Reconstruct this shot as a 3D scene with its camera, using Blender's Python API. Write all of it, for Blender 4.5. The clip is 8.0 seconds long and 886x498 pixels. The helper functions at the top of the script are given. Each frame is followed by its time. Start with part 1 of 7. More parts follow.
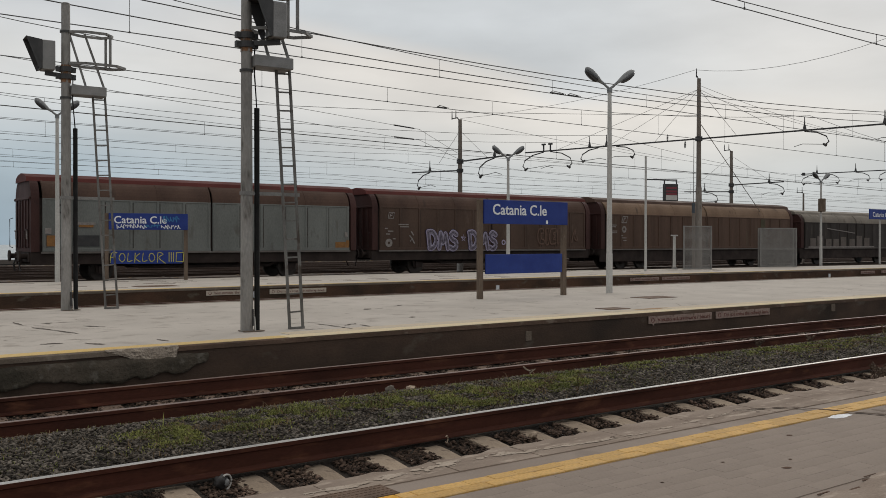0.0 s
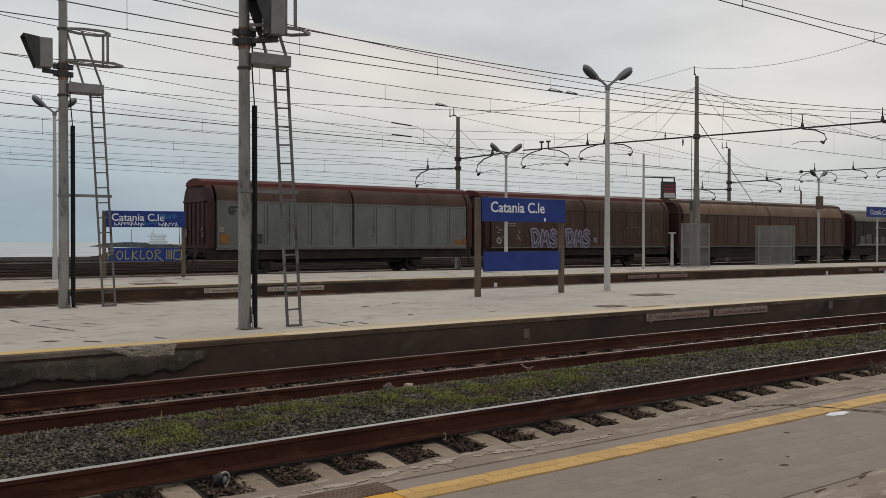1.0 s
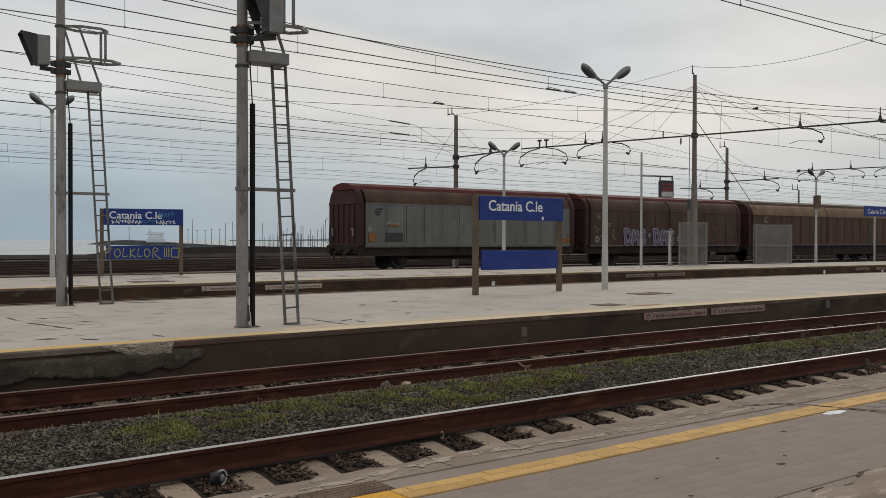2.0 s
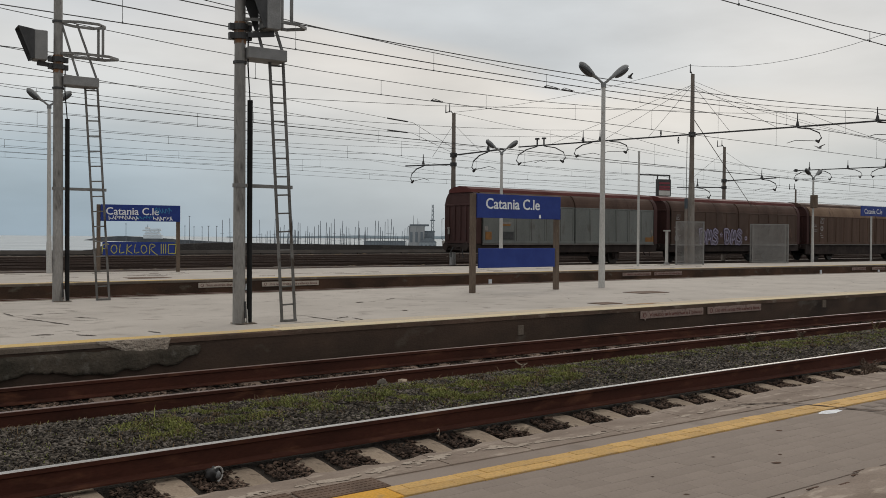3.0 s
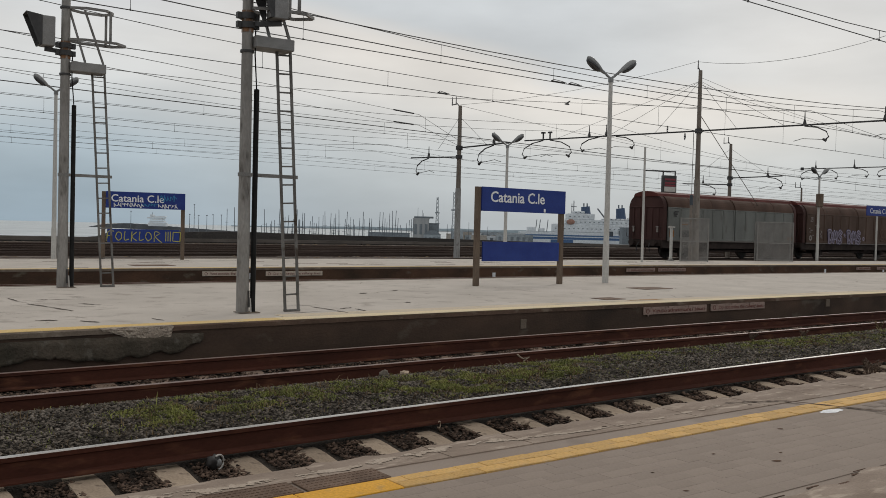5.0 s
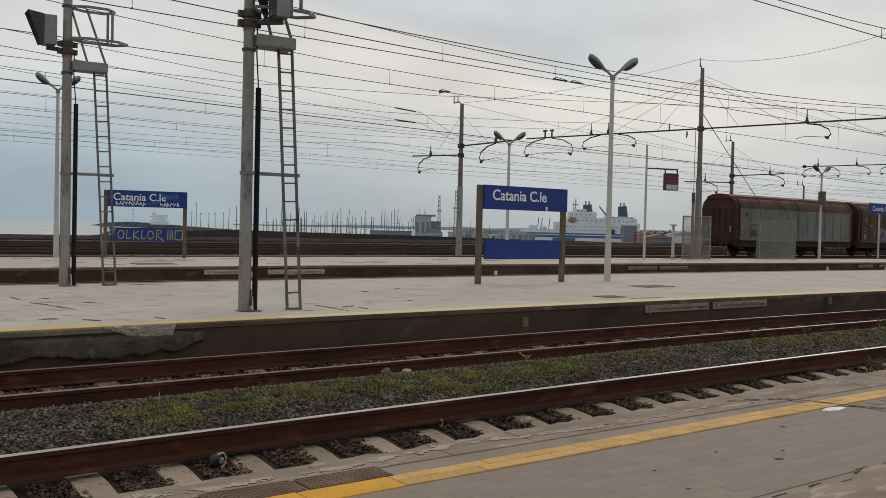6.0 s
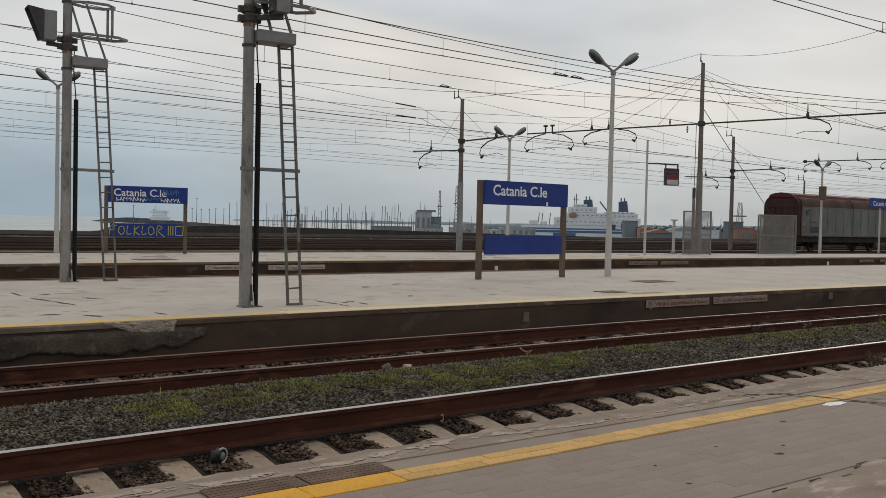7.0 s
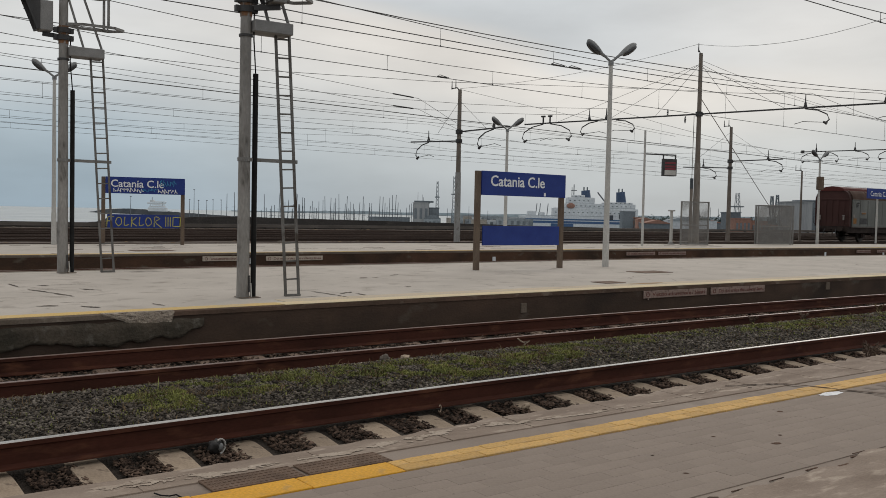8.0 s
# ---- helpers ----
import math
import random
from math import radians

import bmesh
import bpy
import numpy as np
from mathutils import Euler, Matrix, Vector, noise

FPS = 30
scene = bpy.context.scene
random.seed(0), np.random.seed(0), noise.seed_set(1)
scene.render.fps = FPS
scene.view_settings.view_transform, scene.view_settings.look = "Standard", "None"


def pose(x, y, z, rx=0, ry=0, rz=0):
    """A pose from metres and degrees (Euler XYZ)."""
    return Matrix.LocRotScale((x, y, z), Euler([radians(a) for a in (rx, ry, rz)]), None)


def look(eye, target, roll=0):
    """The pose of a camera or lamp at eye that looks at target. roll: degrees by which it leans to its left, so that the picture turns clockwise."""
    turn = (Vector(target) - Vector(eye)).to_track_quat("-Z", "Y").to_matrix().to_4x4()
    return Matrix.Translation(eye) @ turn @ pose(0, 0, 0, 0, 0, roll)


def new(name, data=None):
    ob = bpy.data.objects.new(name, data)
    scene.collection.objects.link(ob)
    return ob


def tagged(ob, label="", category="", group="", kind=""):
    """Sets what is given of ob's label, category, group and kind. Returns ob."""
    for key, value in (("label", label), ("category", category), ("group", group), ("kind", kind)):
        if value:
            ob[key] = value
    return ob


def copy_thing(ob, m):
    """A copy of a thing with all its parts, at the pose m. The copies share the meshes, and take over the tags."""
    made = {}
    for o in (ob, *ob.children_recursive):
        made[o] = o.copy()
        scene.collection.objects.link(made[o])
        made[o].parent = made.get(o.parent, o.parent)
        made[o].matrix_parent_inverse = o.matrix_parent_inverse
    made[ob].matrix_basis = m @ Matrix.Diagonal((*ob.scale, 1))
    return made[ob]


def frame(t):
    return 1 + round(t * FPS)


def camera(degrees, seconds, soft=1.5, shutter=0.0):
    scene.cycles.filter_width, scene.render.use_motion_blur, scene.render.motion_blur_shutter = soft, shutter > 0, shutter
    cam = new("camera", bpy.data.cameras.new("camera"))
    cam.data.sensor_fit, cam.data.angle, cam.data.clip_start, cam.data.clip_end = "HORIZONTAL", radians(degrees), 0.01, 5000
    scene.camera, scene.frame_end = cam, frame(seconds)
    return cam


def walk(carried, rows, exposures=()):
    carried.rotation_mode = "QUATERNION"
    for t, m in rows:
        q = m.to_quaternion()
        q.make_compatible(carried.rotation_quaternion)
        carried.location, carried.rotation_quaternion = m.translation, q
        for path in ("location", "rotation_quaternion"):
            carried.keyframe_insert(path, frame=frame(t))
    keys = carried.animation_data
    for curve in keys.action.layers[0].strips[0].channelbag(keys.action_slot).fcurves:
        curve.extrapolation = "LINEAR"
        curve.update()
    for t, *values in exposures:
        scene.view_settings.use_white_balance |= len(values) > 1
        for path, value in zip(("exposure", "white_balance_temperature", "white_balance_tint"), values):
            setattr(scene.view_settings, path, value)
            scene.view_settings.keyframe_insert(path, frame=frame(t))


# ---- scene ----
# ---- camera: held by hand at one spot, it only pans, tilts and rolls ----
EYE = (0.0, 0.0, 1.758)
cam = camera(52.2, 8.0, 0.78)
# seconds, heading to the right of +y, tilt up, roll, in degrees
TURNS = [
    (0.0, 36.226, -0.397, 0.028),
    (0.5, 36.307, -0.432, 0.120),
    (1.0, 36.359, -0.553, 0.035),
    (1.5, 36.419, -0.628, 0.052),
    (3.0, 36.681, -0.795, 0.433),
    (3.5, 36.688, -0.945, 0.688),
    (4.0, 36.596, -0.910, 1.065),
    (4.5, 36.485, -1.121, 1.347),
    (6.0, 36.311, -1.393, 1.336),
    (6.5, 36.260, -1.515, 1.324),
    (7.0, 36.285, -1.688, 1.271),
    (7.5, 36.366, -1.919, 1.226),
    (8.0, 36.444, -2.268, 1.218),
]


def aim(heading, tilt, roll):
    h, p = radians(heading), radians(tilt)
    ahead = Vector((math.sin(h) * math.cos(p), math.cos(h) * math.cos(p), math.sin(p)))
    return look(EYE, Vector(EYE) + ahead, roll)


walk(cam, [(t, aim(h, p, r)) for t, h, p, r in TURNS])

# ---- overcast daylight ----
SUN_AZ, SUN_EL = 62.0, 30.0    # the bright part of the cloud, degrees from +y to +x
world = bpy.data.worlds.new("sky")
scene.world = world
world.use_nodes = True
wn, wl = world.node_tree.nodes, world.node_tree.links
wn.clear()
w_out, w_bg = wn.new("ShaderNodeOutputWorld"), wn.new("ShaderNodeBackground")
w_sky = wn.new("ShaderNodeTexSky")
w_sky.sky_type, w_sky.sun_disc = "NISHITA", False
w_sky.sun_elevation, w_sky.sun_rotation = radians(SUN_EL), radians(SUN_AZ)
w_co, w_sep = wn.new("ShaderNodeTexCoord"), wn.new("ShaderNodeSeparateXYZ")
wl.new(w_co.outputs["Generated"], w_sep.inputs[0])


def w_math(op, a, b):
    n = wn.new("ShaderNodeMath")
    n.operation = op
    for i, v in enumerate((a, b)):
        if isinstance(v, (int, float)):
            n.inputs[i].default_value = v
        else:
            wl.new(v, n.inputs[i])
    return n.outputs[0]


def w_mix(fac, a, b):
    n = wn.new("ShaderNodeMix")
    n.data_type = "RGBA"
    for sock, v in ((n.inputs["Factor"], fac), (n.inputs[6], a), (n.inputs[7], b)):
        if isinstance(v, (int, float)):
            sock.default_value = v
        elif isinstance(v, tuple):
            sock.default_value = (*v, 1)
        else:
            wl.new(v, sock)
    return n.outputs[2]


# height bands of the cloud deck
w_ramp = wn.new("ShaderNodeValToRGB")
wl.new(w_sep.outputs["Z"], w_ramp.inputs[0])
els = w_ramp.color_ramp.elements
els[0].position, els[0].color = 0.0, (0.315, 0.405, 0.478, 1)
els[1].position, els[1].color = 1.0, (0.64, 0.622, 0.60, 1)
for pos, col in ((0.03, (0.318, 0.403, 0.472)), (0.085, (0.425, 0.502, 0.555)), (0.15, (0.665, 0.678, 0.672)), (0.19, (0.700, 0.700, 0.685)), (0.235, (0.65, 0.665, 0.675)), (0.28, (0.61, 0.638, 0.655)), (0.40, (0.625, 0.628, 0.625))):
    e = els.new(pos)
    e.color = (*col, 1)
# a paler, warmer side towards the hidden sun
w_dir = wn.new("ShaderNodeVectorMath")
w_dir.operation = "DOT_PRODUCT"
wl.new(w_co.outputs["Generated"], w_dir.inputs[0])
w_dir.inputs[1].default_value = (math.sin(radians(50)) * 0.97, math.cos(radians(50)) * 0.97, 0.16)
w_side = wn.new("ShaderNodeMapRange")
w_side.interpolation_type = "SMOOTHSTEP"
w_side.inputs["From Min"].default_value, w_side.inputs["From Max"].default_value = 0.78, 1.0
wl.new(w_dir.outputs["Value"], w_side.inputs["Value"])
# streaks of cloud
w_map, w_noise = wn.new("ShaderNodeMapping"), wn.new("ShaderNodeTexNoise")
w_map.inputs["Scale"].default_value = (2.8, 2.8, 10.0)
wl.new(w_co.outputs["Generated"], w_map.inputs[0])
wl.new(w_map.outputs[0], w_noise.inputs["Vector"])
w_noise.inputs["Scale"].default_value, w_noise.inputs["Detail"].default_value = 1.6, 5
# the warm light is strongest in a band above the horizon haze
w_low = wn.new("ShaderNodeValToRGB")
wl.new(w_sep.outputs["Z"], w_low.inputs[0])
lows = w_low.color_ramp.elements
lows[0].position, lows[0].color = 0.0, (0.30, 0.30, 0.30, 1)
lows[1].position, lows[1].color = 1.0, (0.45, 0.45, 0.45, 1)
for pos, v in ((0.06, 0.42), (0.13, 0.72), (0.19, 0.76), (0.27, 0.40)):
    lows.new(pos).color = (v, v, v, 1)
w_cl = w_mix(w_math("MULTIPLY", w_side.outputs["Result"], w_low.outputs[0]), w_ramp.outputs[0], (0.735, 0.695, 0.645))
# a grey-blue sheet of cloud overhead; its slanting edge is lit from behind


def w_dot(vec):
    n = wn.new("ShaderNodeVectorMath")
    n.operation = "DOT_PRODUCT"
    wl.new(w_co.outputs["Generated"], n.inputs[0])
    n.inputs[1].default_value = vec
    return n.outputs["Value"]


def w_step(x, lo, hi):
    n = wn.new("ShaderNodeMapRange")
    n.interpolation_type = "SMOOTHSTEP"
    n.inputs["From Min"].default_value, n.inputs["From Max"].default_value = lo, hi
    wl.new(x, n.inputs["Value"])
    return n.outputs["Result"]


w_ahead = w_math("MAXIMUM", w_dot((0.594, 0.804, 0.0)), 0.2)
w_across = w_math("DIVIDE", w_dot((0.804, -0.594, 0.0)), w_ahead)
w_rise = w_math("DIVIDE", w_sep.outputs["Z"], w_ahead)
w_edge = w_math("MULTIPLY_ADD", w_math("MAXIMUM", w_math("MINIMUM", w_across, 0.13), -0.6), -0.265)
w_edge.node.inputs[2].default_value = 0.183
w_above = w_math("ADD", w_math("SUBTRACT", w_rise, w_edge), w_math("MULTIPLY", w_math("SUBTRACT", w_noise.outputs["Fac"], 0.5), 0.06))
w_soft = w_math("SUBTRACT", 1.0, w_math("MULTIPLY", w_step(w_across, 0.10, 0.45), 0.6))
w_lit = w_math("MULTIPLY", w_step(w_above, -0.085, 0.0), w_math("SUBTRACT", 1.0, w_step(w_math("ABSOLUTE", w_math("ADD", w_across, -0.07), 0.0), 0.10, 0.46)))
w_cl = w_mix(w_math("MULTIPLY", w_lit, 0.62), w_cl, (0.84, 0.79, 0.725))
w_cl = w_mix(w_math("MULTIPLY", w_math("MULTIPLY", w_step(w_above, -0.004, 0.035), w_soft), w_math("MULTIPLY", w_math("SUBTRACT", 1.0, w_step(w_sep.outputs["Z"], 0.30, 0.55)), 0.9)), w_cl, (0.592, 0.624, 0.645))
w_st = wn.new("ShaderNodeMapRange")
w_st.inputs["From Min"].default_value, w_st.inputs["From Max"].default_value = 0.35, 0.68
w_st.inputs["To Min"].default_value, w_st.inputs["To Max"].default_value = 0.90, 1.09
wl.new(w_noise.outputs["Fac"], w_st.inputs["Value"])
w_vm = wn.new("ShaderNodeVectorMath")
w_vm.operation = "SCALE"
wl.new(w_cl, w_vm.inputs[0])
wl.new(w_st.outputs["Result"], w_vm.inputs["Scale"])
w_sc = wn.new("ShaderNodeVectorMath")
w_sc.operation = "SCALE"
wl.new(w_sky.outputs[0], w_sc.inputs[0])
w_sc.inputs["Scale"].default_value = 0.06
wl.new(w_mix(0.93, w_sc.outputs[0], w_vm.outputs[0]), w_bg.inputs["Color"])
w_bg.inputs["Strength"].default_value = 1.0
wl.new(w_bg.outputs[0], w_out.inputs[0])

sun_data = bpy.data.lights.new("sun", "SUN")
sun_data.energy, sun_data.angle, sun_data.color = 0.55, radians(25), (1.0, 0.95, 0.88)
sun = new("sun", sun_data)
sun.matrix_world = look((200 * math.sin(radians(SUN_AZ)), 200 * math.cos(radians(SUN_AZ)), 120), (0, 0, 0))
scene.view_settings.exposure = 0.0


# ---- materials ----
def mat(name, a, b=None, rough=0.8, scale=6.0, fine=60.0, c=None, c_at=0.62, bump=0.2, metal=0.0, stretch=(1, 1, 1), vary=0.0, island=False, depth=0.01, speck=0.14):
    """Two colours by a broad noise, a third in stains, fine grain in bump and tone; vary: tone by object or island."""
    m = bpy.data.materials.new(name)
    m.use_nodes = True
    nt = m.node_tree
    N, L = nt.nodes, nt.links
    bs = N["Principled BSDF"]
    bs.inputs["Metallic"].default_value = metal
    bs.inputs["Specular IOR Level"].default_value = 0.5 if rough < 0.65 else 0.22
    co, mp = N.new("ShaderNodeTexCoord"), N.new("ShaderNodeMapping")
    mp.inputs["Scale"].default_value = stretch
    L.new(co.outputs["Object"], mp.inputs[0])

    def noise_tex(s, detail):
        n = N.new("ShaderNodeTexNoise")
        n.inputs["Scale"].default_value, n.inputs["Detail"].default_value = s, detail
        L.new(mp.outputs[0], n.inputs["Vector"])
        return n.outputs["Fac"]

    def mixed(fac, x, y):
        n = N.new("ShaderNodeMix")
        n.data_type = "RGBA"
        L.new(fac, n.inputs["Factor"])
        for sock, v in ((n.inputs[6], x), (n.inputs[7], y)):
            if isinstance(v, tuple):
                sock.default_value = (*v, 1)
            else:
                L.new(v, sock)
        return n.outputs[2]

    def ranged(x, lo, hi, t0=0.0, t1=1.0):
        n = N.new("ShaderNodeMapRange")
        for k, v in (("From Min", lo), ("From Max", hi), ("To Min", t0), ("To Max", t1)):
            n.inputs[k].default_value = v
        L.new(x, n.inputs["Value"])
        return n.outputs["Result"]

    broad, grain = noise_tex(scale, 6), noise_tex(fine, 3)
    b = b or tuple(v * 0.75 for v in a)
    col = mixed(ranged(broad, 0.32, 0.68), a, b)
    if c:
        mid = noise_tex(scale * 2.7, 8)
        col = mixed(ranged(mid, c_at - 0.05, c_at + 0.08), col, c)
    hsv = N.new("ShaderNodeHueSaturation")
    L.new(col, hsv.inputs["Color"])
    tone = ranged(grain, 0.3, 0.7, 1 - speck, 1 + speck)
    if vary:
        if island:
            src = N.new("ShaderNodeNewGeometry").outputs["Random Per Island"]
        else:
            src = N.new("ShaderNodeObjectInfo").outputs["Random"]
        k = N.new("ShaderNodeMath")
        k.operation = "MULTIPLY"
        L.new(tone, k.inputs[0])
        L.new(ranged(src, 0, 1, 1 - vary, 1 + vary), k.inputs[1])
        tone = k.outputs[0]
    L.new(tone, hsv.inputs["Value"])
    L.new(hsv.outputs[0], bs.inputs["Base Color"])
    L.new(ranged(broad, 0.3, 0.7, max(rough - 0.1, 0.03), min(rough + 0.1, 1)), bs.inputs["Roughness"])
    if bump:
        bp = N.new("ShaderNodeBump")
        bp.inputs["Strength"].default_value, bp.inputs["Distance"].default_value = bump, depth
        L.new(grain, bp.inputs["Height"])
        L.new(bp.outputs[0], bs.inputs["Normal"])
    return m


def plain_glow(name, col, strength):
    m = bpy.data.materials.new(name)
    m.use_nodes = True
    bs = m.node_tree.nodes["Principled BSDF"]
    bs.inputs["Base Color"].default_value = (*col, 1)
    bs.inputs["Emission Color"].default_value, bs.inputs["Emission Strength"].default_value = (*col, 1), strength
    return m


M_BALLAST = mat("ballast_earth", (0.0500, 0.0400, 0.0325), (0.0775, 0.0650, 0.0550), 0.95, 1.3, 45, (0.0500, 0.0400, 0.0325), bump=0.9, depth=0.03)
M_STONE = mat("ballast_stone", (0.1452, 0.1241, 0.1030), (0.0686, 0.0568, 0.0449), 0.9, 3.0, 50, vary=0.8, island=True)
M_STONE_RUST = mat("ballast_stone_rusty", (0.122, 0.082, 0.060), (0.055, 0.037, 0.028), 0.92, 3.0, 50, vary=0.75, island=True)
M_GRASS = mat("grass_blade", (0.235, 0.240, 0.062), (0.128, 0.140, 0.046), 0.8, 2.0, 30, vary=0.4, island=True, bump=0)
M_BROWNWEED = mat("withered_weed", (0.17, 0.118, 0.088), (0.10, 0.07, 0.052), 0.9, 2.0, 30, vary=0.3, bump=0)
M_DRYGRASS = mat("dry_grass", (0.1725, 0.1207, 0.0633), (0.0978, 0.0633, 0.0379), 0.85, 2.0, 30, vary=0.35, island=True, bump=0)
M_RAIL = mat("rusty_rail", (0.081, 0.0255, 0.0150), (0.044, 0.0162, 0.0108), 0.85, 2.5, 60, (0.112, 0.045, 0.025), stretch=(0.3, 1, 1))
M_RAILHEAD = mat("polished_rail_head", (0.58, 0.56, 0.53), (0.42, 0.38, 0.35), 0.32, 2.0, 30, metal=0.85, bump=0.05, stretch=(0.1, 1, 1))
M_RAILWORN = mat("worn_rail_head", (0.27, 0.20, 0.175), (0.18, 0.115, 0.095), 0.45, 2.0, 30, metal=0.6, bump=0.05, stretch=(0.1, 1, 1))
M_SLEEPER = mat("concrete_sleeper", (0.4140, 0.3277, 0.2472), (0.3105, 0.2415, 0.1782), 0.9, 4.0, 60, (0.1610, 0.1207, 0.0920), c_at=0.62, vary=0.15)
M_WOODSLEEPER = mat("dusty_sleeper", (0.240, 0.175, 0.136), (0.165, 0.118, 0.090), 0.9, 4.0, 60, vary=0.2)
M_ASPHALT = mat("platform_paving", (0.2970, 0.2419, 0.2009), (0.2592, 0.2095, 0.1739), 0.88, 0.9, 70, (0.2106, 0.1696, 0.1404), c_at=0.64, vary=0.05, bump=0.12, speck=0.05)
M_CURB = mat("platform_kerb_concrete", (0.3249, 0.2565, 0.2052), (0.2337, 0.1801, 0.1425), 0.92, 3.0, 55, (0.4332, 0.3534, 0.2850), c_at=0.62, bump=0.5, stretch=(0.6, 1.8, 1), speck=0.08)
M_P2TOP = mat("pale_platform_top", (0.540, 0.488, 0.432), (0.470, 0.425, 0.376), 0.9, 0.8, 28, (0.385, 0.342, 0.298), c_at=0.63, bump=0.12, speck=0.05)
M_FACE = mat("platform_face_concrete", (0.1150, 0.0609, 0.0379), (0.0529, 0.0356, 0.0253), 0.95, 1.1, 30, (0.1323, 0.1092, 0.0828), c_at=0.66, bump=0.4, depth=0.02, stretch=(0.7, 1, 1.2))
M_FACE2 = mat("sooty_platform_wall", (0.102, 0.064, 0.045), (0.036, 0.028, 0.023), 0.95, 0.75, 30, (0.118, 0.098, 0.078), c_at=0.67, bump=0.3, depth=0.02, stretch=(0.7, 1, 1.2), speck=0.08)
M_COPING = mat("platform_coping", (0.21, 0.168, 0.132), (0.145, 0.114, 0.088), 0.92, 1.2, 40, (0.27, 0.225, 0.18), c_at=0.62, bump=0.5)
M_BROKEN = mat("broken_concrete", (0.4840, 0.4070, 0.3300), (0.2970, 0.2420, 0.1925), 0.95, 6, 40, (0.1430, 0.1155, 0.0935), bump=1.0, depth=0.03)
M_YELLOW = mat("yellow_line", (0.610, 0.362, 0.100), (0.545, 0.345, 0.140), 0.75, 1.5, 60, (0.455, 0.315, 0.165), c_at=0.60, vary=0.12)
M_YELLOWNEW = mat("fresh_yellow_line", (0.72, 0.365, 0.03), (0.64, 0.33, 0.04), 0.7, 3, 60, (0.5, 0.29, 0.08), c_at=0.66, vary=0.05)
M_RUSTSTAIN = mat("rust_stain", (0.36, 0.19, 0.075), (0.42, 0.30, 0.18), 0.9, 4, 40)
M_MORTAR = mat("pale_mortar", (0.455, 0.378, 0.306), (0.365, 0.296, 0.236), 0.95, 8, 60, bump=0.5)
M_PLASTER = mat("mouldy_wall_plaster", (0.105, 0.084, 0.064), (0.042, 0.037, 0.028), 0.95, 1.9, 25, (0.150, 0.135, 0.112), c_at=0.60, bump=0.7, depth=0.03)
M_YELLOWOLD = mat("worn_yellow_paint", (0.68, 0.46, 0.155), (0.63, 0.48, 0.25), 0.85, 0.5, 50, (0.50, 0.41, 0.28), c_at=0.62)
M_GRATE = mat("rusty_tread_plate", (0.185, 0.120, 0.083), (0.125, 0.083, 0.060), 0.8, 5, 80, metal=0.2)
M_GALV = mat("galvanised_steel", (0.235, 0.225, 0.212), (0.165, 0.157, 0.148), 0.6, 3, 40, (0.15, 0.135, 0.12), c_at=0.68, metal=0.35, bump=0.1)
M_LADDER = mat("worn_ladder_steel", (0.205, 0.195, 0.183), (0.135, 0.127, 0.118), 0.65, 2.2, 40, (0.085, 0.068, 0.056), c_at=0.60, metal=0.3, stretch=(1, 1, 0.6), bump=0.1)
M_MAST = mat("weathered_mast_steel", (0.315, 0.297, 0.276), (0.205, 0.191, 0.176), 0.62, 2.6, 30, (0.110, 0.098, 0.086), c_at=0.615, metal=0.3, stretch=(1, 1, 0.35), bump=0.15)
M_RUSTBAND = mat("rusted_band", (0.24, 0.12, 0.06), (0.16, 0.095, 0.06), 0.85, 6, 60, (0.27, 0.25, 0.23), c_at=0.56, stretch=(1, 1, 0.4))
M_DARK = mat("dark_metal", (0.040, 0.037, 0.036), (0.026, 0.025, 0.025), 0.55, 6, 60, bump=0.1)
M_BLACK = mat("black_conduit", (0.017, 0.016, 0.016), (0.011, 0.011, 0.011), 0.8, 6, 60, bump=0.05)
M_SIGNALGREY = mat("grey_signal_box", (0.25, 0.243, 0.235), (0.19, 0.184, 0.178), 0.6, 5, 60, bump=0.1)
M_WHITEPOST = mat("pale_painted_post", (0.50, 0.485, 0.455), (0.42, 0.405, 0.38), 0.55, 3, 40, (0.30, 0.27, 0.24), c_at=0.70, stretch=(1, 1, 0.4), bump=0.1)
M_LAMPHEAD = mat("grey_lamp_housing", (0.23, 0.235, 0.235), (0.17, 0.172, 0.172), 0.45, 5, 50, bump=0.05)
M_LAMPGLASS = mat("dark_lamp_glass", (0.05, 0.05, 0.052), (0.035, 0.035, 0.037), 0.2, 5, 50, bump=0)
M_BLUE = mat("blue_enamel", (0.004, 0.028, 0.205), (0.004, 0.023, 0.175), 0.62, 2, 50, bump=0.03)
M_WHITE = mat("white_lettering", (0.78, 0.79, 0.80), (0.70, 0.71, 0.73), 0.6, 6, 50, bump=0)
M_SIGNPOST = mat("brown_sign_post", (0.155, 0.115, 0.085), (0.11, 0.08, 0.06), 0.75, 5, 50, (0.20, 0.16, 0.125), c_at=0.66, stretch=(1, 1, 0.3))
M_TAGCYAN = mat("cyan_spray", (0.03, 0.22, 0.42), (0.03, 0.16, 0.34), 0.6, 8, 50, bump=0)
M_TAGYELLOW = mat("yellow_spray", (0.44, 0.41, 0.07), (0.33, 0.31, 0.08), 0.6, 8, 50, bump=0)
M_PLAQUE = mat("plaque", (0.35, 0.255, 0.215), (0.26, 0.185, 0.155), 0.8, 8, 60, (0.15, 0.105, 0.085), c_at=0.60)
M_PLAQUEPALE = mat("pale_plaque", (0.58, 0.49, 0.40), (0.48, 0.40, 0.33), 0.8, 8, 60, (0.28, 0.22, 0.17), c_at=0.66)
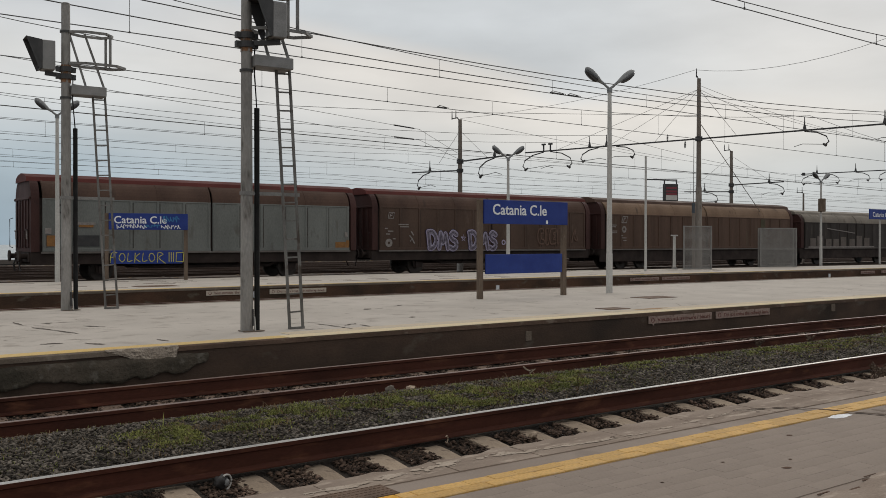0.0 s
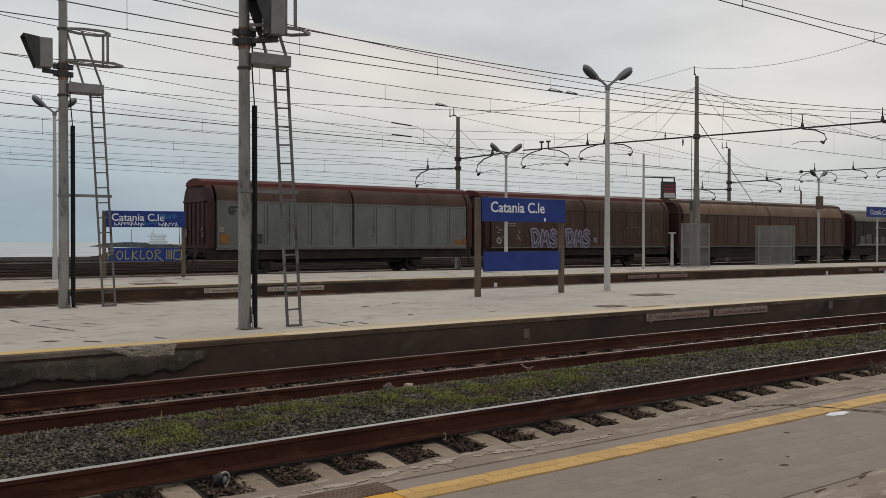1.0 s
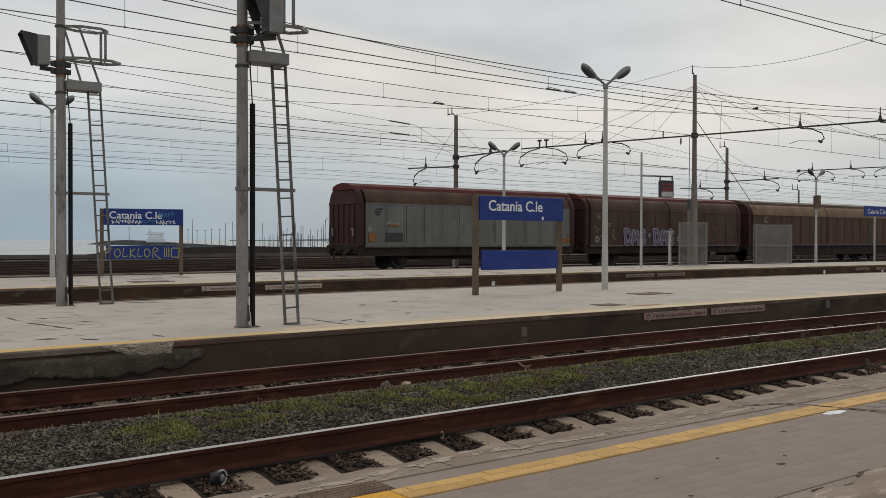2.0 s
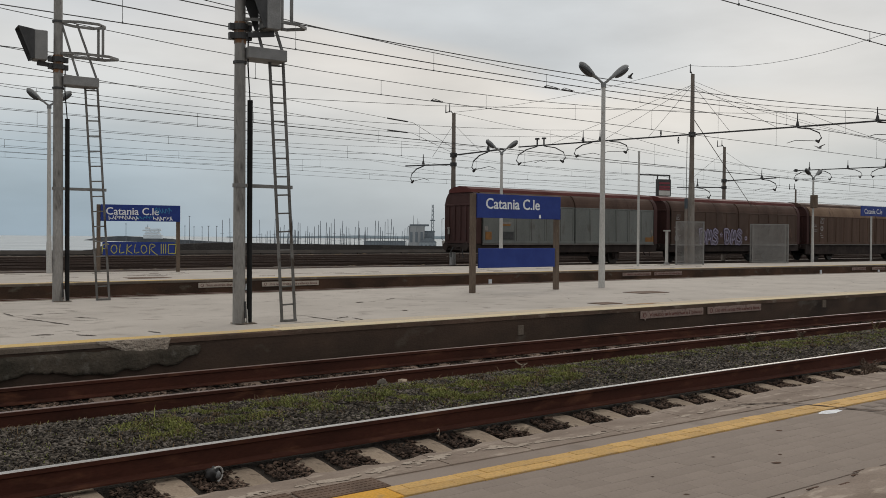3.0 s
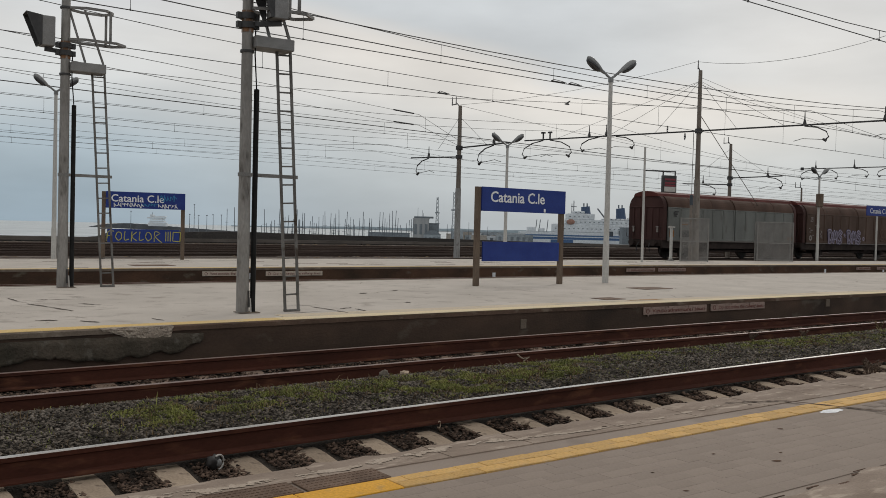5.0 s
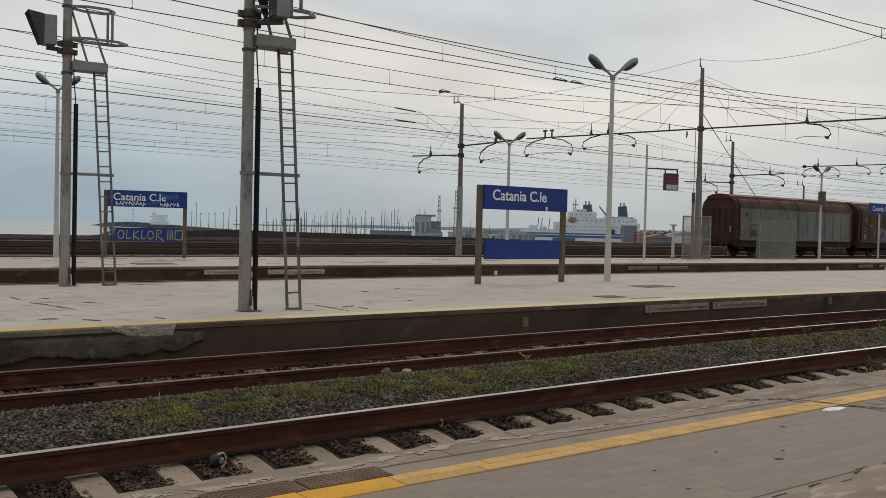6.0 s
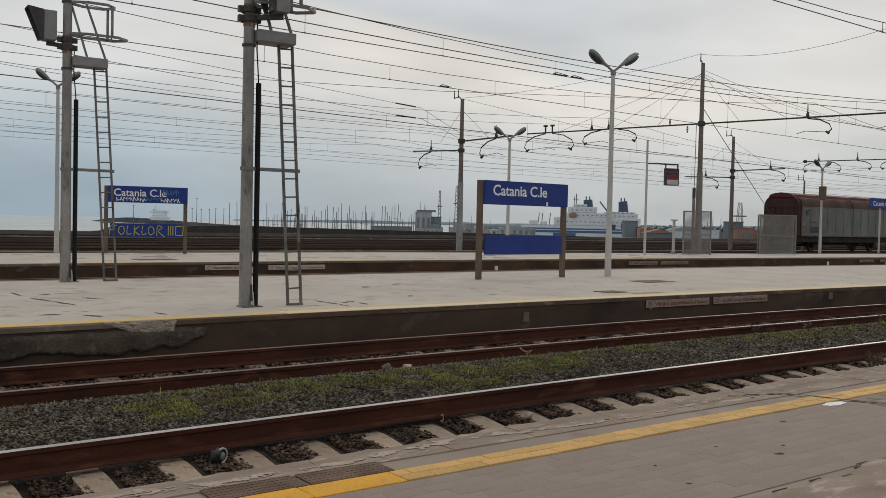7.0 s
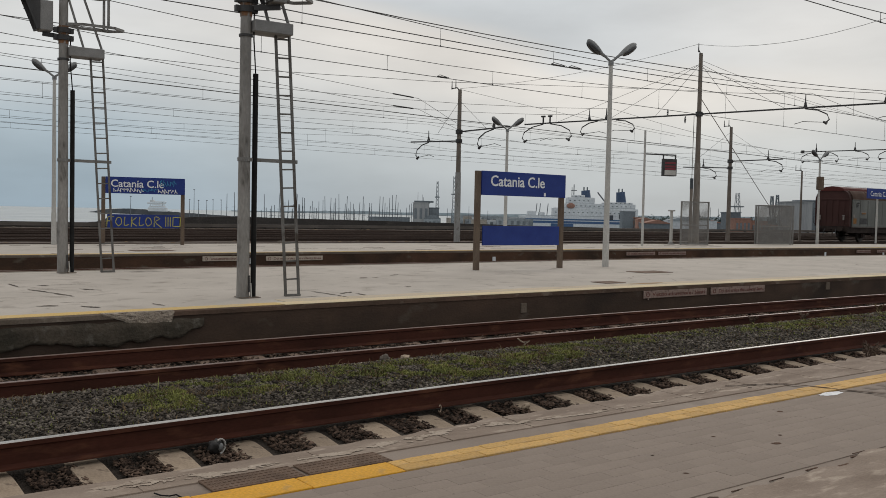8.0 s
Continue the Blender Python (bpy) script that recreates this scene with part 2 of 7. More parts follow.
M_PLAQUEINK = mat("plaque_ink", (0.17, 0.055, 0.045), (0.13, 0.05, 0.04), 0.8, 8, 60)
# wire grey is lightened to stand for haze
M_WIRE = mat("haze_paled_wire", (0.095, 0.092, 0.09), (0.07, 0.068, 0.067), 0.6, 6, 60, bump=0)
M_CATPOLE = mat("catenary_pole_steel", (0.215, 0.182, 0.155), (0.155, 0.132, 0.113), 0.75, 3, 40, (0.16, 0.115, 0.08), c_at=0.63, stretch=(1, 1, 0.4))
M_MESH = mat("fence_mesh_grey", (0.25, 0.24, 0.225), (0.20, 0.19, 0.18), 0.7, 4, 60)
# base paled to stand for the brighter upper sky mirrored in the waves
M_SEA = mat("sky_paled_sea", (0.50, 0.54, 0.55), (0.42, 0.46, 0.48), 0.45, 0.02, 0.4, bump=0.35, depth=0.3, stretch=(1, 1, 1))
M_YARD = mat("yard_ground", (0.125, 0.098, 0.081), (0.080, 0.063, 0.052), 0.95, 0.3, 12, (0.17, 0.145, 0.122), c_at=0.62, bump=0.35, depth=0.03)
M_WALL = mat("dark_sea_wall", (0.068, 0.061, 0.057), (0.050, 0.046, 0.043), 0.95, 0.3, 6, (0.085, 0.076, 0.068), c_at=0.64, bump=0.6, depth=0.1)
M_ROCK = mat("dark_breakwater", (0.072, 0.080, 0.090), (0.045, 0.051, 0.058), 0.95, 0.03, 0.6, bump=0.5, depth=1)


# ---- small builders ----
def part(name, bm, material, parent=None, label="", smooth=False):
    """Links a bmesh as one mesh object under a thing or a part."""
    me = bpy.data.meshes.new(name)
    bmesh.ops.recalc_face_normals(bm, faces=bm.faces[:])
    if smooth:
        for f in bm.faces:
            f.smooth = True
    bm.to_mesh(me)
    bm.free()
    me.materials.append(material)
    ob = new(name, me)
    ob.parent = parent
    if label:
        ob["label"] = label
    return ob


def thing(name, m, label, category, group="", kind=""):
    ob = new(name)
    ob.empty_display_size = 0.2
    ob.matrix_basis = m
    return tagged(ob, label, category, group, kind)


def box(bm, c, s, m=None, bevel=0.0):
    r = bmesh.ops.create_cube(bm, size=1.0)
    vs = r["verts"]
    bmesh.ops.scale(bm, vec=s, verts=vs)
    if bevel:
        es = list({e for v in vs for e in v.link_edges})
        r2 = bmesh.ops.bevel(bm, geom=es, offset=bevel, segments=1, affect="EDGES")
        vs = list({v for f in r2["faces"] for v in f.verts} | {v for v in vs if v.is_valid})
    bmesh.ops.translate(bm, vec=c, verts=vs)
    if m is not None:
        bmesh.ops.transform(bm, matrix=m, verts=vs)
    return vs


def rod(bm, p0, p1, r0, r1=None, n=8, caps=True):
    p0, p1 = Vector(p0), Vector(p1)
    d = p1 - p0
    q = d.to_track_quat("Z", "Y").to_matrix().to_4x4()
    bmesh.ops.create_cone(bm, cap_ends=caps, segments=n, radius1=r0, radius2=r0 if r1 is None else r1, depth=d.length,
                          matrix=Matrix.Translation((p0 + p1) / 2) @ q)


def bar(bm, p0, p1, w, h):
    """A square bar between two points, h upwards."""
    p0, p1 = Vector(p0), Vector(p1)
    d = p1 - p0
    q = d.to_track_quat("X", "Z").to_matrix().to_4x4()
    box(bm, (0, 0, 0), (d.length, w, h), Matrix.Translation((p0 + p1) / 2) @ q)


def tube(bm, pts, r, n=6):
    pts = [Vector(p) for p in pts]
    rings = []
    for i, p in enumerate(pts):
        d = (pts[min(i + 1, len(pts) - 1)] - pts[max(i - 1, 0)]).normalized()
        side = d.cross(Vector((0, 0, 1)))
        if side.length < 0.05:
            side = d.cross(Vector((1, 0, 0)))
        side.normalize()
        up = side.cross(d)
        rings.append([bm.verts.new(p + r * (math.cos(a) * side + math.sin(a) * up)) for a in [2 * math.pi * k / n for k in range(n)]])
    for a, b in zip(rings, rings[1:]):
        for k in range(n):
            bm.faces.new((a[k], a[(k + 1) % n], b[(k + 1) % n], b[k]))
    bm.faces.new(rings[0])
    bm.faces.new(rings[-1][::-1])


def sweep(bm, prof, xs, fn):
    """Carries a closed (y, z) profile along x; fn(x) gives the shift (dy, dz)."""
    rings = [[bm.verts.new((x, y + fn(x)[0], z + fn(x)[1])) for y, z in prof] for x in xs]
    n = len(prof)
    for a, b in zip(rings, rings[1:]):
        for k in range(n):
            bm.faces.new((a[k], a[(k + 1) % n], b[(k + 1) % n], b[k]))
    bm.faces.new(rings[0])
    bm.faces.new(rings[-1][::-1])


def bend(x):
    """The wide curve that rails and platforms follow."""
    x = max(-30.0, min(62.0, x))
    return -0.001 * (x - 17.2) ** 2


def bent(x):
    return bend(x), 0.0


def steps(a, b, n):
    return [a + (b - a) * i / n for i in range(n + 1)]


def lettering(name, text, size, material, parent, m, label="", depth=0.004, fat=0.0, shear=0.0):
    cu = bpy.data.curves.new(name, "FONT")
    cu.body, cu.size, cu.extrude, cu.offset, cu.shear = text, size, depth, fat, shear
    cu.align_x, cu.resolution_u = "LEFT", 3
    tmp = bpy.data.objects.new(name, cu)
    scene.collection.objects.link(tmp)
    bpy.context.view_layer.update()
    me = bpy.data.meshes.new_from_object(tmp)
    bpy.data.objects.remove(tmp)
    bpy.data.curves.remove(cu)
    me.materials.append(material)
    ob = new(name, me)
    ob.parent = parent
    ob.matrix_basis = m
    if label:
        ob["label"] = label
    return ob


def np_mesh(name, verts, faces, material):
    me = bpy.data.meshes.new(name)
    verts, faces = np.asarray(verts, np.float32), np.asarray(faces, np.int32)
    k = faces.shape[1]
    me.vertices.add(len(verts))
    me.vertices.foreach_set("co", verts.ravel())
    me.loops.add(faces.size)
    me.loops.foreach_set("vertex_index", faces.ravel())
    me.polygons.add(len(faces))
    me.polygons.foreach_set("loop_start", np.arange(0, faces.size, k, dtype=np.int32))
    me.update(calc_edges=True)
    me.materials.append(material)
    return new(name, me)


# ---- levels and lines of the plan ----
RAIL_A, RAIL_B = 7.476, 9.905          # far rail of the first track, near rail of the second
GAUGE = 1.505
P1_EDGE, P1_Z = 4.96, 0.27
P2_NEAR, P2_FAR, P2_Z = 12.10, 20.45, 0.365
P3_NEAR, P3_Z = 26.9, 0.365
YARD_Z, TRAIN_Y = 0.05, 38.35
SLEEPER_Z = -0.25
SLEEPER_X, SLEEPER_STEP = 1.93, 0.643
SEA_Z = -9.0
X0, X1 = -40.0, 170.0


def p3_far(x):
    return 34.3 - max(0.0, min(2.4, (x - 22) * 0.1))


def bed_height(y):
    """Ballast level across the first two tracks."""
    pts = [(4.9, -0.34), (6.0, -0.31), (7.3, -0.29), (7.6, -0.20), (8.0, -0.12), (8.6, -0.075), (9.2, -0.05), (9.5, -0.09), (9.75, -0.17), (9.9, -0.21), (10.6, -0.23), (11.3, -0.22), (11.7, -0.20), (12.5, -0.22), (13.5, -0.24)]
    return float(np.interp(y, [p[0] for p in pts], [p[1] for p in pts]))


# ---- ground: one sheet from the platforms over the yard to the sea wall ----
def build_ground():
    ys = [-60, -10, 2, 4.5] + [4.9 + 0.25 * i for i in range(32)] + [14, 20, 21, 27, 30, 35, 36, 37, 40, 44, 50, 58, 66, 73, 74.2]
    xs = [-300, -120, -60] + [-40 + 1.0 * i for i in range(121)] + [90, 110, 140, 180, 260, 400, 800]
    verts, faces = [], []
    for y in ys:
        for x in xs:
            if y < 4.8:
                z = -0.35
            elif y < 13.6:
                z = bed_height(y) + 0.03 * noise.noise((x * 1.3, y * 1.7, 0)) - 0.02
            elif y < 36.5:
                z = -0.2
            else:
                z = YARD_Z + 0.05 * noise.noise((x * 0.3, y * 0.3, 3))
            verts.append((x, y + (bend(x) if 4.8 < y < 13.6 else 0), z))
    n = len(xs)
    for j in range(len(ys) - 1):
        for i in range(n - 1):
            faces.append((j * n + i, j * n + i + 1, (j + 1) * n + i + 1, (j + 1) * n + i))
    ob = np_mesh("ground", verts, faces, M_BALLAST)
    ob.data.materials.append(M_YARD)
    for p in ob.data.polygons:
        if p.center.y > 13.5:
            p.material_index = 1
    tagged(ob, "dark brown ballast and earth of the railway yard", "ground", kind="structure")
    bm = bmesh.new()
    vs = [bm.verts.new(v) for v in ((-4500, 40, SEA_Z), (4800, 40, SEA_Z), (4800, 4800, SEA_Z), (-4500, 4800, SEA_Z))]
    bm.faces.new(vs)
    tagged(part("water", bm, M_SEA), "calm sea under cloud, sky reflection painted into its pale grey", "sea", kind="structure")


build_ground()


def sea_wall():
    bm = bmesh.new()
    sweep(bm, [(74, -11), (74, 1.08), (74.7, 1.08), (74.7, -11)], steps(20, 600, 200), lambda x: (0.0, 0.04 * noise.noise((x * 0.07, 0, 0)) - min(1.0, 0.0138 * max(0, x - 32)) - 0.6 * max(0.0, min(1.0, (30 - x) / 10))))
    wall = tagged(part("wall_sea", bm, M_WALL), "dark stained concrete sea wall behind the yard", "wall", kind="structure")
    bm = bmesh.new()
    sweep(bm, [(74, -11), (74, 0.46), (74.7, 0.46), (74.7, -11)], steps(-300, 20, 30), lambda x: (0.0, 0.04 * noise.noise((x * 0.07, 0, 0))))
    part("wall_low", bm, M_WALL, wall)
    # pale band along the foot of the wall, with pilasters
    bm = bmesh.new()
    for i in range(60):
        box(bm, (-40 + i * 5.0, 73.85, 0.05), (0.25, 0.3, 0.6))
    tagged(part("wall_pilasters", bm, M_WALL, wall), kind="stuff")
    bm = bmesh.new()
    bar(bm, (-200, 72.5, 0.32), (400, 72.5, 0.32), 0.4, 0.25)
    part("wall_duct", bm, mat("cable_duct_concrete", (0.15, 0.13, 0.115), (0.10, 0.088, 0.078), 0.9, 0.6, 20), wall)


sea_wall()


# ---- tracks ----
M_RAILDIM = mat("dull_brown_rail", (0.075, 0.052, 0.042), (0.048, 0.034, 0.028), 0.9, 0.8, 40, stretch=(0.3, 1, 1))
M_RAILOLD = mat("dull_siding_rail", (0.125, 0.092, 0.077), (0.075, 0.055, 0.047), 0.7, 0.5, 30, metal=0.2, bump=0.05, stretch=(0.2, 1, 1))
def rail_mesh(bm_web, bm_head, y, z, fn, xs):
    h = 0.20
    web = [(-0.075, -h), (-0.075, -h + 0.012), (-0.014, -h + 0.035), (-0.014, -0.05), (-0.036, -0.038), (-0.036, -0.004),
           (0.036, -0.004), (0.036, -0.038), (0.014, -0.05), (0.014, -h + 0.035), (0.075, -h + 0.012), (0.075, -h)]
    sweep(bm_web, [(y + a, z + b) for a, b in web], xs, fn)
    sweep(bm_head, [(y - 0.031, z - 0.004), (y - 0.026, z + 0.001), (y + 0.026, z + 0.001), (y + 0.031, z - 0.004)], xs, fn)


def sleeper_mesh(w=2.4):
    bm = bmesh.new()
    prof = [(-0.15, -0.18), (-0.122, 0.0), (0.122, 0.0), (0.15, -0.18)]
    ys = [-w / 2, -0.95, -0.62, -0.5, -0.3, 0, 0.3, 0.5, 0.62, 0.95, w / 2]
    dz = [-0.01, 0.0, 0.0, -0.012, -0.04, -0.045, -0.04, -0.012, 0.0, 0.0, -0.01]
    rings = [[bm.verts.new((a, y, b + (d if b == 0.0 else 0))) for a, b in prof] for y, d in zip(ys, dz)]
    for a, b in zip(rings, rings[1:]):
        for k in range(4):
            bm.faces.new((a[k], a[(k + 1) % 4], b[(k + 1) % 4], b[k]))
    bm.faces.new(rings[0])
    bm.faces.new(rings[-1][::-1])
    bmesh.ops.recalc_face_normals(bm, faces=bm.faces[:])
    me = bpy.data.meshes.new("sleeper")
    bm.to_mesh(me)
    bm.free()
    return me


def track(y_near, z, fn, label, head, cant=0.0, sleepers=(), sleeper_z=SLEEPER_Z, sleeper_mat=None, group="railway tracks", web=None):
    tr = thing("railway_track", Matrix.Identity(4), label, "railway track", group, "structure")
    xs = steps(X0, X1, 105)
    for k, y in enumerate((y_near, y_near + GAUGE)):
        bw, bh = bmesh.new(), bmesh.new()
        rail_mesh(bw, bh, y, z - (cant if k == 0 else 0), fn, xs)
        r = part("rail", bw, web or M_RAIL, tr)
        part("rail_head", bh, head, r, "worn bright running surface")
    if sleepers:
        me = sleeper_mesh()
        me.materials.append(sleeper_mat or M_SLEEPER)
        for x in steps(*sleepers):
            ob = new("sleeper", me)
            ob.parent = tr
            s = (fn(x + 0.5)[0] - fn(x - 0.5)[0])
            ob.matrix_basis = pose(x + random.uniform(-0.015, 0.015), y_near + GAUGE / 2 + fn(x)[0], sleeper_z + random.uniform(-0.012, 0.008), 0, 0, math.degrees(s) + random.uniform(-0.8, 0.8))
    return tr


track(RAIL_A - GAUGE, 0.0, bent, "rusty railway track with bright worn rail on concrete sleepers", M_RAILHEAD, cant=0.03, sleepers=(SLEEPER_X - SLEEPER_STEP * 10, SLEEPER_X + SLEEPER_STEP * 80, 90))
track(RAIL_B, 0.0, bent, "rusty railway track half buried in ballast beside a platform", M_RAILWORN, sleepers=(SLEEPER_X - SLEEPER_STEP * 15, SLEEPER_X + SLEEPER_STEP * 80, 95), sleeper_z=-0.212, sleeper_mat=M_WOODSLEEPER)
for yc in (22.1, 25.45):
    track(yc - GAUGE / 2, 0.0, bent, "dark rusty railway track between two platforms", M_RAILWORN)
for yc in (TRAIN_Y, 45.2, 49.8, 54.5, 59.0, 64.0):
    track(yc - GAUGE / 2, 0.2, lambda x: (0, 0), "rusty siding track in the freight yard", M_RAILOLD, web=M_RAILDIM)


# ---- platforms ----
M_GRIMED = mat("grimed_platform_edge", (0.150, 0.095, 0.068), (0.085, 0.058, 0.043), 0.95, 2.5, 40, (0.20, 0.155, 0.12), c_at=0.64, bump=0.5, stretch=(0.5, 1, 1))
def platform(name, near, far, z, label, top_m, face_m, x0, x1, fn):
    xs = steps(x0, x1, 120)
    bm = bmesh.new()
    rings = []
    for x in xs:
        yn, yf = near + fn(x), (far(x) if callable(far) else far) + fn(x)
        rings.append([bm.verts.new(p) for p in ((x, yn + 0.30, z), (x, yf - 0.30, z), (x, yf - 0.30, z - 0.9), (x, yn + 0.30, z - 0.9))])
    for a, b in zip(rings, rings[1:]):
        for k in range(4):
            bm.faces.new((a[k], a[(k + 1) % 4], b[(k + 1) % 4], b[k]))
    base = tagged(part(name, bm, top_m), label, "platform", kind="structure")
    # coping and face walls
    for side in (0, 1):
        def yy(x, s=side):
            return (near + fn(x)) if s == 0 else ((far(x) if callable(far) else far) + fn(x))
        sg = 1 if side == 0 else -1
        bm = bmesh.new()
        sweep(bm, [(0, z - 0.07), (0, z - 0.012), (sg * 0.02, z + 0.004), (sg * 0.302, z + 0.004), (sg * 0.302, z - 0.07)], xs, lambda x: (yy(x), 0))
        cop = part("coping", bm, M_COPING if name != "platform_near" else M_CURB, base)
        if name == "platform_middle" and side == 0:
            # grimed edge beyond the broken stretch
            cop.data.materials.append(M_GRIMED)
            for p in cop.data.polygons:
                if p.center.x > 4.4 and p.normal.y < -0.5:
                    p.material_index = 1
        bm = bmesh.new()
        sweep(bm, [(sg * 0.035, z - 1.0), (sg * 0.02, z - 0.071), (sg * 0.30, z - 0.071), (sg * 0.30, z - 1.0)], xs, lambda x: (yy(x), 0))
        part("face", bm, face_m, base)
    return base


P1 = platform("platform_near", -12.0, P1_EDGE, P1_Z, "grey paved railway platform with worn concrete edge", M_ASPHALT, M_FACE, -30, 140, lambda x: 0.0)
P2 = platform("platform_middle", P2_NEAR, P2_FAR, P2_Z, "pale weathered concrete island platform", M_P2TOP, M_FACE2, -38, 150, bend)
P3 = platform("platform_far", P3_NEAR, p3_far, P3_Z, "pale concrete island platform beside the freight yard", M_P2TOP, M_FACE, -38, 150, bend)


M_CREAMY = mat("faded_yellow_edge", (0.70, 0.565, 0.34), (0.66, 0.57, 0.42), 0.9, 0.7, 40, (0.52, 0.44, 0.32), c_at=0.64)
M_CREAM = mat("cream_worn_band", (0.60, 0.50, 0.36), (0.54, 0.46, 0.36), 0.9, 0.8, 40, (0.42, 0.36, 0.28), c_at=0.64)


def edge_line(p, y, w, z, fn, m, x0, x1, label):
    bm = bmesh.new()
    sweep(bm, [(y, z), (y, z + 0.006), (y + w, z + 0.006), (y + w, z)], steps(x0, x1, 120), lambda x: (fn(x), 0))
    part("edge_line", bm, m, p, label)


edge_line(P2, P2_NEAR + 0.05, 0.30, P2_Z + 0.002, bend, M_YELLOWOLD, -38, 6.0, "worn yellow edge line")
edge_line(P2, P2_NEAR + 0.004, 0.346, P2_Z + 0.002, bend, M_CREAMY, 6.001, 150, "pale worn yellow edge line")
edge_line(P2, P2_NEAR + 0.351, 0.42, P2_Z - 0.0005, bend, M_CREAM, 6.2, 150, "pale worn band along the edge")
edge_line(P3, P3_NEAR + 0.05, 0.30, P3_Z + 0.002, bend, M_YELLOWOLD, -38, 150, "worn yellow edge line")


# ---- things on the middle platform ----
def signal_mast(m, label, show_head, size=1.0):
    """Round steel mast with a ladder, a cage on top and a hooded signal; local x along the platform."""
    s = thing("signal_mast", m @ Matrix.Scale(size, 4), label, "railway signal", "signal masts")
    bm = bmesh.new()
    rod(bm, (0, 0, 0), (0, 0, 6.27), 0.105, 0.085, 20)
    rod(bm, (0, 0, 6.27), (0, 0, 6.29), 0.09, 0.07, 20)
    part("post", bm, M_MAST, s, "grey weathered steel post", smooth=False)
    bm = bmesh.new()
    bar(bm, (0.074, -0.072, 0.10), (0.068, -0.075, 0.38), 0.04, 0.03)
    part("rust_hole", bm, M_DARK, s, "dark rusted-through spot at the foot")
    bm = bmesh.new()
    bar(bm, (0.128, -0.06, 0.0), (0.112, -0.06, 0.25), 0.022, 0.022)
    part("stub_pipe", bm, M_WHITEPOST, s, "short pale pipe end")
    for z in (4.93, 4.78):
        bm = bmesh.new()
        rod(bm, (0, 0, z - 0.05), (0, 0, z + 0.05), 0.135, n=20)
        box(bm, (0.15, 0, z), (0.08, 0.09, 0.1))
        box(bm, (-0.15, 0, z), (0.08, 0.09, 0.1))
        part("clamp", bm, M_DARK, s)
    bm = bmesh.new()
    rod(bm, (0, 0, 4.66), (0, 0, 5.02), 0.099, 0.097, n=20)
    part("rust_ring", bm, M_RUSTBAND, s, "rust-stained ring between the clamps")
    bm = bmesh.new()
    rod(bm, (0.18, 0, 0), (0.18, 0, 3.74), 0.045, n=10)
    part("conduit", bm, M_BLACK, s, "black cable conduit")
    bm = bmesh.new()
    tube(bm, [(0.18, 0, 3.7), (0.16, -0.02, 3.9), (0.12, -0.05, 4.3), (0.13, -0.03, 4.75)], 0.012)
    part("cable", bm, M_BLACK, s)
    # ladder, leaning slightly to the mast at its top
    lad = part("ladder", bmesh.new(), M_LADDER, s)
    for dx in (-0.122, 0.122):
        bm = bmesh.new()
        bar(bm, (0.895 + dx, 0, 0.0), (0.645 + dx, 0, 4.45), 0.05, 0.036)
        part("stile", bm, M_LADDER, lad)
    bm = bmesh.new()
    bar(bm, (0.75, 0, 0.02), (1.04, 0, 0.02), 0.06, 0.035)
    part("foot_bar", bm, M_LADDER, lad)
    z = 0.29
    while z < 4.4:
        k = z / 4.45
        bm = bmesh.new()
        bar(bm, (0.773 - 0.25 * k, 0, z), (1.017 - 0.25 * k, 0, z + 0.012), 0.026, 0.026)
        part("rung", bm, M_LADDER, lad)
        z += 0.313
    bm = bmesh.new()
    bar(bm, (0, 0, 2.31), (0.95, 0, 2.31), 0.035, 0.06)
    rod(bm, (0, 0, 2.28), (0, 0, 2.34), 0.115, n=20)
    part("bracket", bm, M_GALV, s)
    # box platform and cage
    bm = bmesh.new()
    box(bm, (0.42, 0, 4.51), (0.68, 0.40, 0.19), None, 0.01)
    part("box_step", bm, M_SIGNALGREY, s, "grey sheet-metal step box")
    for z in (4.35, 5.70):
        bm = bmesh.new()
        rod(bm, (0, 0, z - 0.02), (0, 0, z + 0.02), 0.115, n=20)
        part("strap", bm, M_DARK, s)
    for z0, x_end, yy in ((5.06, 1.18, 0.24), (5.70, 0.92, 0.24)):
        for sy in (-1, 1):
            pts = [(0.05, sy * 0.08), (0.35, sy * yy), (0.80 * x_end, sy * yy), (x_end, sy * 0.02)]
            for p, q in zip(pts, pts[1:]):
                bm = bmesh.new()
                bar(bm, (*p, z0), (*q, z0), 0.035, 0.05)
                part("cage_rail", bm, M_GALV, s)
    for sy in (-1, 1):
        for x, y, w in ((0.83, 0.2, 0.045),):
            bm = bmesh.new()
            bar(bm, (x, sy * y, 5.06), (x, sy * y, 5.70), w, w)
            part("cage_post", bm, M_GALV, s)
    for sy in (-0.02,):
        for p, q in (((0.74, sy, 4.63), (0.36, sy, 5.70)), ((0.38, sy, 4.63), (0.06, sy, 5.68))):
            bm = bmesh.new()
            bar(bm, p, q, 0.05, 0.035)
            part("brace", bm, M_GALV, s)
    # hooded signal on an arm towards the track
    a = show_head
    bm = bmesh.new()
    bar(bm, (0, 0, 4.80), (a[0] * 1.15, a[1] * 1.15, 4.83), 0.07, 0.08)
    part("arm", bm, M_DARK, s)
    hd = part("signal_head", bmesh.new(), M_SIGNALGREY, s)
    rot = Matrix.Translation((a[0], a[1], 4.88)) @ pose(0, 0, 0, 0, 0, a[2]) @ Matrix.Scale(0.82, 4)
    bm = bmesh.new()
    box(bm, (0, 0, 0.36), (0.30, 0.42, 0.72), rot, 0.015)
    part("housing", bm, M_SIGNALGREY, hd, "grey steel signal housing")
    bm = bmesh.new()
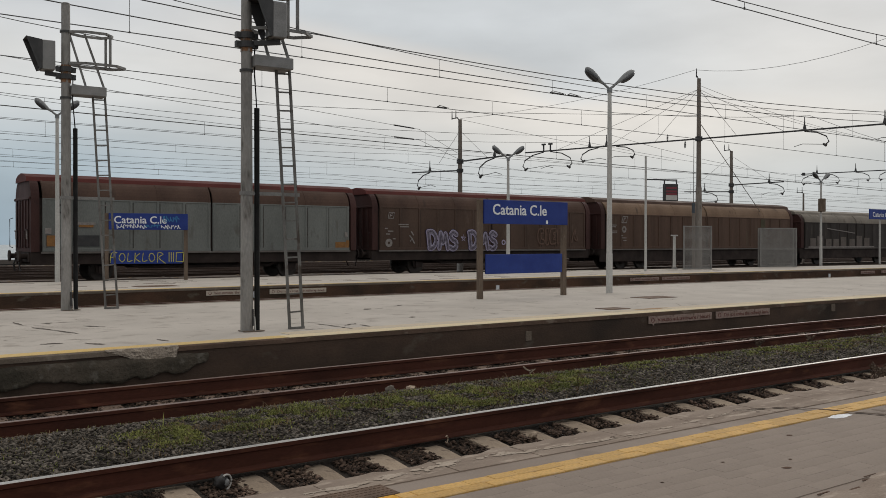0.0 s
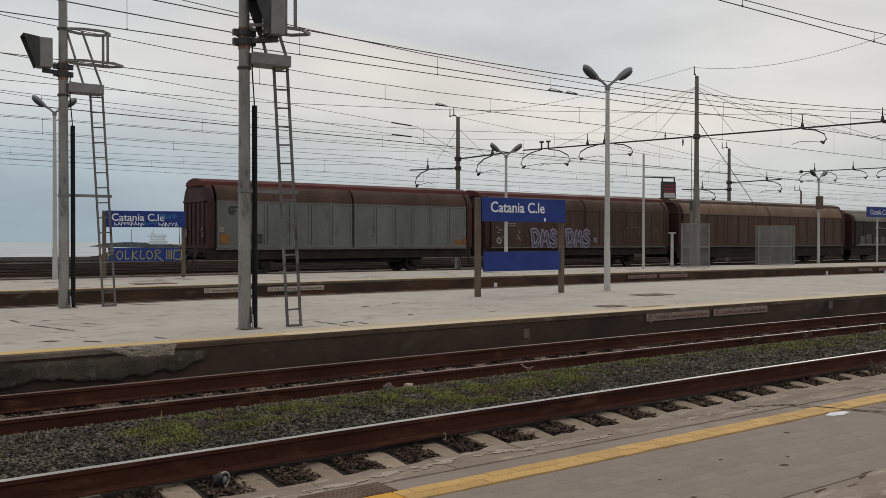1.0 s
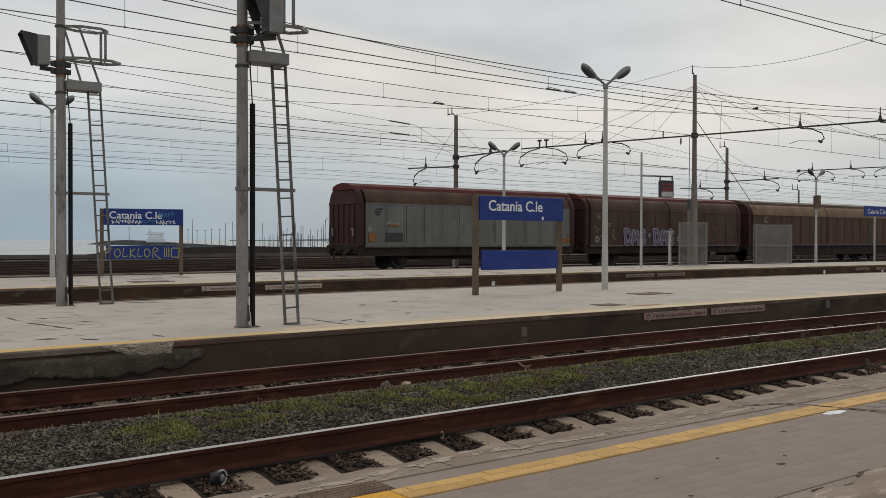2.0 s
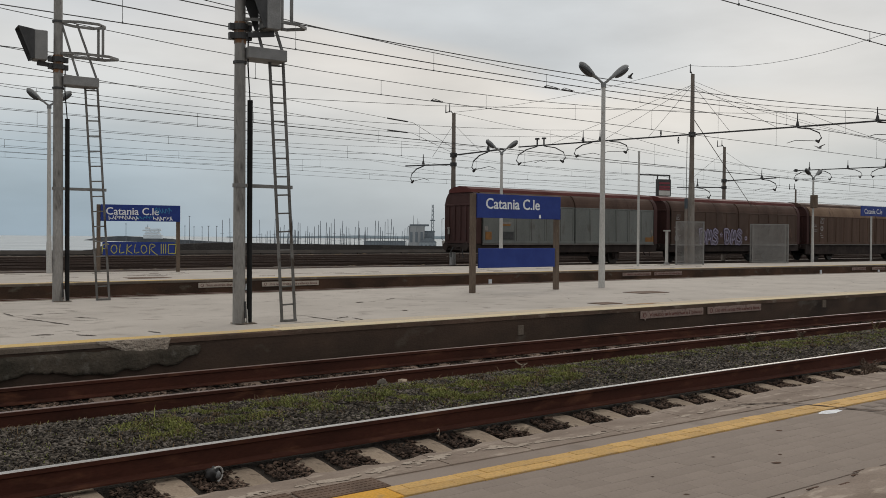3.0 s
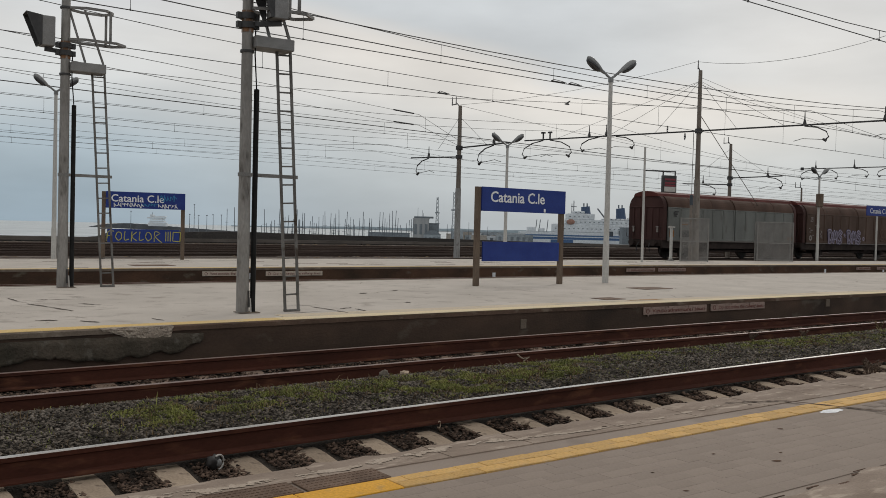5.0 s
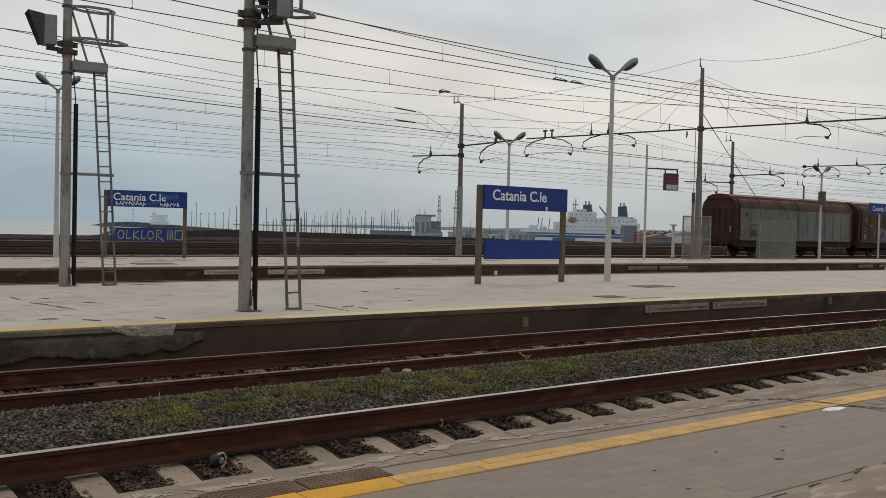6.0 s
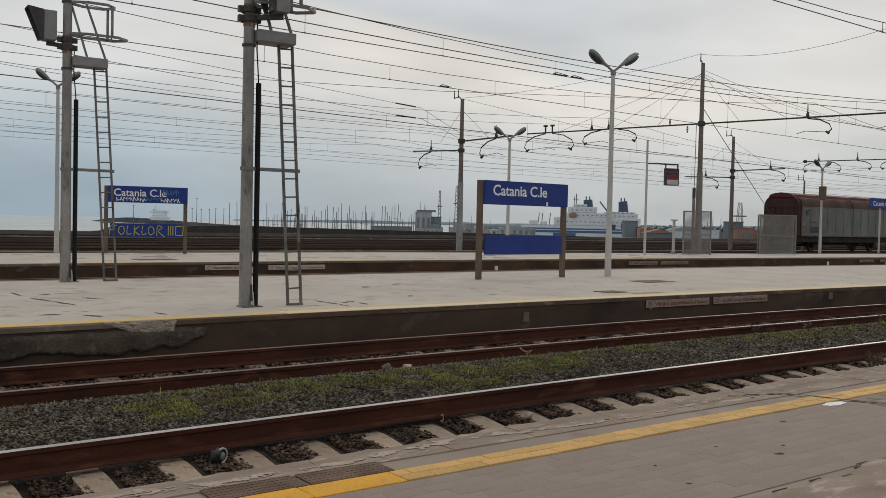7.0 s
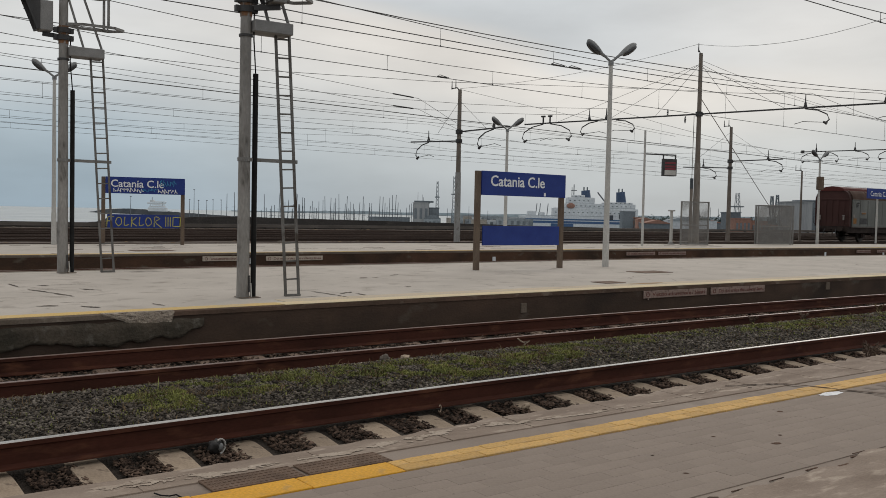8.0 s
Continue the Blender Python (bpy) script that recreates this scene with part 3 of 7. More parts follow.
    vs = [bm.verts.new(rot @ Vector(p)) for p in ((-0.15, -0.22, 0.72), (-0.15, 0.22, 0.72), (-0.15, 0.22, 0.02), (-0.15, -0.22, 0.02),
                                                   (-0.52, -0.26, 0.76), (-0.52, 0.26, 0.76), (-0.22, 0.24, 0.0), (-0.22, -0.24, 0.0))]
    for f in ((0, 1, 5, 4), (1, 2, 6, 5), (3, 0, 4, 7), (2, 3, 7, 6)):
        bm.faces.new([vs[i] for i in f])
    ob = part("hood", bm, M_DARK, hd, "black tapered sun hood")
    sol = ob.modifiers.new("wall", "SOLIDIFY")
    sol.thickness = 0.012
    bm = bmesh.new()
    rod(bm, rot @ Vector((-0.15, 0, 0.38)), rot @ Vector((-0.165, 0, 0.38)), 0.14, n=20)
    part("lens", bm, M_LAMPGLASS, hd)
    return s


signal_mast(pose(5.88, 13.22, P2_Z, 0, 0, -3), "tall grey steel signal mast with ladder near the platform edge", (0.42, -0.25, 0), 0.937)
signal_mast(pose(4.72, 19.5, P2_Z, 0, 0, -3), "tall grey steel signal mast with ladder and hooded signal", (-0.34, 0.05, 0))


def name_sign(m, width, label, tags, inset):
    s = thing("station_sign", m, label, "station sign", "station name signs")
    for x in (0.0, width):
        bm = bmesh.new()
        box(bm, (x, 0, 1.23), (0.135, 0.11, 2.46), None, 0.008)
        part("post", bm, M_SIGNPOST, s, "brown painted square post")
    for nm, z0, z1 in (("name_board", 1.87, 2.46), ("lower_board", 0.62, 1.10)):
        bm = bmesh.new()
        box(bm, (width / 2 + (0.068 if z0 > 1 else 0.0), -0.062, (z0 + z1) / 2), (width if z0 > 1 else width - 0.26, 0.05, z1 - z0 + 0.01), None, 0.006)
        b = part(nm, bm, M_BLUE, s, "dark blue enamelled board")
        if z0 > 1:
            lettering("lettering", "Catania C.le", 0.375, M_WHITE, b, pose(inset, -0.092, 2.10, 90), "white station name", 0.004, 0.005)
            if not tags:
                bm = bmesh.new()
                box(bm, (width * 0.76, -0.09, 1.93), (0.06, 0.006, 0.09))
                part("sticker", bm, M_WHITE, b)
    return s


name_sign(pose(13.95, 17.5, P2_Z, 0, 0, 0.8), 2.88, "blue station name sign with white lettering on brown posts", False, 0.33)
SIGN3 = name_sign(pose(9.55, 33.7, P3_Z, 0, 0, -14), 2.78, "blue station name sign sprayed with graffiti on brown posts", True, 0.24)


def twin_lamp(m, h, arm, label, big=1.0):
    """Post with two drooping cobra heads."""
    s = thing("platform_lamp", m, label, "street lamp", "platform lamps")
    bm = bmesh.new()
    rod(bm, (0, 0, 0), (0, 0, 1.1), 0.092, 0.088, 14)
    rod(bm, (0, 0, 1.1), (0, 0, h), 0.08, 0.055, 14)
    part("post", bm, M_WHITEPOST, s, "pale painted tapered post", smooth=False)
    bm = bmesh.new()
    rod(bm, (0, 0, h - 0.1), (0, 0, h + 0.02), 0.075, n=14)
    part("collar", bm, M_LAMPHEAD, s)
    for sg in (-1, 1):
        bm = bmesh.new()
        tube(bm, [(0, 0, h), (sg * 0.10, 0, h + 0.07), (sg * 0.24, 0, h + 0.2)], 0.035, 8)
        part("arm", bm, M_LAMPHEAD, s)
        hd = part("lamp_head", bmesh.new(), M_LAMPHEAD, s)
        bm = bmesh.new()
        bmesh.ops.create_uvsphere(bm, u_segments=16, v_segments=10, radius=1.0)
        for v in bm.verts:
            k = (v.co.x + 1) / 2
            v.co = Vector((v.co.x * 0.36, v.co.y * (0.06 + 0.12 * k), v.co.z * (0.045 + 0.095 * k) * (1 if v.co.z > 0 else 0.75)))
        mm = Matrix.Translation((0.44 * big, 0, h + 0.33)) @ pose(0, 0, 0, 0, -36, 0)
        if sg < 0:
            mm = Matrix.Translation((-0.44 * big, 0, h + 0.33)) @ pose(0, 0, 0, 0, 0, 180) @ pose(0, 0, 0, 0, -40, 0)
        mm = mm @ Matrix.Scale(big, 4)
        bmesh.ops.transform(bm, matrix=mm, verts=bm.verts)
        part("housing", bm, M_LAMPHEAD, hd, "grey lamp housing", smooth=True)
        bm = bmesh.new()
        bmesh.ops.create_uvsphere(bm, u_segments=14, v_segments=8, radius=1.0)
        bmesh.ops.transform(bm, matrix=mm @ Matrix.Translation((0.08, 0, -0.052)) @ Matrix.Diagonal((0.25, 0.15, 0.085, 1)), verts=bm.verts)
        part("glass", bm, M_LAMPGLASS, hd, smooth=True)
    return s


twin_lamp(pose(18.56, 17.52, P2_Z, 0, 0, -24), 5.66, 0.6, "pale twin-headed platform lamp on a tapered post")
twin_lamp(pose(7.84, 33.6, P3_Z, 0, 0, -14), 5.85, 0.6, "pale twin-headed platform lamp beside the name sign", 1.0)
twin_lamp(pose(26.5, 31.2, P3_Z, 0, 0, -34), 5.2, 0.6, "slim twin-headed lamp on the far platform")
twin_lamp(pose(51.4, 31.0, P3_Z, 0, 0, -8), 5.15, 0.6, "twin-headed lamp with a loudspeaker box on its post")


# ---- freight wagons ----
M_WGREY = mat("grey_wagon_doors", (0.166, 0.172, 0.156), (0.122, 0.126, 0.115), 0.6, 0.9, 30, (0.095, 0.085, 0.072), c_at=0.66, stretch=(1, 1, 0.35), bump=0.1)
M_WBROWN = mat("brown_wagon_paint", (0.098, 0.060, 0.043), (0.069, 0.043, 0.032), 0.65, 0.9, 30, (0.125, 0.088, 0.066), c_at=0.68, stretch=(1, 1, 0.35), bump=0.1)
M_WTAN = mat("dusty_brown_wagon_roof", (0.100, 0.058, 0.042), (0.068, 0.041, 0.031), 0.75, 0.9, 30, (0.06, 0.04, 0.03), c_at=0.66, stretch=(1, 1, 0.35), bump=0.1)
M_WTANPALE = mat("pale_tan_wagon_roof", (0.230, 0.150, 0.098), (0.180, 0.116, 0.078), 0.75, 0.9, 30, (0.09, 0.06, 0.045), c_at=0.66, stretch=(1, 1, 0.35), bump=0.1)
M_WPLANK = mat("brown_plank_wagon_side", (0.116, 0.068, 0.047), (0.078, 0.047, 0.034), 0.7, 1.4, 30, (0.11, 0.085, 0.055), c_at=0.66, stretch=(1.6, 1, 0.12), bump=0.1)
M_WRED = mat("red_oxide_roof", (0.120, 0.029, 0.024), (0.085, 0.024, 0.020), 0.7, 0.7, 30, (0.07, 0.035, 0.028), c_at=0.66, bump=0.1)
M_WEND = mat("maroon_end_wall", (0.068, 0.029, 0.025), (0.044, 0.021, 0.018), 0.7, 1.0, 30, (0.03, 0.02, 0.018), c_at=0.66, stretch=(1, 1, 0.4))
M_WSILL = mat("dusty_door_rail", (0.185, 0.165, 0.15), (0.12, 0.105, 0.095), 0.8, 1.5, 30)
M_UNDER = mat("grimy_underframe", (0.044, 0.031, 0.026), (0.027, 0.020, 0.018), 0.85, 2, 40)
M_ORANGE = mat("orange_plate", (0.30, 0.145, 0.045), (0.22, 0.105, 0.04), 0.7, 6, 40)
M_LILAC = mat("lilac_spray", (0.40, 0.36, 0.47), (0.30, 0.26, 0.36), 0.65, 4, 40, bump=0)
M_OUTLINE = mat("dark_spray_outline", (0.035, 0.025, 0.05), (0.025, 0.02, 0.04), 0.65, 4, 40, bump=0)
M_WDARK = mat("sooty_wagon_side", (0.048, 0.039, 0.034), (0.032, 0.026, 0.023), 0.7, 1.2, 30, (0.075, 0.062, 0.052), c_at=0.66, stretch=(1.2, 1, 0.2), bump=0.1)
M_WGREYROOF = mat("dusty_grey_wagon_roof", (0.235, 0.205, 0.170), (0.185, 0.160, 0.132), 0.8, 0.9, 30, (0.11, 0.09, 0.072), c_at=0.64, stretch=(1, 1, 0.35), bump=0.1)
HALF = 1.42


def roof_profile(eave, top):
    pts = []
    for i in range(7):
        a = i / 6
        pts.append((-HALF + 0.5 * a ** 1.6, eave + (top - 0.3 - eave) * math.sin(a * math.pi / 2 * 0.9) / math.sin(math.pi / 2 * 0.9)))
    return pts


def wagon(length, eave, top, side_m, roof_m, label, axles, doors, ridge_m, skirt=0.5):
    """Bogie-less or bogie sliding-wall van. Local origin at the rear end, on the rail top, x forwards."""
    w = thing("freight_wagon", Matrix.Identity(4), label, "freight wagon", "train")
    bz = 1.2
    half = roof_profile(eave, top)
    prof_roof = half + [(-y, z) for y, z in half[::-1]]
    # ends
    for x0, x1 in ((0.0, 0.30), (length - 0.30, length)):
        bm = bmesh.new()
        prof = [(-HALF + 0.02, bz)] + [(y * 0.985, z) for y, z in prof_roof] + [(HALF - 0.02, bz)]
        mid = [(-0.5, top - 0.06), (0, top), (0.5, top - 0.06)]
        prof = prof[:8] + mid + prof[8:]
        sweep(bm, prof, [x0, x1], lambda x: (0, 0))
        part("end_wall", bm, M_WEND, w, "maroon corrugated end wall")
    for x in (-0.03, length + 0.03):
        for y in (-1.0, -0.5, 0, 0.5, 1.0):
            bm = bmesh.new()
            box(bm, (x, y, (bz + eave) / 2 + 0.1), (0.03, 0.12, eave - bz - 0.1), None, 0.01)
            part("end_rib", bm, M_WEND, w)
        bm = bmesh.new()
        box(bm, (x, 0, eave), (0.07, 2.7, 0.10), None, 0.015)
        part("end_beam", bm, M_WEND, w)
    # core so that no light passes
    bm = bmesh.new()
    box(bm, (length / 2, 0, (bz + eave) / 2), (length - 0.62, HALF * 2 - 0.22, eave - bz))
    part("body", bm, M_UNDER, w)
    # doors: wall plus curved roof shell, in ribbed panels
    n = doors
    span = (length - 0.72) / n
    for i in range(n):
        a, b = 0.36 + span * i + 0.04, 0.36 + span * (i + 1) - 0.04
        for sg in (-1, 1):
            bm = bmesh.new()
            box(bm, ((a + b) / 2, sg * (HALF - 0.02), (bz + eave) / 2), (b - a, 0.05, eave - bz), None, 0.01)
            d = part("sliding_door", bm, side_m, w)
            k = max(3, round((b - a) / 1.2))
            bm = bmesh.new()
            for j in range(k + 1):
                x = a + 0.07 + (b - a - 0.14) * j / k
                box(bm, (x, sg * (HALF + 0.015), (bz + eave) / 2), (0.11, 0.05, eave - bz - 0.1), None, 0.015)
            box(bm, ((a + b) / 2, sg * (HALF + 0.012), bz + 0.07), (b - a, 0.06, 0.13), None, 0.01)
            box(bm, ((a + b) / 2, sg * (HALF + 0.008), eave - 0.03), (b - a, 0.05, 0.06), None, 0.01)
            part("door_ribs", bm, side_m, d)
            bm = bmesh.new()
            box(bm, ((a + b) / 2, sg * (HALF + 0.02), bz - 0.035), (b - a + 0.1, 0.05, 0.075), None, 0.01)
            part("door_sill", bm, M_WSILL, d, "dusty pale door rail")
            # dark strips beside the ribs stand in for their shaded gaps
            bm = bmesh.new()
            for j in range(1, k):
                x = a + 0.07 + (b - a - 0.14) * j / k
                box(bm, (x + 0.075, sg * (HALF + 0.006), (bz + eave) / 2), (0.038, 0.012, eave - bz - 0.2))
            tagged(part("door_seams", bm, M_UNDER, d), kind="stuff")
        bm = bmesh.new()
        sweep(bm, prof_roof + [(y * 0.97, z - 0.05) for y, z in prof_roof[::-1]], [a, b], lambda x: (0, 0))
        r = part("door_roof", bm, roof_m, w, "curved roof shell of the door")
        k = 3
        for j in range(k + 1):
            bm = bmesh.new()
            x = a + 0.05 + (b - a - 0.1) * j / k
            sweep(bm, [(y * 1.006, z + 0.012) for y, z in prof_roof] + [(y, z - 0.02) for y, z in prof_roof[::-1]], [x - 0.03, x + 0.03], lambda q: (0, 0))
            part("roof_rib", bm, roof_m, r)
    bm = bmesh.new()
    sweep(bm, [(-0.98, top - 0.34), (-0.9, top - 0.16), (-0.5, top - 0.04), (0, top + 0.01), (0.5, top - 0.04), (0.9, top - 0.16), (0.98, top - 0.34)], [-0.08, length + 0.08], lambda x: (0, 0))
    part("ridge_cap", bm, ridge_m, w, "roof ridge cap")
    # underframe
    for sg in (-1, 1):
        bm = bmesh.new()
        box(bm, (length / 2, sg * 1.27, bz - skirt / 2), (length, 0.10, skirt), None, 0.01)
        part("sole_bar", bm, M_UNDER, w)
    bm = bmesh.new()
    box(bm, (length / 2, 0, bz - 0.08), (length - 0.2, 2.4, 0.12))
    for sg in (-0.9, 0.9):
        bar(bm, (length * 0.30, sg, 0.55), (length * 0.70, sg, 0.55), 0.1, 0.12)
        bar(bm, (length * 0.20, sg, 1.05), (length * 0.30, sg, 0.55), 0.1, 0.1)
        bar(bm, (length * 0.80, sg, 1.05), (length * 0.70, sg, 0.55), 0.1, 0.1)
        for q in (0.4, 0.5, 0.6):
            bar(bm, (length * q, sg, 0.55), (length * q, sg, 1.0), 0.08, 0.08)
    box(bm, (length / 2, 0, 0.86), (length * 0.62, 1.5, 0.5))
    part("truss", bm, M_UNDER, w)
    bm = bmesh.new()
    rod(bm, (length * 0.42, -0.4, 0.75), (length * 0.55, -0.4, 0.75), 0.2, n=12)
    box(bm, (length * 0.63, -0.9, 0.8), (0.6, 0.4, 0.4))
    part("brake_gear", bm, M_UNDER, w)
    for x, sx in ((0.0, -1), (length, 1)):
        for y in (-0.875, 0.875):
            bm = bmesh.new()
            rod(bm, (x, y, 1.03), (x + sx * 0.30, y, 1.03), 0.10, n=12)
            rod(bm, (x + sx * 0.30, y, 1.03), (x + sx * 0.36, y, 1.03), 0.22, n=16)
            part("buffer", bm, M_UNDER, w)
        bm = bmesh.new()
        box(bm, (x, 0, 1.0), (0.12, 2.5, 0.35))
        part("head_stock", bm, M_UNDER, w)
        bm = bmesh.new()
        tube(bm, [(x + sx * 0.05, -0.15, 0.95), (x + sx * 0.2, -0.2, 0.6), (x + sx * 0.25, -0.25, 0.45)], 0.03)
        rod(bm, (x, 0, 1.0), (x + sx * 0.3, 0, 0.95), 0.05)
        part("coupling", bm, M_UNDER, w)
        bm = bmesh.new()
        tube(bm, [(x + sx * 0.12, HALF - 0.1, 1.35), (x + sx * 0.22, HALF - 0.05, 1.4), (x + sx * 0.22, HALF - 0.05, 2.5), (x + sx * 0.1, HALF - 0.1, 2.55)], 0.018)
        part("handrail", bm, M_UNDER, w)
        bm = bmesh.new()
        tube(bm, [(x + sx * 0.12, -HALF + 0.1, 1.35), (x + sx * 0.22, -HALF + 0.05, 1.4), (x + sx * 0.22, -HALF + 0.05, 2.0), (x + sx * 0.1, -HALF + 0.1, 2.05)], 0.018)
        part("handrail", bm, M_UNDER, w)
    w["axle_list"] = list(axles)
    sets = []
    for x in axles:
        for sg in (-1, 1):
            bm = bmesh.new()
            for dx in (-0.32, 0.32):
                bar(bm, (x + dx, sg * 1.02, 1.05), (x + dx * 0.6, sg * 1.02, 0.35), 0.05, 0.12)
            box(bm, (x, sg * 1.03, 0.47), (0.34, 0.16, 0.3))
            tube(bm, [(x - 0.7, sg * 1.06, 0.93), (x - 0.35, sg * 1.06, 0.77), (x, sg * 1.06, 0.72), (x + 0.35, sg * 1.06, 0.77), (x + 0.7, sg * 1.06, 0.93)], 0.055, 6)
            part("axle_box", bm, M_UNDER, w)
        bm = bmesh.new()
        rod(bm, (0, -0.95, 0), (0, 0.95, 0), 0.08, n=10)
        for sg in (-1, 1):
            rod(bm, (0, sg * 0.69, 0), (0, sg * 0.82, 0), 0.46, n=28)
            rod(bm, (0, sg * 0.66, 0), (0, sg * 0.69, 0), 0.485, n=28)
            rod(bm, (0, sg * 0.82, 0), (0, sg * 0.86, 0), 0.2, 0.14, n=12)
            box(bm, (0.28, sg * 0.825, 0), (0.1, 0.02, 0.1))
            box(bm, (-0.28, sg * 0.825, 0), (0.1, 0.02, 0.1))
        ws = part("wheelset", bm, mat("wheel_steel", (0.05, 0.037, 0.03), (0.03, 0.024, 0.02), 0.6, 6, 40, metal=0.3) if not sets and "wheel_steel" not in bpy.data.materials else bpy.data.materials["wheel_steel"], w)
        ws.matrix_basis = pose(x, 0, 0.46)
        sets.append(ws)
    return w, sets


def plate(parent, x, z, sx, sz, m, name="marking", y=-HALF - 0.045):
    bm = bmesh.new()
    box(bm, (x, y, z), (sx, 0.006, sz))
    return part(name, bm, m, parent)


W1, S1 = wagon(14.3, 3.26, 4.26, M_WGREY, M_WTAN, "freight van with grey sliding doors and red ridge", (2.75, 11.0), 2, M_WRED)
W2, S2 = wagon(14.65, 3.30, 4.24, M_WBROWN, M_WTAN, "brown freight van with lilac graffiti on its doors", (2.9, 11.6), 2, M_WRED)
W3, S3 = wagon(19.25, 3.25, 4.27, M_WPLANK, M_WTANPALE, "long brown freight van with dusty tan roof", (2.2, 4.0, 15.2, 17.0), 2, M_WTAN, 0.75)
W4, S4 = wagon(14.5, 3.05, 3.95, M_WDARK, M_WGREYROOF, "sooty dark freight van with pale lower panels", (2.9, 11.4), 2, M_WGREYROOF, 0.75)
START = {W1: 7.75, W2: 22.95, W3: 38.55, W4: 58.85}


# ---- markings and spray paint on the wagons ----
def ring(bm, c, r0, r1, n=24, y=0.0):
    vs = []
    for i in range(n):
        a = 2 * math.pi * i / n
        vs.append([bm.verts.new((c[0] + r * math.cos(a), y + d, c[1] + r * math.sin(a))) for r, d in ((r0, 0), (r1, 0), (r1, 0.006), (r0, 0.006))])
    for i in range(n):
        a, b = vs[i], vs[(i + 1) % n]
        for k in range(4):
            bm.faces.new((a[k], a[(k + 1) % 4], b[(k + 1) % 4], b[k]))


def scribble(name, pts, r, m, parent, mm, label=""):
    bm = bmesh.new()
    for stroke in pts:
        tube(bm, [(x, 0, z) for x, z in stroke], r, 4)
    bmesh.ops.scale(bm, vec=(1, 0.25, 1), verts=bm.verts)
    ob = part(name, bm, m, parent, label)
    ob.matrix_basis = mm
    return ob


SIDE_Y = -HALF - 0.047
M_PALEMARK = mat("faded_white_marking", (0.30, 0.27, 0.25), (0.20, 0.175, 0.16), 0.8, 8, 60, bump=0)
M_PALEPANEL = mat("dusty_pale_panel", (0.155, 0.13, 0.115), (0.12, 0.10, 0.088), 0.8, 2, 40, (0.08, 0.065, 0.055), c_at=0.64, stretch=(1, 1, 0.4))
# grey van
for y in (-1.0, 0.95):
    bm = bmesh.new()
    box(bm, (-0.07, y, 1.85), (0.05, 0.14, 0.34), None, 0.02)
    box(bm, (-0.09, y, 2.02), (0.05, 0.22, 0.06), None, 0.01)
    part("lamp_bracket", bm, M_PALEMARK, W1)
for sg in (-1, 1):
    bm = bmesh.new()
    tube(bm, [(-0.12, sg * 0.45, 1.0), (-0.25, sg * 0.5, 0.75), (-0.20, sg * 0.55, 0.45)], 0.035, 6)
    part("brake_hose", bm, M_DARK, W1)
plate(W1, 0.75, 1.62, 0.42, 0.42, M_ORANGE)
plate(W1, 0.60, 2.0, 0.22, 0.22, M_PALEMARK)
plate(W1, 2.0, 1.63, 1.0, 0.42, M_DARK)
plate(W1, 1.95, 2.30, 0.8, 0.10, M_PALEMARK)
plate(W1, 2.0, 2.20, 0.55, 0.09, M_ORANGE)
plate(W1, 13.42, 1.46, 0.55, 0.26, M_ORANGE)
plate(W1, 13.80, 1.50, 0.16, 0.34, M_ORANGE)
plate(W1, 13.72, 1.95, 0.16, 0.22, M_PALEMARK)
scribble("marking", [[(0, 0.25), (0.05, 0), (0.22, 0)], [(0.05, 0.28), (0.4, 0.28)], [(0.12, 0.12), (0.3, 0.12)]], 0.045, M_DARK, W1, pose(0.95, SIDE_Y, 2.72))
# brown van with spray letters
scribble("marking", [[(0, 0), (0.1, 0.42), (0.55, 0.42), (0.45, 0.0), (0, 0)], [(0.14, 0.05), (0.22, 0.32), (0.42, 0.32)], [(0.2, 0.2), (0.36, 0.2)]], 0.03, M_PALEMARK, W2, pose(0.85, SIDE_Y, 2.74) @ Matrix.Diagonal((0.68, 1, 0.68, 1)), "faded white emblem")
for x, z, sx in ((0.75, 2.25, 0.15), (1.0, 2.12, 0.3), (0.85, 1.98, 0.22), (1.75, 2.45, 0.6), (1.8, 2.34, 0.5), (1.2, 1.75, 0.16)):
    plate(W2, x, z, sx, 0.055, M_PALEMARK)
bm = bmesh.new()
ring(bm, (0.9, 1.55), 0.07, 0.2, y=SIDE_Y)
part("marking", bm, M_PALEMARK, W2)
scribble("marking", [[(0, 0.3), (0.15, 0.15), (0.05, 0.0)], [(0.15, 0.15), (0.3, -0.1)], [(0.1, 0.5), (0.25, 0.3)]], 0.035, M_PALEMARK, W2, pose(2.1, SIDE_Y, 1.62))
BUBBLE = (
    (0.0, [[(0.22, 0.14), (0.16, 0.55), (0.10, 0.98)], [(0.08, 0.98), (0.42, 0.98), (0.66, 0.72), (0.64, 0.36), (0.44, 0.14), (0.20, 0.12)]]),
    (0.90, [[(0.06, 0.12), (0.12, 0.55), (0.16, 0.92)], [(0.16, 0.92), (0.34, 0.40), (0.52, 0.88)], [(0.52, 0.88), (0.62, 0.50), (0.70, 0.10)]]),
    (1.78, [[(0.50, 0.86), (0.24, 0.98), (0.06, 0.78), (0.22, 0.58), (0.46, 0.46), (0.50, 0.22), (0.28, 0.08), (0.02, 0.16)]]),
)


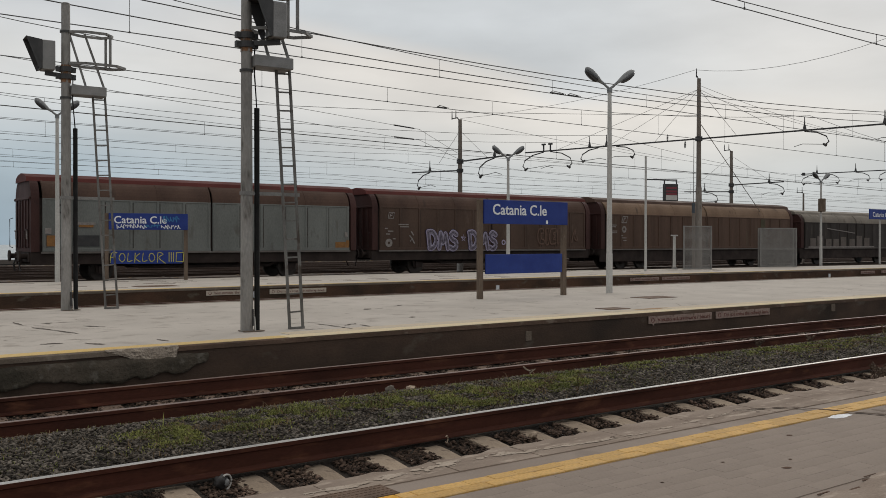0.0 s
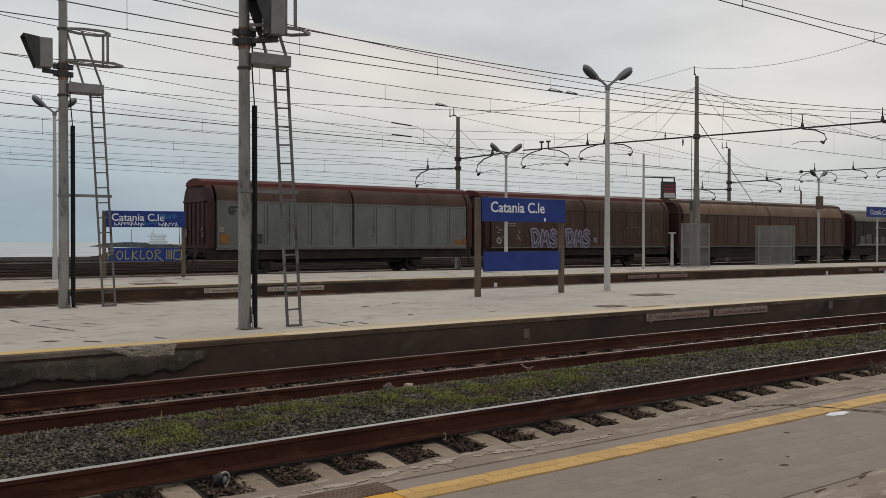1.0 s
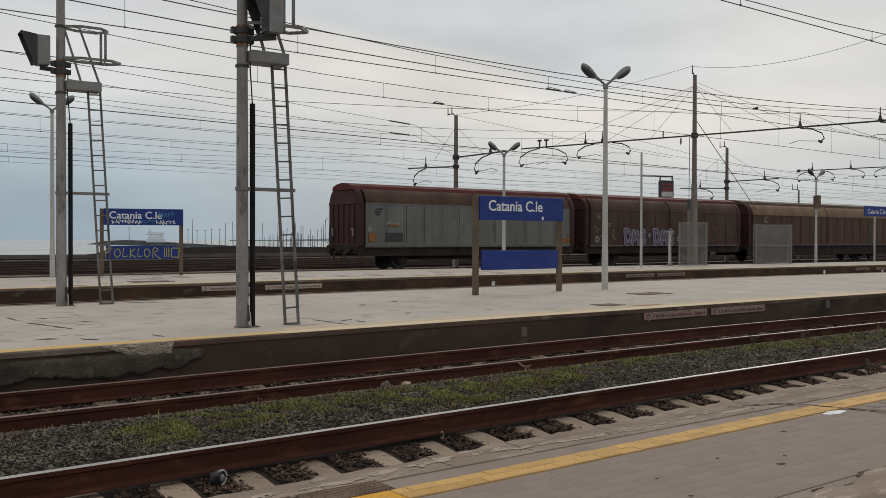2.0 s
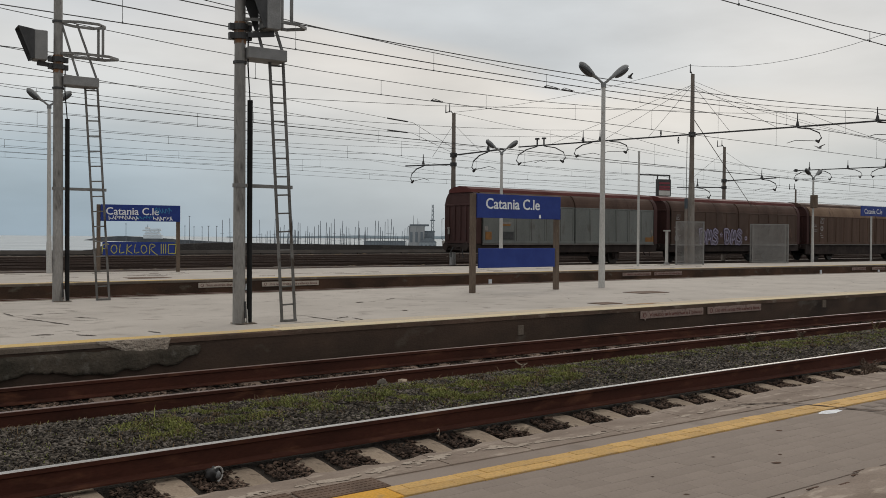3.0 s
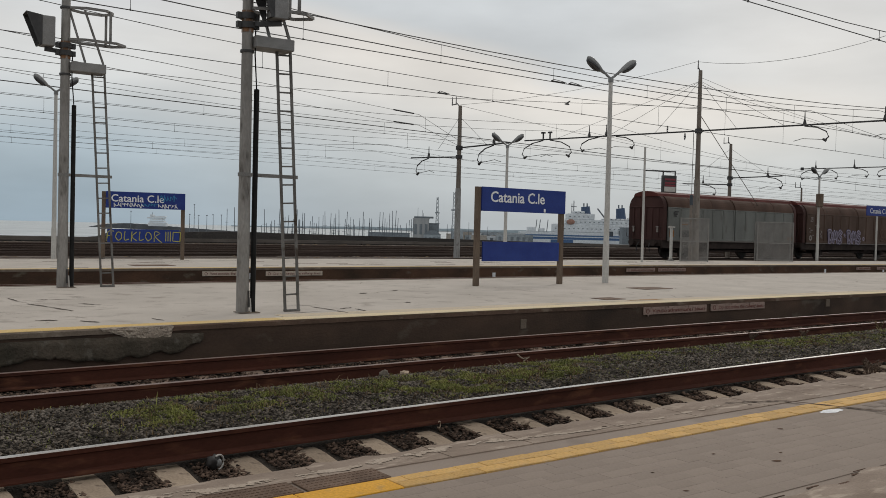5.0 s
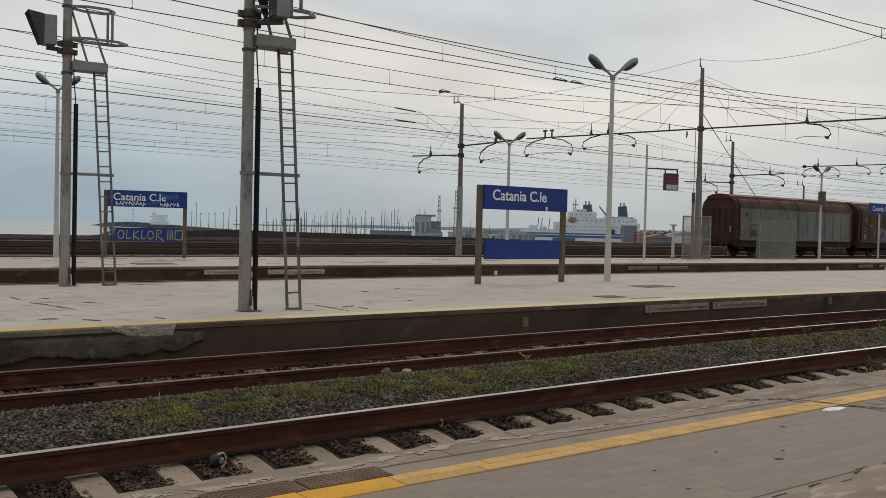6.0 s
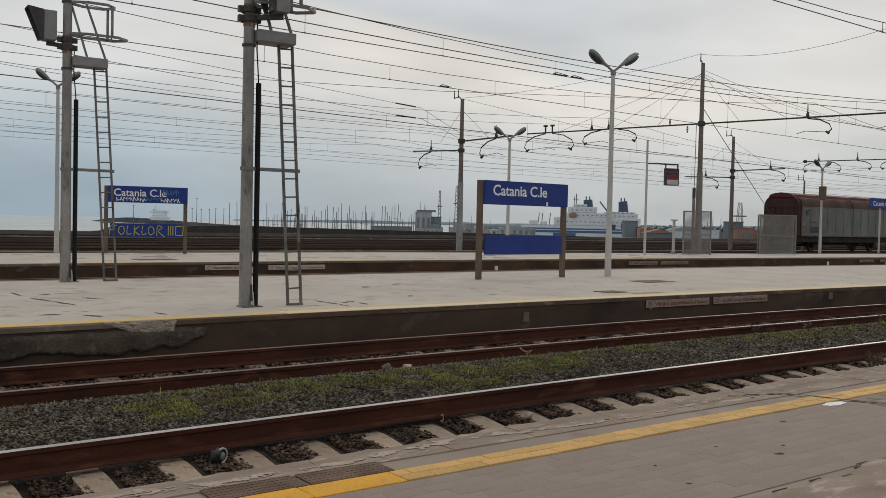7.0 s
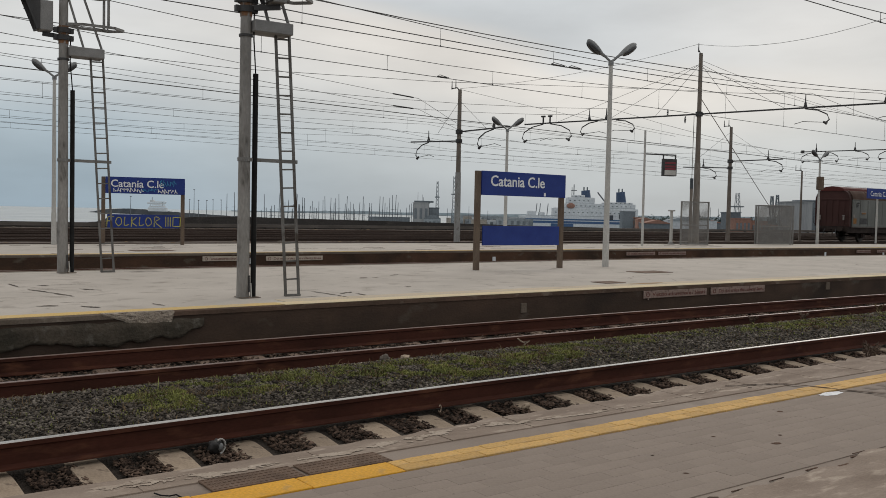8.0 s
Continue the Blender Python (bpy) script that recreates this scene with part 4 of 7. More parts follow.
def rounded(pts, n=5):
    """A smooth line through the given points."""
    q = [pts[0]] + list(pts) + [pts[-1]]
    out = []
    for a, b, c, d in zip(q, q[1:], q[2:], q[3:]):
        for i in range(n):
            t = i / n
            out.append(tuple(0.5 * (2 * b[k] + (c[k] - a[k]) * t + (2 * a[k] - 5 * b[k] + 4 * c[k] - d[k]) * t * t + (3 * b[k] - a[k] - 3 * c[k] + d[k]) * t ** 3) for k in (0, 1)))
    return out + [pts[-1]]


M_DUSKLILAC = mat("thin_grey_lilac_spray", (0.235, 0.215, 0.265), (0.105, 0.085, 0.105), 0.7, 5, 40, bump=0)
for x in (3.14, 5.74):
    for dx, strokes in BUBBLE:
        for m_, r_, dy, nm in ((M_OUTLINE, 0.185, 0.006, "spray_outline"), (M_LILAC, 0.150, -0.010, "spray_letter"), (M_DUSKLILAC, 0.102, -0.017, "spray_fill"), (M_OUTLINE, 0.016, -0.023, "spray_inline")):
            bm, flat = bmesh.new(), 0.9
            for st in strokes:
                line = rounded(st)
                tube(bm, [(u, 0, v) for u, v in line], r_, 8)
                if r_ > 0.1:
                    for u, v in (st[0], st[-1]):
                        flat += 0.025
                        rod(bm, (u, -r_ * flat, v), (u, r_ * flat, v), r_, n=14)
            bmesh.ops.scale(bm, vec=(1, 0.06 if r_ > 0.1 else 0.25, 1), verts=bm.verts)
            part(nm, bm, m_, W2).matrix_basis = pose(x + dx * 0.80, SIDE_Y + dy, 1.18) @ Matrix.Diagonal((0.83, 1, 0.93, 1))
scribble("spray_star", [[(0.0, 0.1), (0.3, 0.1), (0.05, -0.1), (0.15, 0.22), (0.25, -0.1), (0.0, 0.1)]], 0.03, M_LILAC, W2, pose(5.3, SIDE_Y, 1.75))
bm = bmesh.new()
ring(bm, (8.14, 1.58), 0.08, 0.14, y=SIDE_Y)
part("spray_dot", bm, M_LILAC, W2)
M_FADED = mat("faded_rusty_spray", (0.150, 0.088, 0.064), (0.11, 0.070, 0.052), 0.7, 6, 40, bump=0)
FADED = (
    [[(0.42, 0.85), (0.12, 0.80), (0.02, 0.42), (0.14, 0.06), (0.46, 0.02), (0.50, 0.22), (0.30, 0.30), (0.28, 0.58), (0.48, 0.62), (0.42, 0.85)]],
    [[(0.62, 0.82), (0.62, 0.04), (0.84, 0.04), (0.84, 0.82), (0.62, 0.82)], [(0.70, 0.70), (0.70, 0.18)]],
    [[(0.98, 0.82), (0.96, 0.04), (1.36, 0.06), (1.36, 0.24), (1.16, 0.28), (1.34, 0.46), (1.16, 0.60), (1.40, 0.68), (1.38, 0.86), (0.98, 0.82)]],
    [[(1.52, 0.84), (1.50, 0.04), (1.66, 0.10), (1.84, 0.0), (1.74, 0.40), (1.92, 0.78), (1.70, 0.90), (1.52, 0.84)]],
)
for st in FADED:
    scribble("faded_letter", [rounded(p, 3) for p in st], 0.04, M_FADED, W2, pose(10.55, SIDE_Y, 1.48), "faded rusty spray outline")
scribble("faded_letter", [rounded([(0.0, 0.0), (0.12, 0.5), (0.30, 0.75), (0.22, 0.3), (0.42, 0.1), (0.38, 0.45)], 3)], 0.045, M_FADED, W2, pose(13.15, SIDE_Y, 1.55))
# long brown van
scribble("marking", [[(0, 0), (0.1, 0.36), (0.5, 0.36), (0.4, 0.0), (0, 0)], [(0.14, 0.05), (0.22, 0.27), (0.36, 0.27)]], 0.035, M_PALEMARK, W3, pose(1.65, SIDE_Y, 2.75), "faded white emblem")
bm = bmesh.new()
ring(bm, (1.85, 2.36), 0.08, 0.2, y=SIDE_Y)
part("marking", bm, M_PALEMARK, W3)
for x, z, sx in ((0.9, 2.6, 0.6), (0.9, 2.5, 0.5), (0.95, 2.25, 0.6), (0.95, 2.15, 0.55), (1.7, 1.98, 0.15), (1.85, 1.85, 0.4), (1.9, 1.7, 0.3)):
    plate(W3, x, z, sx, 0.05, M_PALEMARK)
plate(W3, 15.6, 2.2, 0.45, 1.9, mat("greenish_patch", (0.085, 0.075, 0.045), (0.07, 0.06, 0.04), 0.8, 3, 40))
# dark van with pale panels low on its side
for i, (x, h) in enumerate(((1.4, 0.6), (2.3, 0.75), (3.4, 0.55), (4.4, 0.55), (5.4, 0.7), (6.6, 0.55), (7.6, 0.8), (8.7, 0.65))):
    plate(W4, x, 1.30 + h / 2, 0.75, h, M_PALEPANEL, "pale_panel")
plate(W4, 5.3, 1.26, 9.0, 0.09, M_PALEMARK, "pale_strip")
bm = bmesh.new()
bar(bm, (3.2, SIDE_Y, 2.62), (7.0, SIDE_Y, 2.30), 0.02, 0.06)
part("diagonal_bar", bm, M_PALEMARK, W4)

# ---- spray on the far name sign ----
SIGN_MM = pose(0.12, -0.095, 0.66)
letters = [
    [[(0, 0), (0.04, 0.34), (0.24, 0.36)], [(0.02, 0.2), (0.18, 0.2)]],
    [[(0.40, 0.02), (0.30, 0.15), (0.36, 0.32), (0.48, 0.30), (0.50, 0.12), (0.40, 0.02)]],
    [[(0.62, 0.36), (0.60, 0.05), (0.76, 0.08)]],
    [[(0.84, 0.0), (0.86, 0.36)], [(1.02, 0.34), (0.86, 0.17), (1.04, 0.02)]],
    [[(1.14, 0.36), (1.12, 0.05), (1.28, 0.08)]],
    [[(1.42, 0.02), (1.34, 0.15), (1.38, 0.32), (1.50, 0.30), (1.54, 0.12), (1.42, 0.02)]],
    [[(1.64, 0.0), (1.66, 0.36), (1.84, 0.30), (1.68, 0.18), (1.92, -0.04)]],
    [[(2.05, 0.38), (2.05, 0.02)], [(2.13, 0.38), (2.13, 0.02)], [(2.21, 0.38), (2.21, 0.02)], [(2.30, 0.03), (2.56, 0.02)], [(2.56, 0.02), (2.58, 0.36)], [(2.58, 0.36), (2.31, 0.36)], [(2.31, 0.36), (2.30, 0.03)]],
]
for g in letters:
    scribble("spray_letter", [rounded(p, 3) for p in g], 0.0155, M_TAGYELLOW, SIGN3, SIGN_MM, "yellow sprayed letter")
rnd = random.Random(4)
for x0, n, m_, zz, hi in ((0.36, 9, M_WHITE, 1.89, 0.19), (1.90, 6, M_WHITE, 1.88, 0.19), (1.98, 5, M_TAGCYAN, 2.14, 0.26), (1.30, 5, M_TAGCYAN, 1.92, 0.16)):
    # upright and slanting dashes side by side, no letters
    st = []
    for i in range(n):
        x = 0.115 * i
        st.append([(x, rnd.uniform(0, 0.05)), (x + rnd.uniform(-0.02, 0.05), hi * rnd.uniform(0.75, 1.0))])
        st.append([(x + 0.02, hi * rnd.uniform(0.5, 0.95)), (x + 0.06, hi * rnd.uniform(0.2, 0.6)), (x + 0.10, hi * rnd.uniform(0.0, 0.9))])
    tagged(scribble("spray_tag", st, 0.013, m_, SIGN3, pose(x0, -0.1, zz)), kind="stuff")


# ---- things on the far platform ----
def display_pole():
    s = thing("departure_display", pose(34.22, 29.9, P3_Z, 0, 0, -20), "black hanging departure display with red lights on a slim pole", "display")
    bm = bmesh.new()
    rod(bm, (0, 0, 0), (0, 0, 5.65), 0.065, 0.05, 12)
    part("pole", bm, M_WHITEPOST, s, "slim pale pole")
    bm = bmesh.new()
    bar(bm, (0, 0, 4.50), (1.73, 0, 4.50), 0.06, 0.06)
    bar(bm, (1.03, 0, 4.5), (1.03, 0, 4.2), 0.05, 0.05)
    bar(bm, (1.70, 0, 4.5), (1.70, 0, 4.2), 0.05, 0.05)
    part("arm", bm, M_DARK, s)
    bm = bmesh.new()
    box(bm, (1.36, 0, 3.88), (0.74, 0.22, 0.84), None, 0.015)
    b = part("housing", bm, M_DARK, s, "black display housing")
    bm = bmesh.new()
    box(bm, (1.36, -0.115, 3.62), (0.62, 0.01, 0.24))
    part("white_panel", bm, M_WHITEPOST, b, "pale lower panel")
    for z, w in ((4.10, 0.58), (3.93, 0.58), (3.80, 0.58)):
        bm = bmesh.new()
        box(bm, (1.36, -0.115, z), (w, 0.01, 0.09))
        part("light_bar", bm, plain_glow("red_display", (0.17, 0.02, 0.03), 0.05) if "red_display" not in bpy.data.materials else bpy.data.materials["red_display"], b, "dim red display line")


display_pole()


def mesh_panel(m, w, h, label, rear):
    s = thing("mesh_screen", m, label, "fence panel", "mesh screens")
    for yy in ([0.0] + ([rear] if rear else [])):
        for x in (0.0, w):
            bm = bmesh.new()
            box(bm, (x, yy, h / 2), (0.06, 0.06, h))
            part("post", bm, M_MESH, s)
        for z in (0.06, h * 0.46, h - 0.03):
            bm = bmesh.new()
            box(bm, (w / 2, yy, z), (w - 0.06, 0.04, 0.06))
            part("rail", bm, M_MESH, s)
        bm = bmesh.new()
        n = int(w / 0.055)
        for i in range(1, n):
            box(bm, (w * i / n, yy, h / 2), (0.016, 0.008, h - 0.1))
        n = int(h / 0.055)
        for i in range(1, n):
            box(bm, (w / 2, yy + 0.006, h * i / n), (w - 0.06, 0.008, 0.016))
        tagged(part("wire_mesh", bm, M_MESH, s, "fine grey wire mesh"), kind="stuff")


mesh_panel(pose(37.92, 30.55, P3_Z, 0, 0, -25), 1.54, 2.28, "grey wire mesh screen round a pole foot", 0.0)
mesh_panel(pose(45.25, 31.0, P3_Z, 0, 0, -32), 2.1, 2.25, "grey double wire mesh screen on posts", 0.3)


def short_post():
    s = thing("short_post", pose(37.95, 31.2, P3_Z), "pale short post with a flat top plate", "post")
    bm = bmesh.new()
    rod(bm, (0, 0, 0), (0, 0, 1.75), 0.085, 0.075, 12)
    part("shaft", bm, M_WHITEPOST, s)
    bm = bmesh.new()
    box(bm, (0, 0, 1.78), (0.36, 0.2, 0.07), None, 0.01)
    part("top_plate", bm, M_WHITEPOST, s)
    bm = bmesh.new()
    rod(bm, (0, 0, 0), (0, 0, 0.12), 0.2, 0.1, 12)
    part("foot", bm, M_GALV, s)


short_post()


def loudspeaker():
    s = thing("loudspeaker_box", pose(51.25, 30.85, P3_Z), "brown box fixed on a platform lamp post", "box")
    bm = bmesh.new()
    box(bm, (0, 0, 3.70), (0.34, 0.34, 0.80), pose(0, 0, 0, 0, 0, -30), 0.03)
    part("case", bm, M_SIGNPOST, s)
    bm = bmesh.new()
    box(bm, (0.06, 0.1, 3.5), (0.12, 0.3, 0.06))
    part("bracket", bm, M_DARK, s)


loudspeaker()


def hanging_sign():
    s = thing("hanging_name_sign", pose(57.0, 31.0, P3_Z, 0, 0, 0), "blue name board fixed high between pale posts", "station sign")
    for x in (1.5, 4.5):
        bm = bmesh.new()
        rod(bm, (x, 0.1, 0), (x, 0.1, 3.5), 0.06, n=10)
        part("post", bm, M_WHITEPOST, s)
    bm = bmesh.new()
    box(bm, (2.0, 0, 3.27), (4.0, 0.06, 0.66), None, 0.01)
    b = part("name_board", bm, M_BLUE, s)
    lettering("lettering", "Catania C.le", 0.46, M_WHITE, b, pose(0.35, -0.04, 3.10, 90))


hanging_sign()


# ---- overhead line supports ----
def insulator(bm, x, y, z, h=0.42):
    rod(bm, (x, y, z), (x, y, z + h * 0.35), 0.10, 0.05, 8)
    rod(bm, (x, y, z + h * 0.35), (x, y, z + h), 0.035, 0.02, 6)


def registration_arm(s, y, z, side, reach=1.5, fall=1.0):
    """Curved tube under the beam that ends at the contact wire."""
    bm = bmesh.new()
    tube(bm, [(0, y, z - 0.05), (0, y + side * 0.55 * reach, z - 0.2 * fall), (0, y + side * 0.95 * reach, z - 0.5 * fall), (0, y + side * 1.05 * reach, z - 0.85 * fall), (0, y + side * 0.9 * reach, z - 1.05 * fall)], 0.035, 6)
    part("registration_arm", bm, M_DARK, s)
    bm = bmesh.new()
    rod(bm, (0, y + side * 0.95 * reach, z - 1.10 * fall), (0, y + side * 0.8 * reach, z - 0.98 * fall), 0.08, 0.05, 8)
    tube(bm, [(0, y + side * 0.85 * reach, z - 1.02 * fall), (0, y - side * 0.1, z - 0.9 * fall), (0, y - side * 0.7 * fall, z - 1.05 * fall)], 0.016, 5)
    part("steady_arm", bm, M_DARK, s)


def catenary_mast(x, y, z0, h, beam_z, y_near, y_far, spots, label, r=0.15, skew=0.0, sleeve=False, guys=(), far_drop=0.0, arms=(), foot=0.0, boxed=()):
    s = thing("catenary_mast", pose(x, y, z0, 0, 0, skew), label, "catenary mast", "catenary masts")
    bm = bmesh.new()
    rod(bm, (0, 0, 0), (0, 0, h), r, r * 0.62, 12)
    part("pole", bm, M_CATPOLE, s, "brown weathered steel pole")
    if sleeve:
        bm = bmesh.new()
        rod(bm, (0, 0, 0), (0, 0, 4.4), r * 1.22, r * 0.98, 14)
        part("sleeve", bm, M_SLEEVE, s, "grey pole foot sleeve")
    if foot:
        bm = bmesh.new()
        rod(bm, (0, 0, 0), (0, 0, foot), r * 1.10, r * 0.95, 12)
        part("pole_foot", bm, M_POLEFOOT, s, "paler grey lower length of the pole")
    bz = beam_z - z0
    bm = bmesh.new()
    bar(bm, (0.0, y_near - y, bz), (0.0, 0.0 if far_drop else y_far - y, bz), 0.07, 0.075)
    part("crossbeam", bm, M_DARK, s, "long dark tube crossbeam")
    if far_drop:
        bm = bmesh.new()
        bar(bm, (0.0, 0.0, bz - far_drop), (0.0, y_far - y, bz - far_drop * 0.6), 0.07, 0.075)
        rod(bm, (0, 0, bz - far_drop - 0.1), (0, 0, bz - far_drop + 0.1), r * 1.15, n=12)
        part("crossbeam", bm, M_DARK, s, "dark tube arm")
    bm = bmesh.new()
    rod(bm, (0, 0, bz - 0.12), (0, 0, bz + 0.12), r * 1.2, n=12)
    part("clamp", bm, M_DARK, s)
    for sy, side in spots:
        top = bz - (far_drop * 0.75 if sy > y else 0.0)
        bm = bmesh.new()
        if sy not in boxed:
            insulator(bm, 0, sy - y, top + 0.05, 0.62)
        else:
            rod(bm, (0, sy - y, top + 0.03), (0, sy - y, top + 0.38), 0.05, 0.05, 8)
            box(bm, (0, sy - y, top + 0.42), (0.14, 0.26, 0.10), None, 0.01)
        part("insulator", bm, M_DARK, s)
        if side:
            registration_arm(s, sy - y, top, math.copysign(1, side), 1.5 * abs(side), abs(side))
    for sy, side, reach, fall in arms:
        registration_arm(s, sy - y, bz, side, reach, fall)
    for g, gz in guys:
        bm = bmesh.new()
        tube(bm, [(0, 0, gz - z0), (0, g - y, bz + 0.05)], 0.010, 5)
        part("guy_rod", bm, M_WIRE, s)
    bm = bmesh.new()
    tube(bm, [(0, 0, h - 0.1), (-0.22, 0.0, h + 0.1), (-0.30, 0, h + 0.05)], 0.03, 6)
    rod(bm, (-0.30, 0, h + 0.02), (-0.30, 0, h + 0.5), 0.035, 0.02, 8)
    if not sleeve:
        tube(bm, [(-0.30, 0, h + 0.06), (-0.28, 0.42, h + 0.06)], 0.03, 6)
        rod(bm, (-0.28, 0.42, h + 0.02), (-0.28, 0.42, h + 0.5), 0.035, 0.02, 8)
    part("top_bracket", bm, M_DARK, s)
    return s


M_POLEFOOT = mat("bare_grey_pole_steel", (0.34, 0.335, 0.325), (0.25, 0.243, 0.233), 0.65, 2.5, 30, (0.17, 0.155, 0.14), c_at=0.62, stretch=(1, 1, 0.35), bump=0.1)
M_SLEEVE = mat("grey_brown_pole_foot", (0.26, 0.232, 0.205), (0.19, 0.165, 0.142), 0.75, 3, 40, (0.15, 0.12, 0.095), c_at=0.62, stretch=(1, 1, 0.35))
# the big mast: its beam crosses four tracks, slightly skewed
BIG = catenary_mast(40.2, 31.4, P3_Z, 10.3, 7.4, 15.0, 43.0, ((22.0, -0.7), (25.75, -0.75), (37.15, 0), (38.3, 0), (41.1, -1), (41.6, 1)),
                    "tall brown catenary mast with a long crossbeam over tracks", 0.16, 12.5, True,
                    ((40.5, 10.1), (36.9, 10.1), (34.0, 10.1), (29.3, 10.1), (26.8, 10.1)), 0.0, ((37.7, 1, 1.15, 0.75), (36.5, -1, 1.15, 0.7)), 0.0, (41.1, 41.6))
bm = bmesh.new()
tube(bm, [(0.05, 0, 7.95), (27.47, 4.77, -0.3)], 0.022, 6)
part("stay", bm, M_CATPOLE, BIG, "slanting stay rod")
bm = bmesh.new()
rod(bm, (-0.42, 0.1, 0), (-0.42, 0.1, 3.4), 0.085, 0.08, 10)
part("blue_conduit", bm, M_CATPOLE, BIG)
bm = bmesh.new()
rod(bm, (-0.42, 0.1, 3.0), (-0.42, 0.1, 3.55), 0.09, 0.09, 10)
part("blue_cap", bm, mat("faded_blue_paint", (0.052, 0.066, 0.078), (0.040, 0.050, 0.060), 0.6, 5, 40), BIG, "faded blue painted cap")
bm = bmesh.new()
tube(bm, [(-0.42, 0.1, 3.5), (-0.38, 0.1, 7.0)], 0.018, 6)
part("cable", bm, M_WIRE, BIG)
for yy in (0.7, 1.75):
    bm = bmesh.new()
    ring(bm, (0, 6.95), 0.09, 0.20, 14, y=0.0)
    rod(bm, (0, -0.03, 6.95), (0, 0.04, 6.95), 0.05, n=8)
    bar(bm, (-0.19, 0.004, 6.95), (0.19, 0.004, 6.95), 0.01, 0.03)
    ob = part("pulley", bm, M_DARK, BIG)
    ob.matrix_basis = pose(-0.2, yy, 0.25 if yy > 1 else -0.2, 0, 0, 40)
catenary_mast(32.0, 42.0, YARD_Z, 8.9, 6.5, 37.3, 47.2, ((38.7, 0.95), (45.2, 0.9)), "brown catenary mast with two short arms beyond the train", 0.17, -2, False, ((39.4, 8.3), (44.2, 8.3)), 0.53, (), 4.1)
catenary_mast(57.6, 42.0, YARD_Z, 8.6, 6.1, 37.5, 46.5, ((38.7, -0.8), (44.5, -0.8)), "brown catenary mast further along the yard", 0.17, -2, False, ((38.5, 8.3), (45.5, 8.3)), 0.5)
FAR_MAST = catenary_mast(69.0, 43.2, YARD_Z, 5.85, 7.5, 24.0, 43.4, ((42.1, 0.8), (39.05, -0.7), (36.2, 0.7), (33.0, -0.9)), "far catenary mast under a long crossbeam", 0.11, 12, False, (), 0.0, ((41.4, -1, 1.05, 0.8),))
for yy in (-19.0,):
    bm = bmesh.new()
    rod(bm, (0, yy, 0), (0, yy, 7.5), 0.12, 0.09, 10)
    part("end_pole", bm, M_CATPOLE, FAR_MAST)
catenary_mast(98.0, 42.0, YARD_Z, 8.6, 6.6, 30.0, 49.0, ((38.0, 1), (45.0, -1)), "distant catenary mast in the yard", 0.17, 0, False, ())


# ---- overhead lines ----
def overhead_line(y, zc, zm, x0, supports, label, r=0.012, feeders=(), slope=0.0, drop=4.6, both=0.0, low=0.35, joints=()):
    s = thing("overhead_line", Matrix.Identity(4), label, "overhead line", "overhead lines")
    xs = [x0] + list(supports)

    def z_at(x):
        return zc + slope * (x - 20)

    bm = bmesh.new()
    tube(bm, [(x, y, z_at(x)) for x in steps(x0, supports[-1], 24)], r, 5)
    part("contact_wire", bm, M_WIRE, s)
    if both:
        bm = bmesh.new()
        tube(bm, [(x, y + both, z_at(x) + 0.02) for x in steps(x0, supports[-1], 24)], r, 5)
        part("contact_wire", bm, M_WIRE, s)
    pts = []
    for a, b in zip(xs, xs[1:]):
        for i in range(10):
            k = i / 10
            pts.append((a + (b - a) * k, y, z_at(a + (b - a) * k) + low + (zm - zc - low) * (2 * k - 1) ** 2))
    bm = bmesh.new()
    tube(bm, pts, r * 0.9, 5)
    part("messenger_wire", bm, M_WIRE, s)
    for a, b in zip(xs, xs[1:]):
        n = max(3, round((b - a) / drop))
        for i in range(n):
            k = (i + 0.5) / n
            x = a + (b - a) * k
            if x > 75:
                continue
            bm = bmesh.new()
            tube(bm, [(x, y, z_at(x)), (x, y, z_at(x) + low + (zm - zc - low) * (2 * k - 1) ** 2)], 0.007, 4)
            rod(bm, (x, y, z_at(x) - 0.015), (x, y, z_at(x) + 0.03), 0.02, n=6)
            part("dropper", bm, M_WIRE, s)
    for dy, (xa, za), (xb, zb), (xc, zz) in feeders:
        # a sagging run through three heights, level beyond its last support
        bm = bmesh.new()
        run = []
        for x in steps(x0, supports[-1], 60):
            q = max(-6.0, min(45.0, x))
            run.append((x, y + dy, za * (q - xb) * (q - xc) / ((xa - xb) * (xa - xc)) + zb * (q - xa) * (q - xc) / ((xb - xa) * (xb - xc)) + zz * (q - xa) * (q - xb) / ((xc - xa) * (xc - xb))))
        tube(bm, run, r * 1.15, 5)
        part("feeder", bm, M_WIRE, s)
    for xa, xb in joints:
        bm = bmesh.new()
        rod(bm, (xa, y, z_at(xa) + 0.02), (xb, y, z_at(xb) + 0.02), 0.032, 0.02, n=6)
        tube(bm, [(xa, y, z_at(xa) + 0.02), (xa + 0.1, y, z_at(xa) + 0.09), (xb - 0.1, y, z_at(xb) + 0.06), (xb + 0.1, y, z_at(xb) + 0.03)], 0.012, 4)
        part("section_insulator", bm, M_DARK, s)
    return s


overhead_line(10.65, 6.22, 7.3, -2, (32.0, 66, 110, 150), "overhead line above the track before the middle platform", 0.011, slope=-0.0098, low=0.13)
overhead_line(22.1, 6.72, 7.95, -16, (4.5, 41.5, 84, 126, 168), "overhead line with feeders above the track behind the platform", 0.0135, ((0.2, (8.0, 7.23), (22.0, 6.96), (41.9, 7.47)), (-0.1, (12.0, 7.44), (21.0, 7.29), (36.0, 7.59))), slope=-0.008, low=0.42, joints=((20.6, 21.2), (21.4, 21.9)))
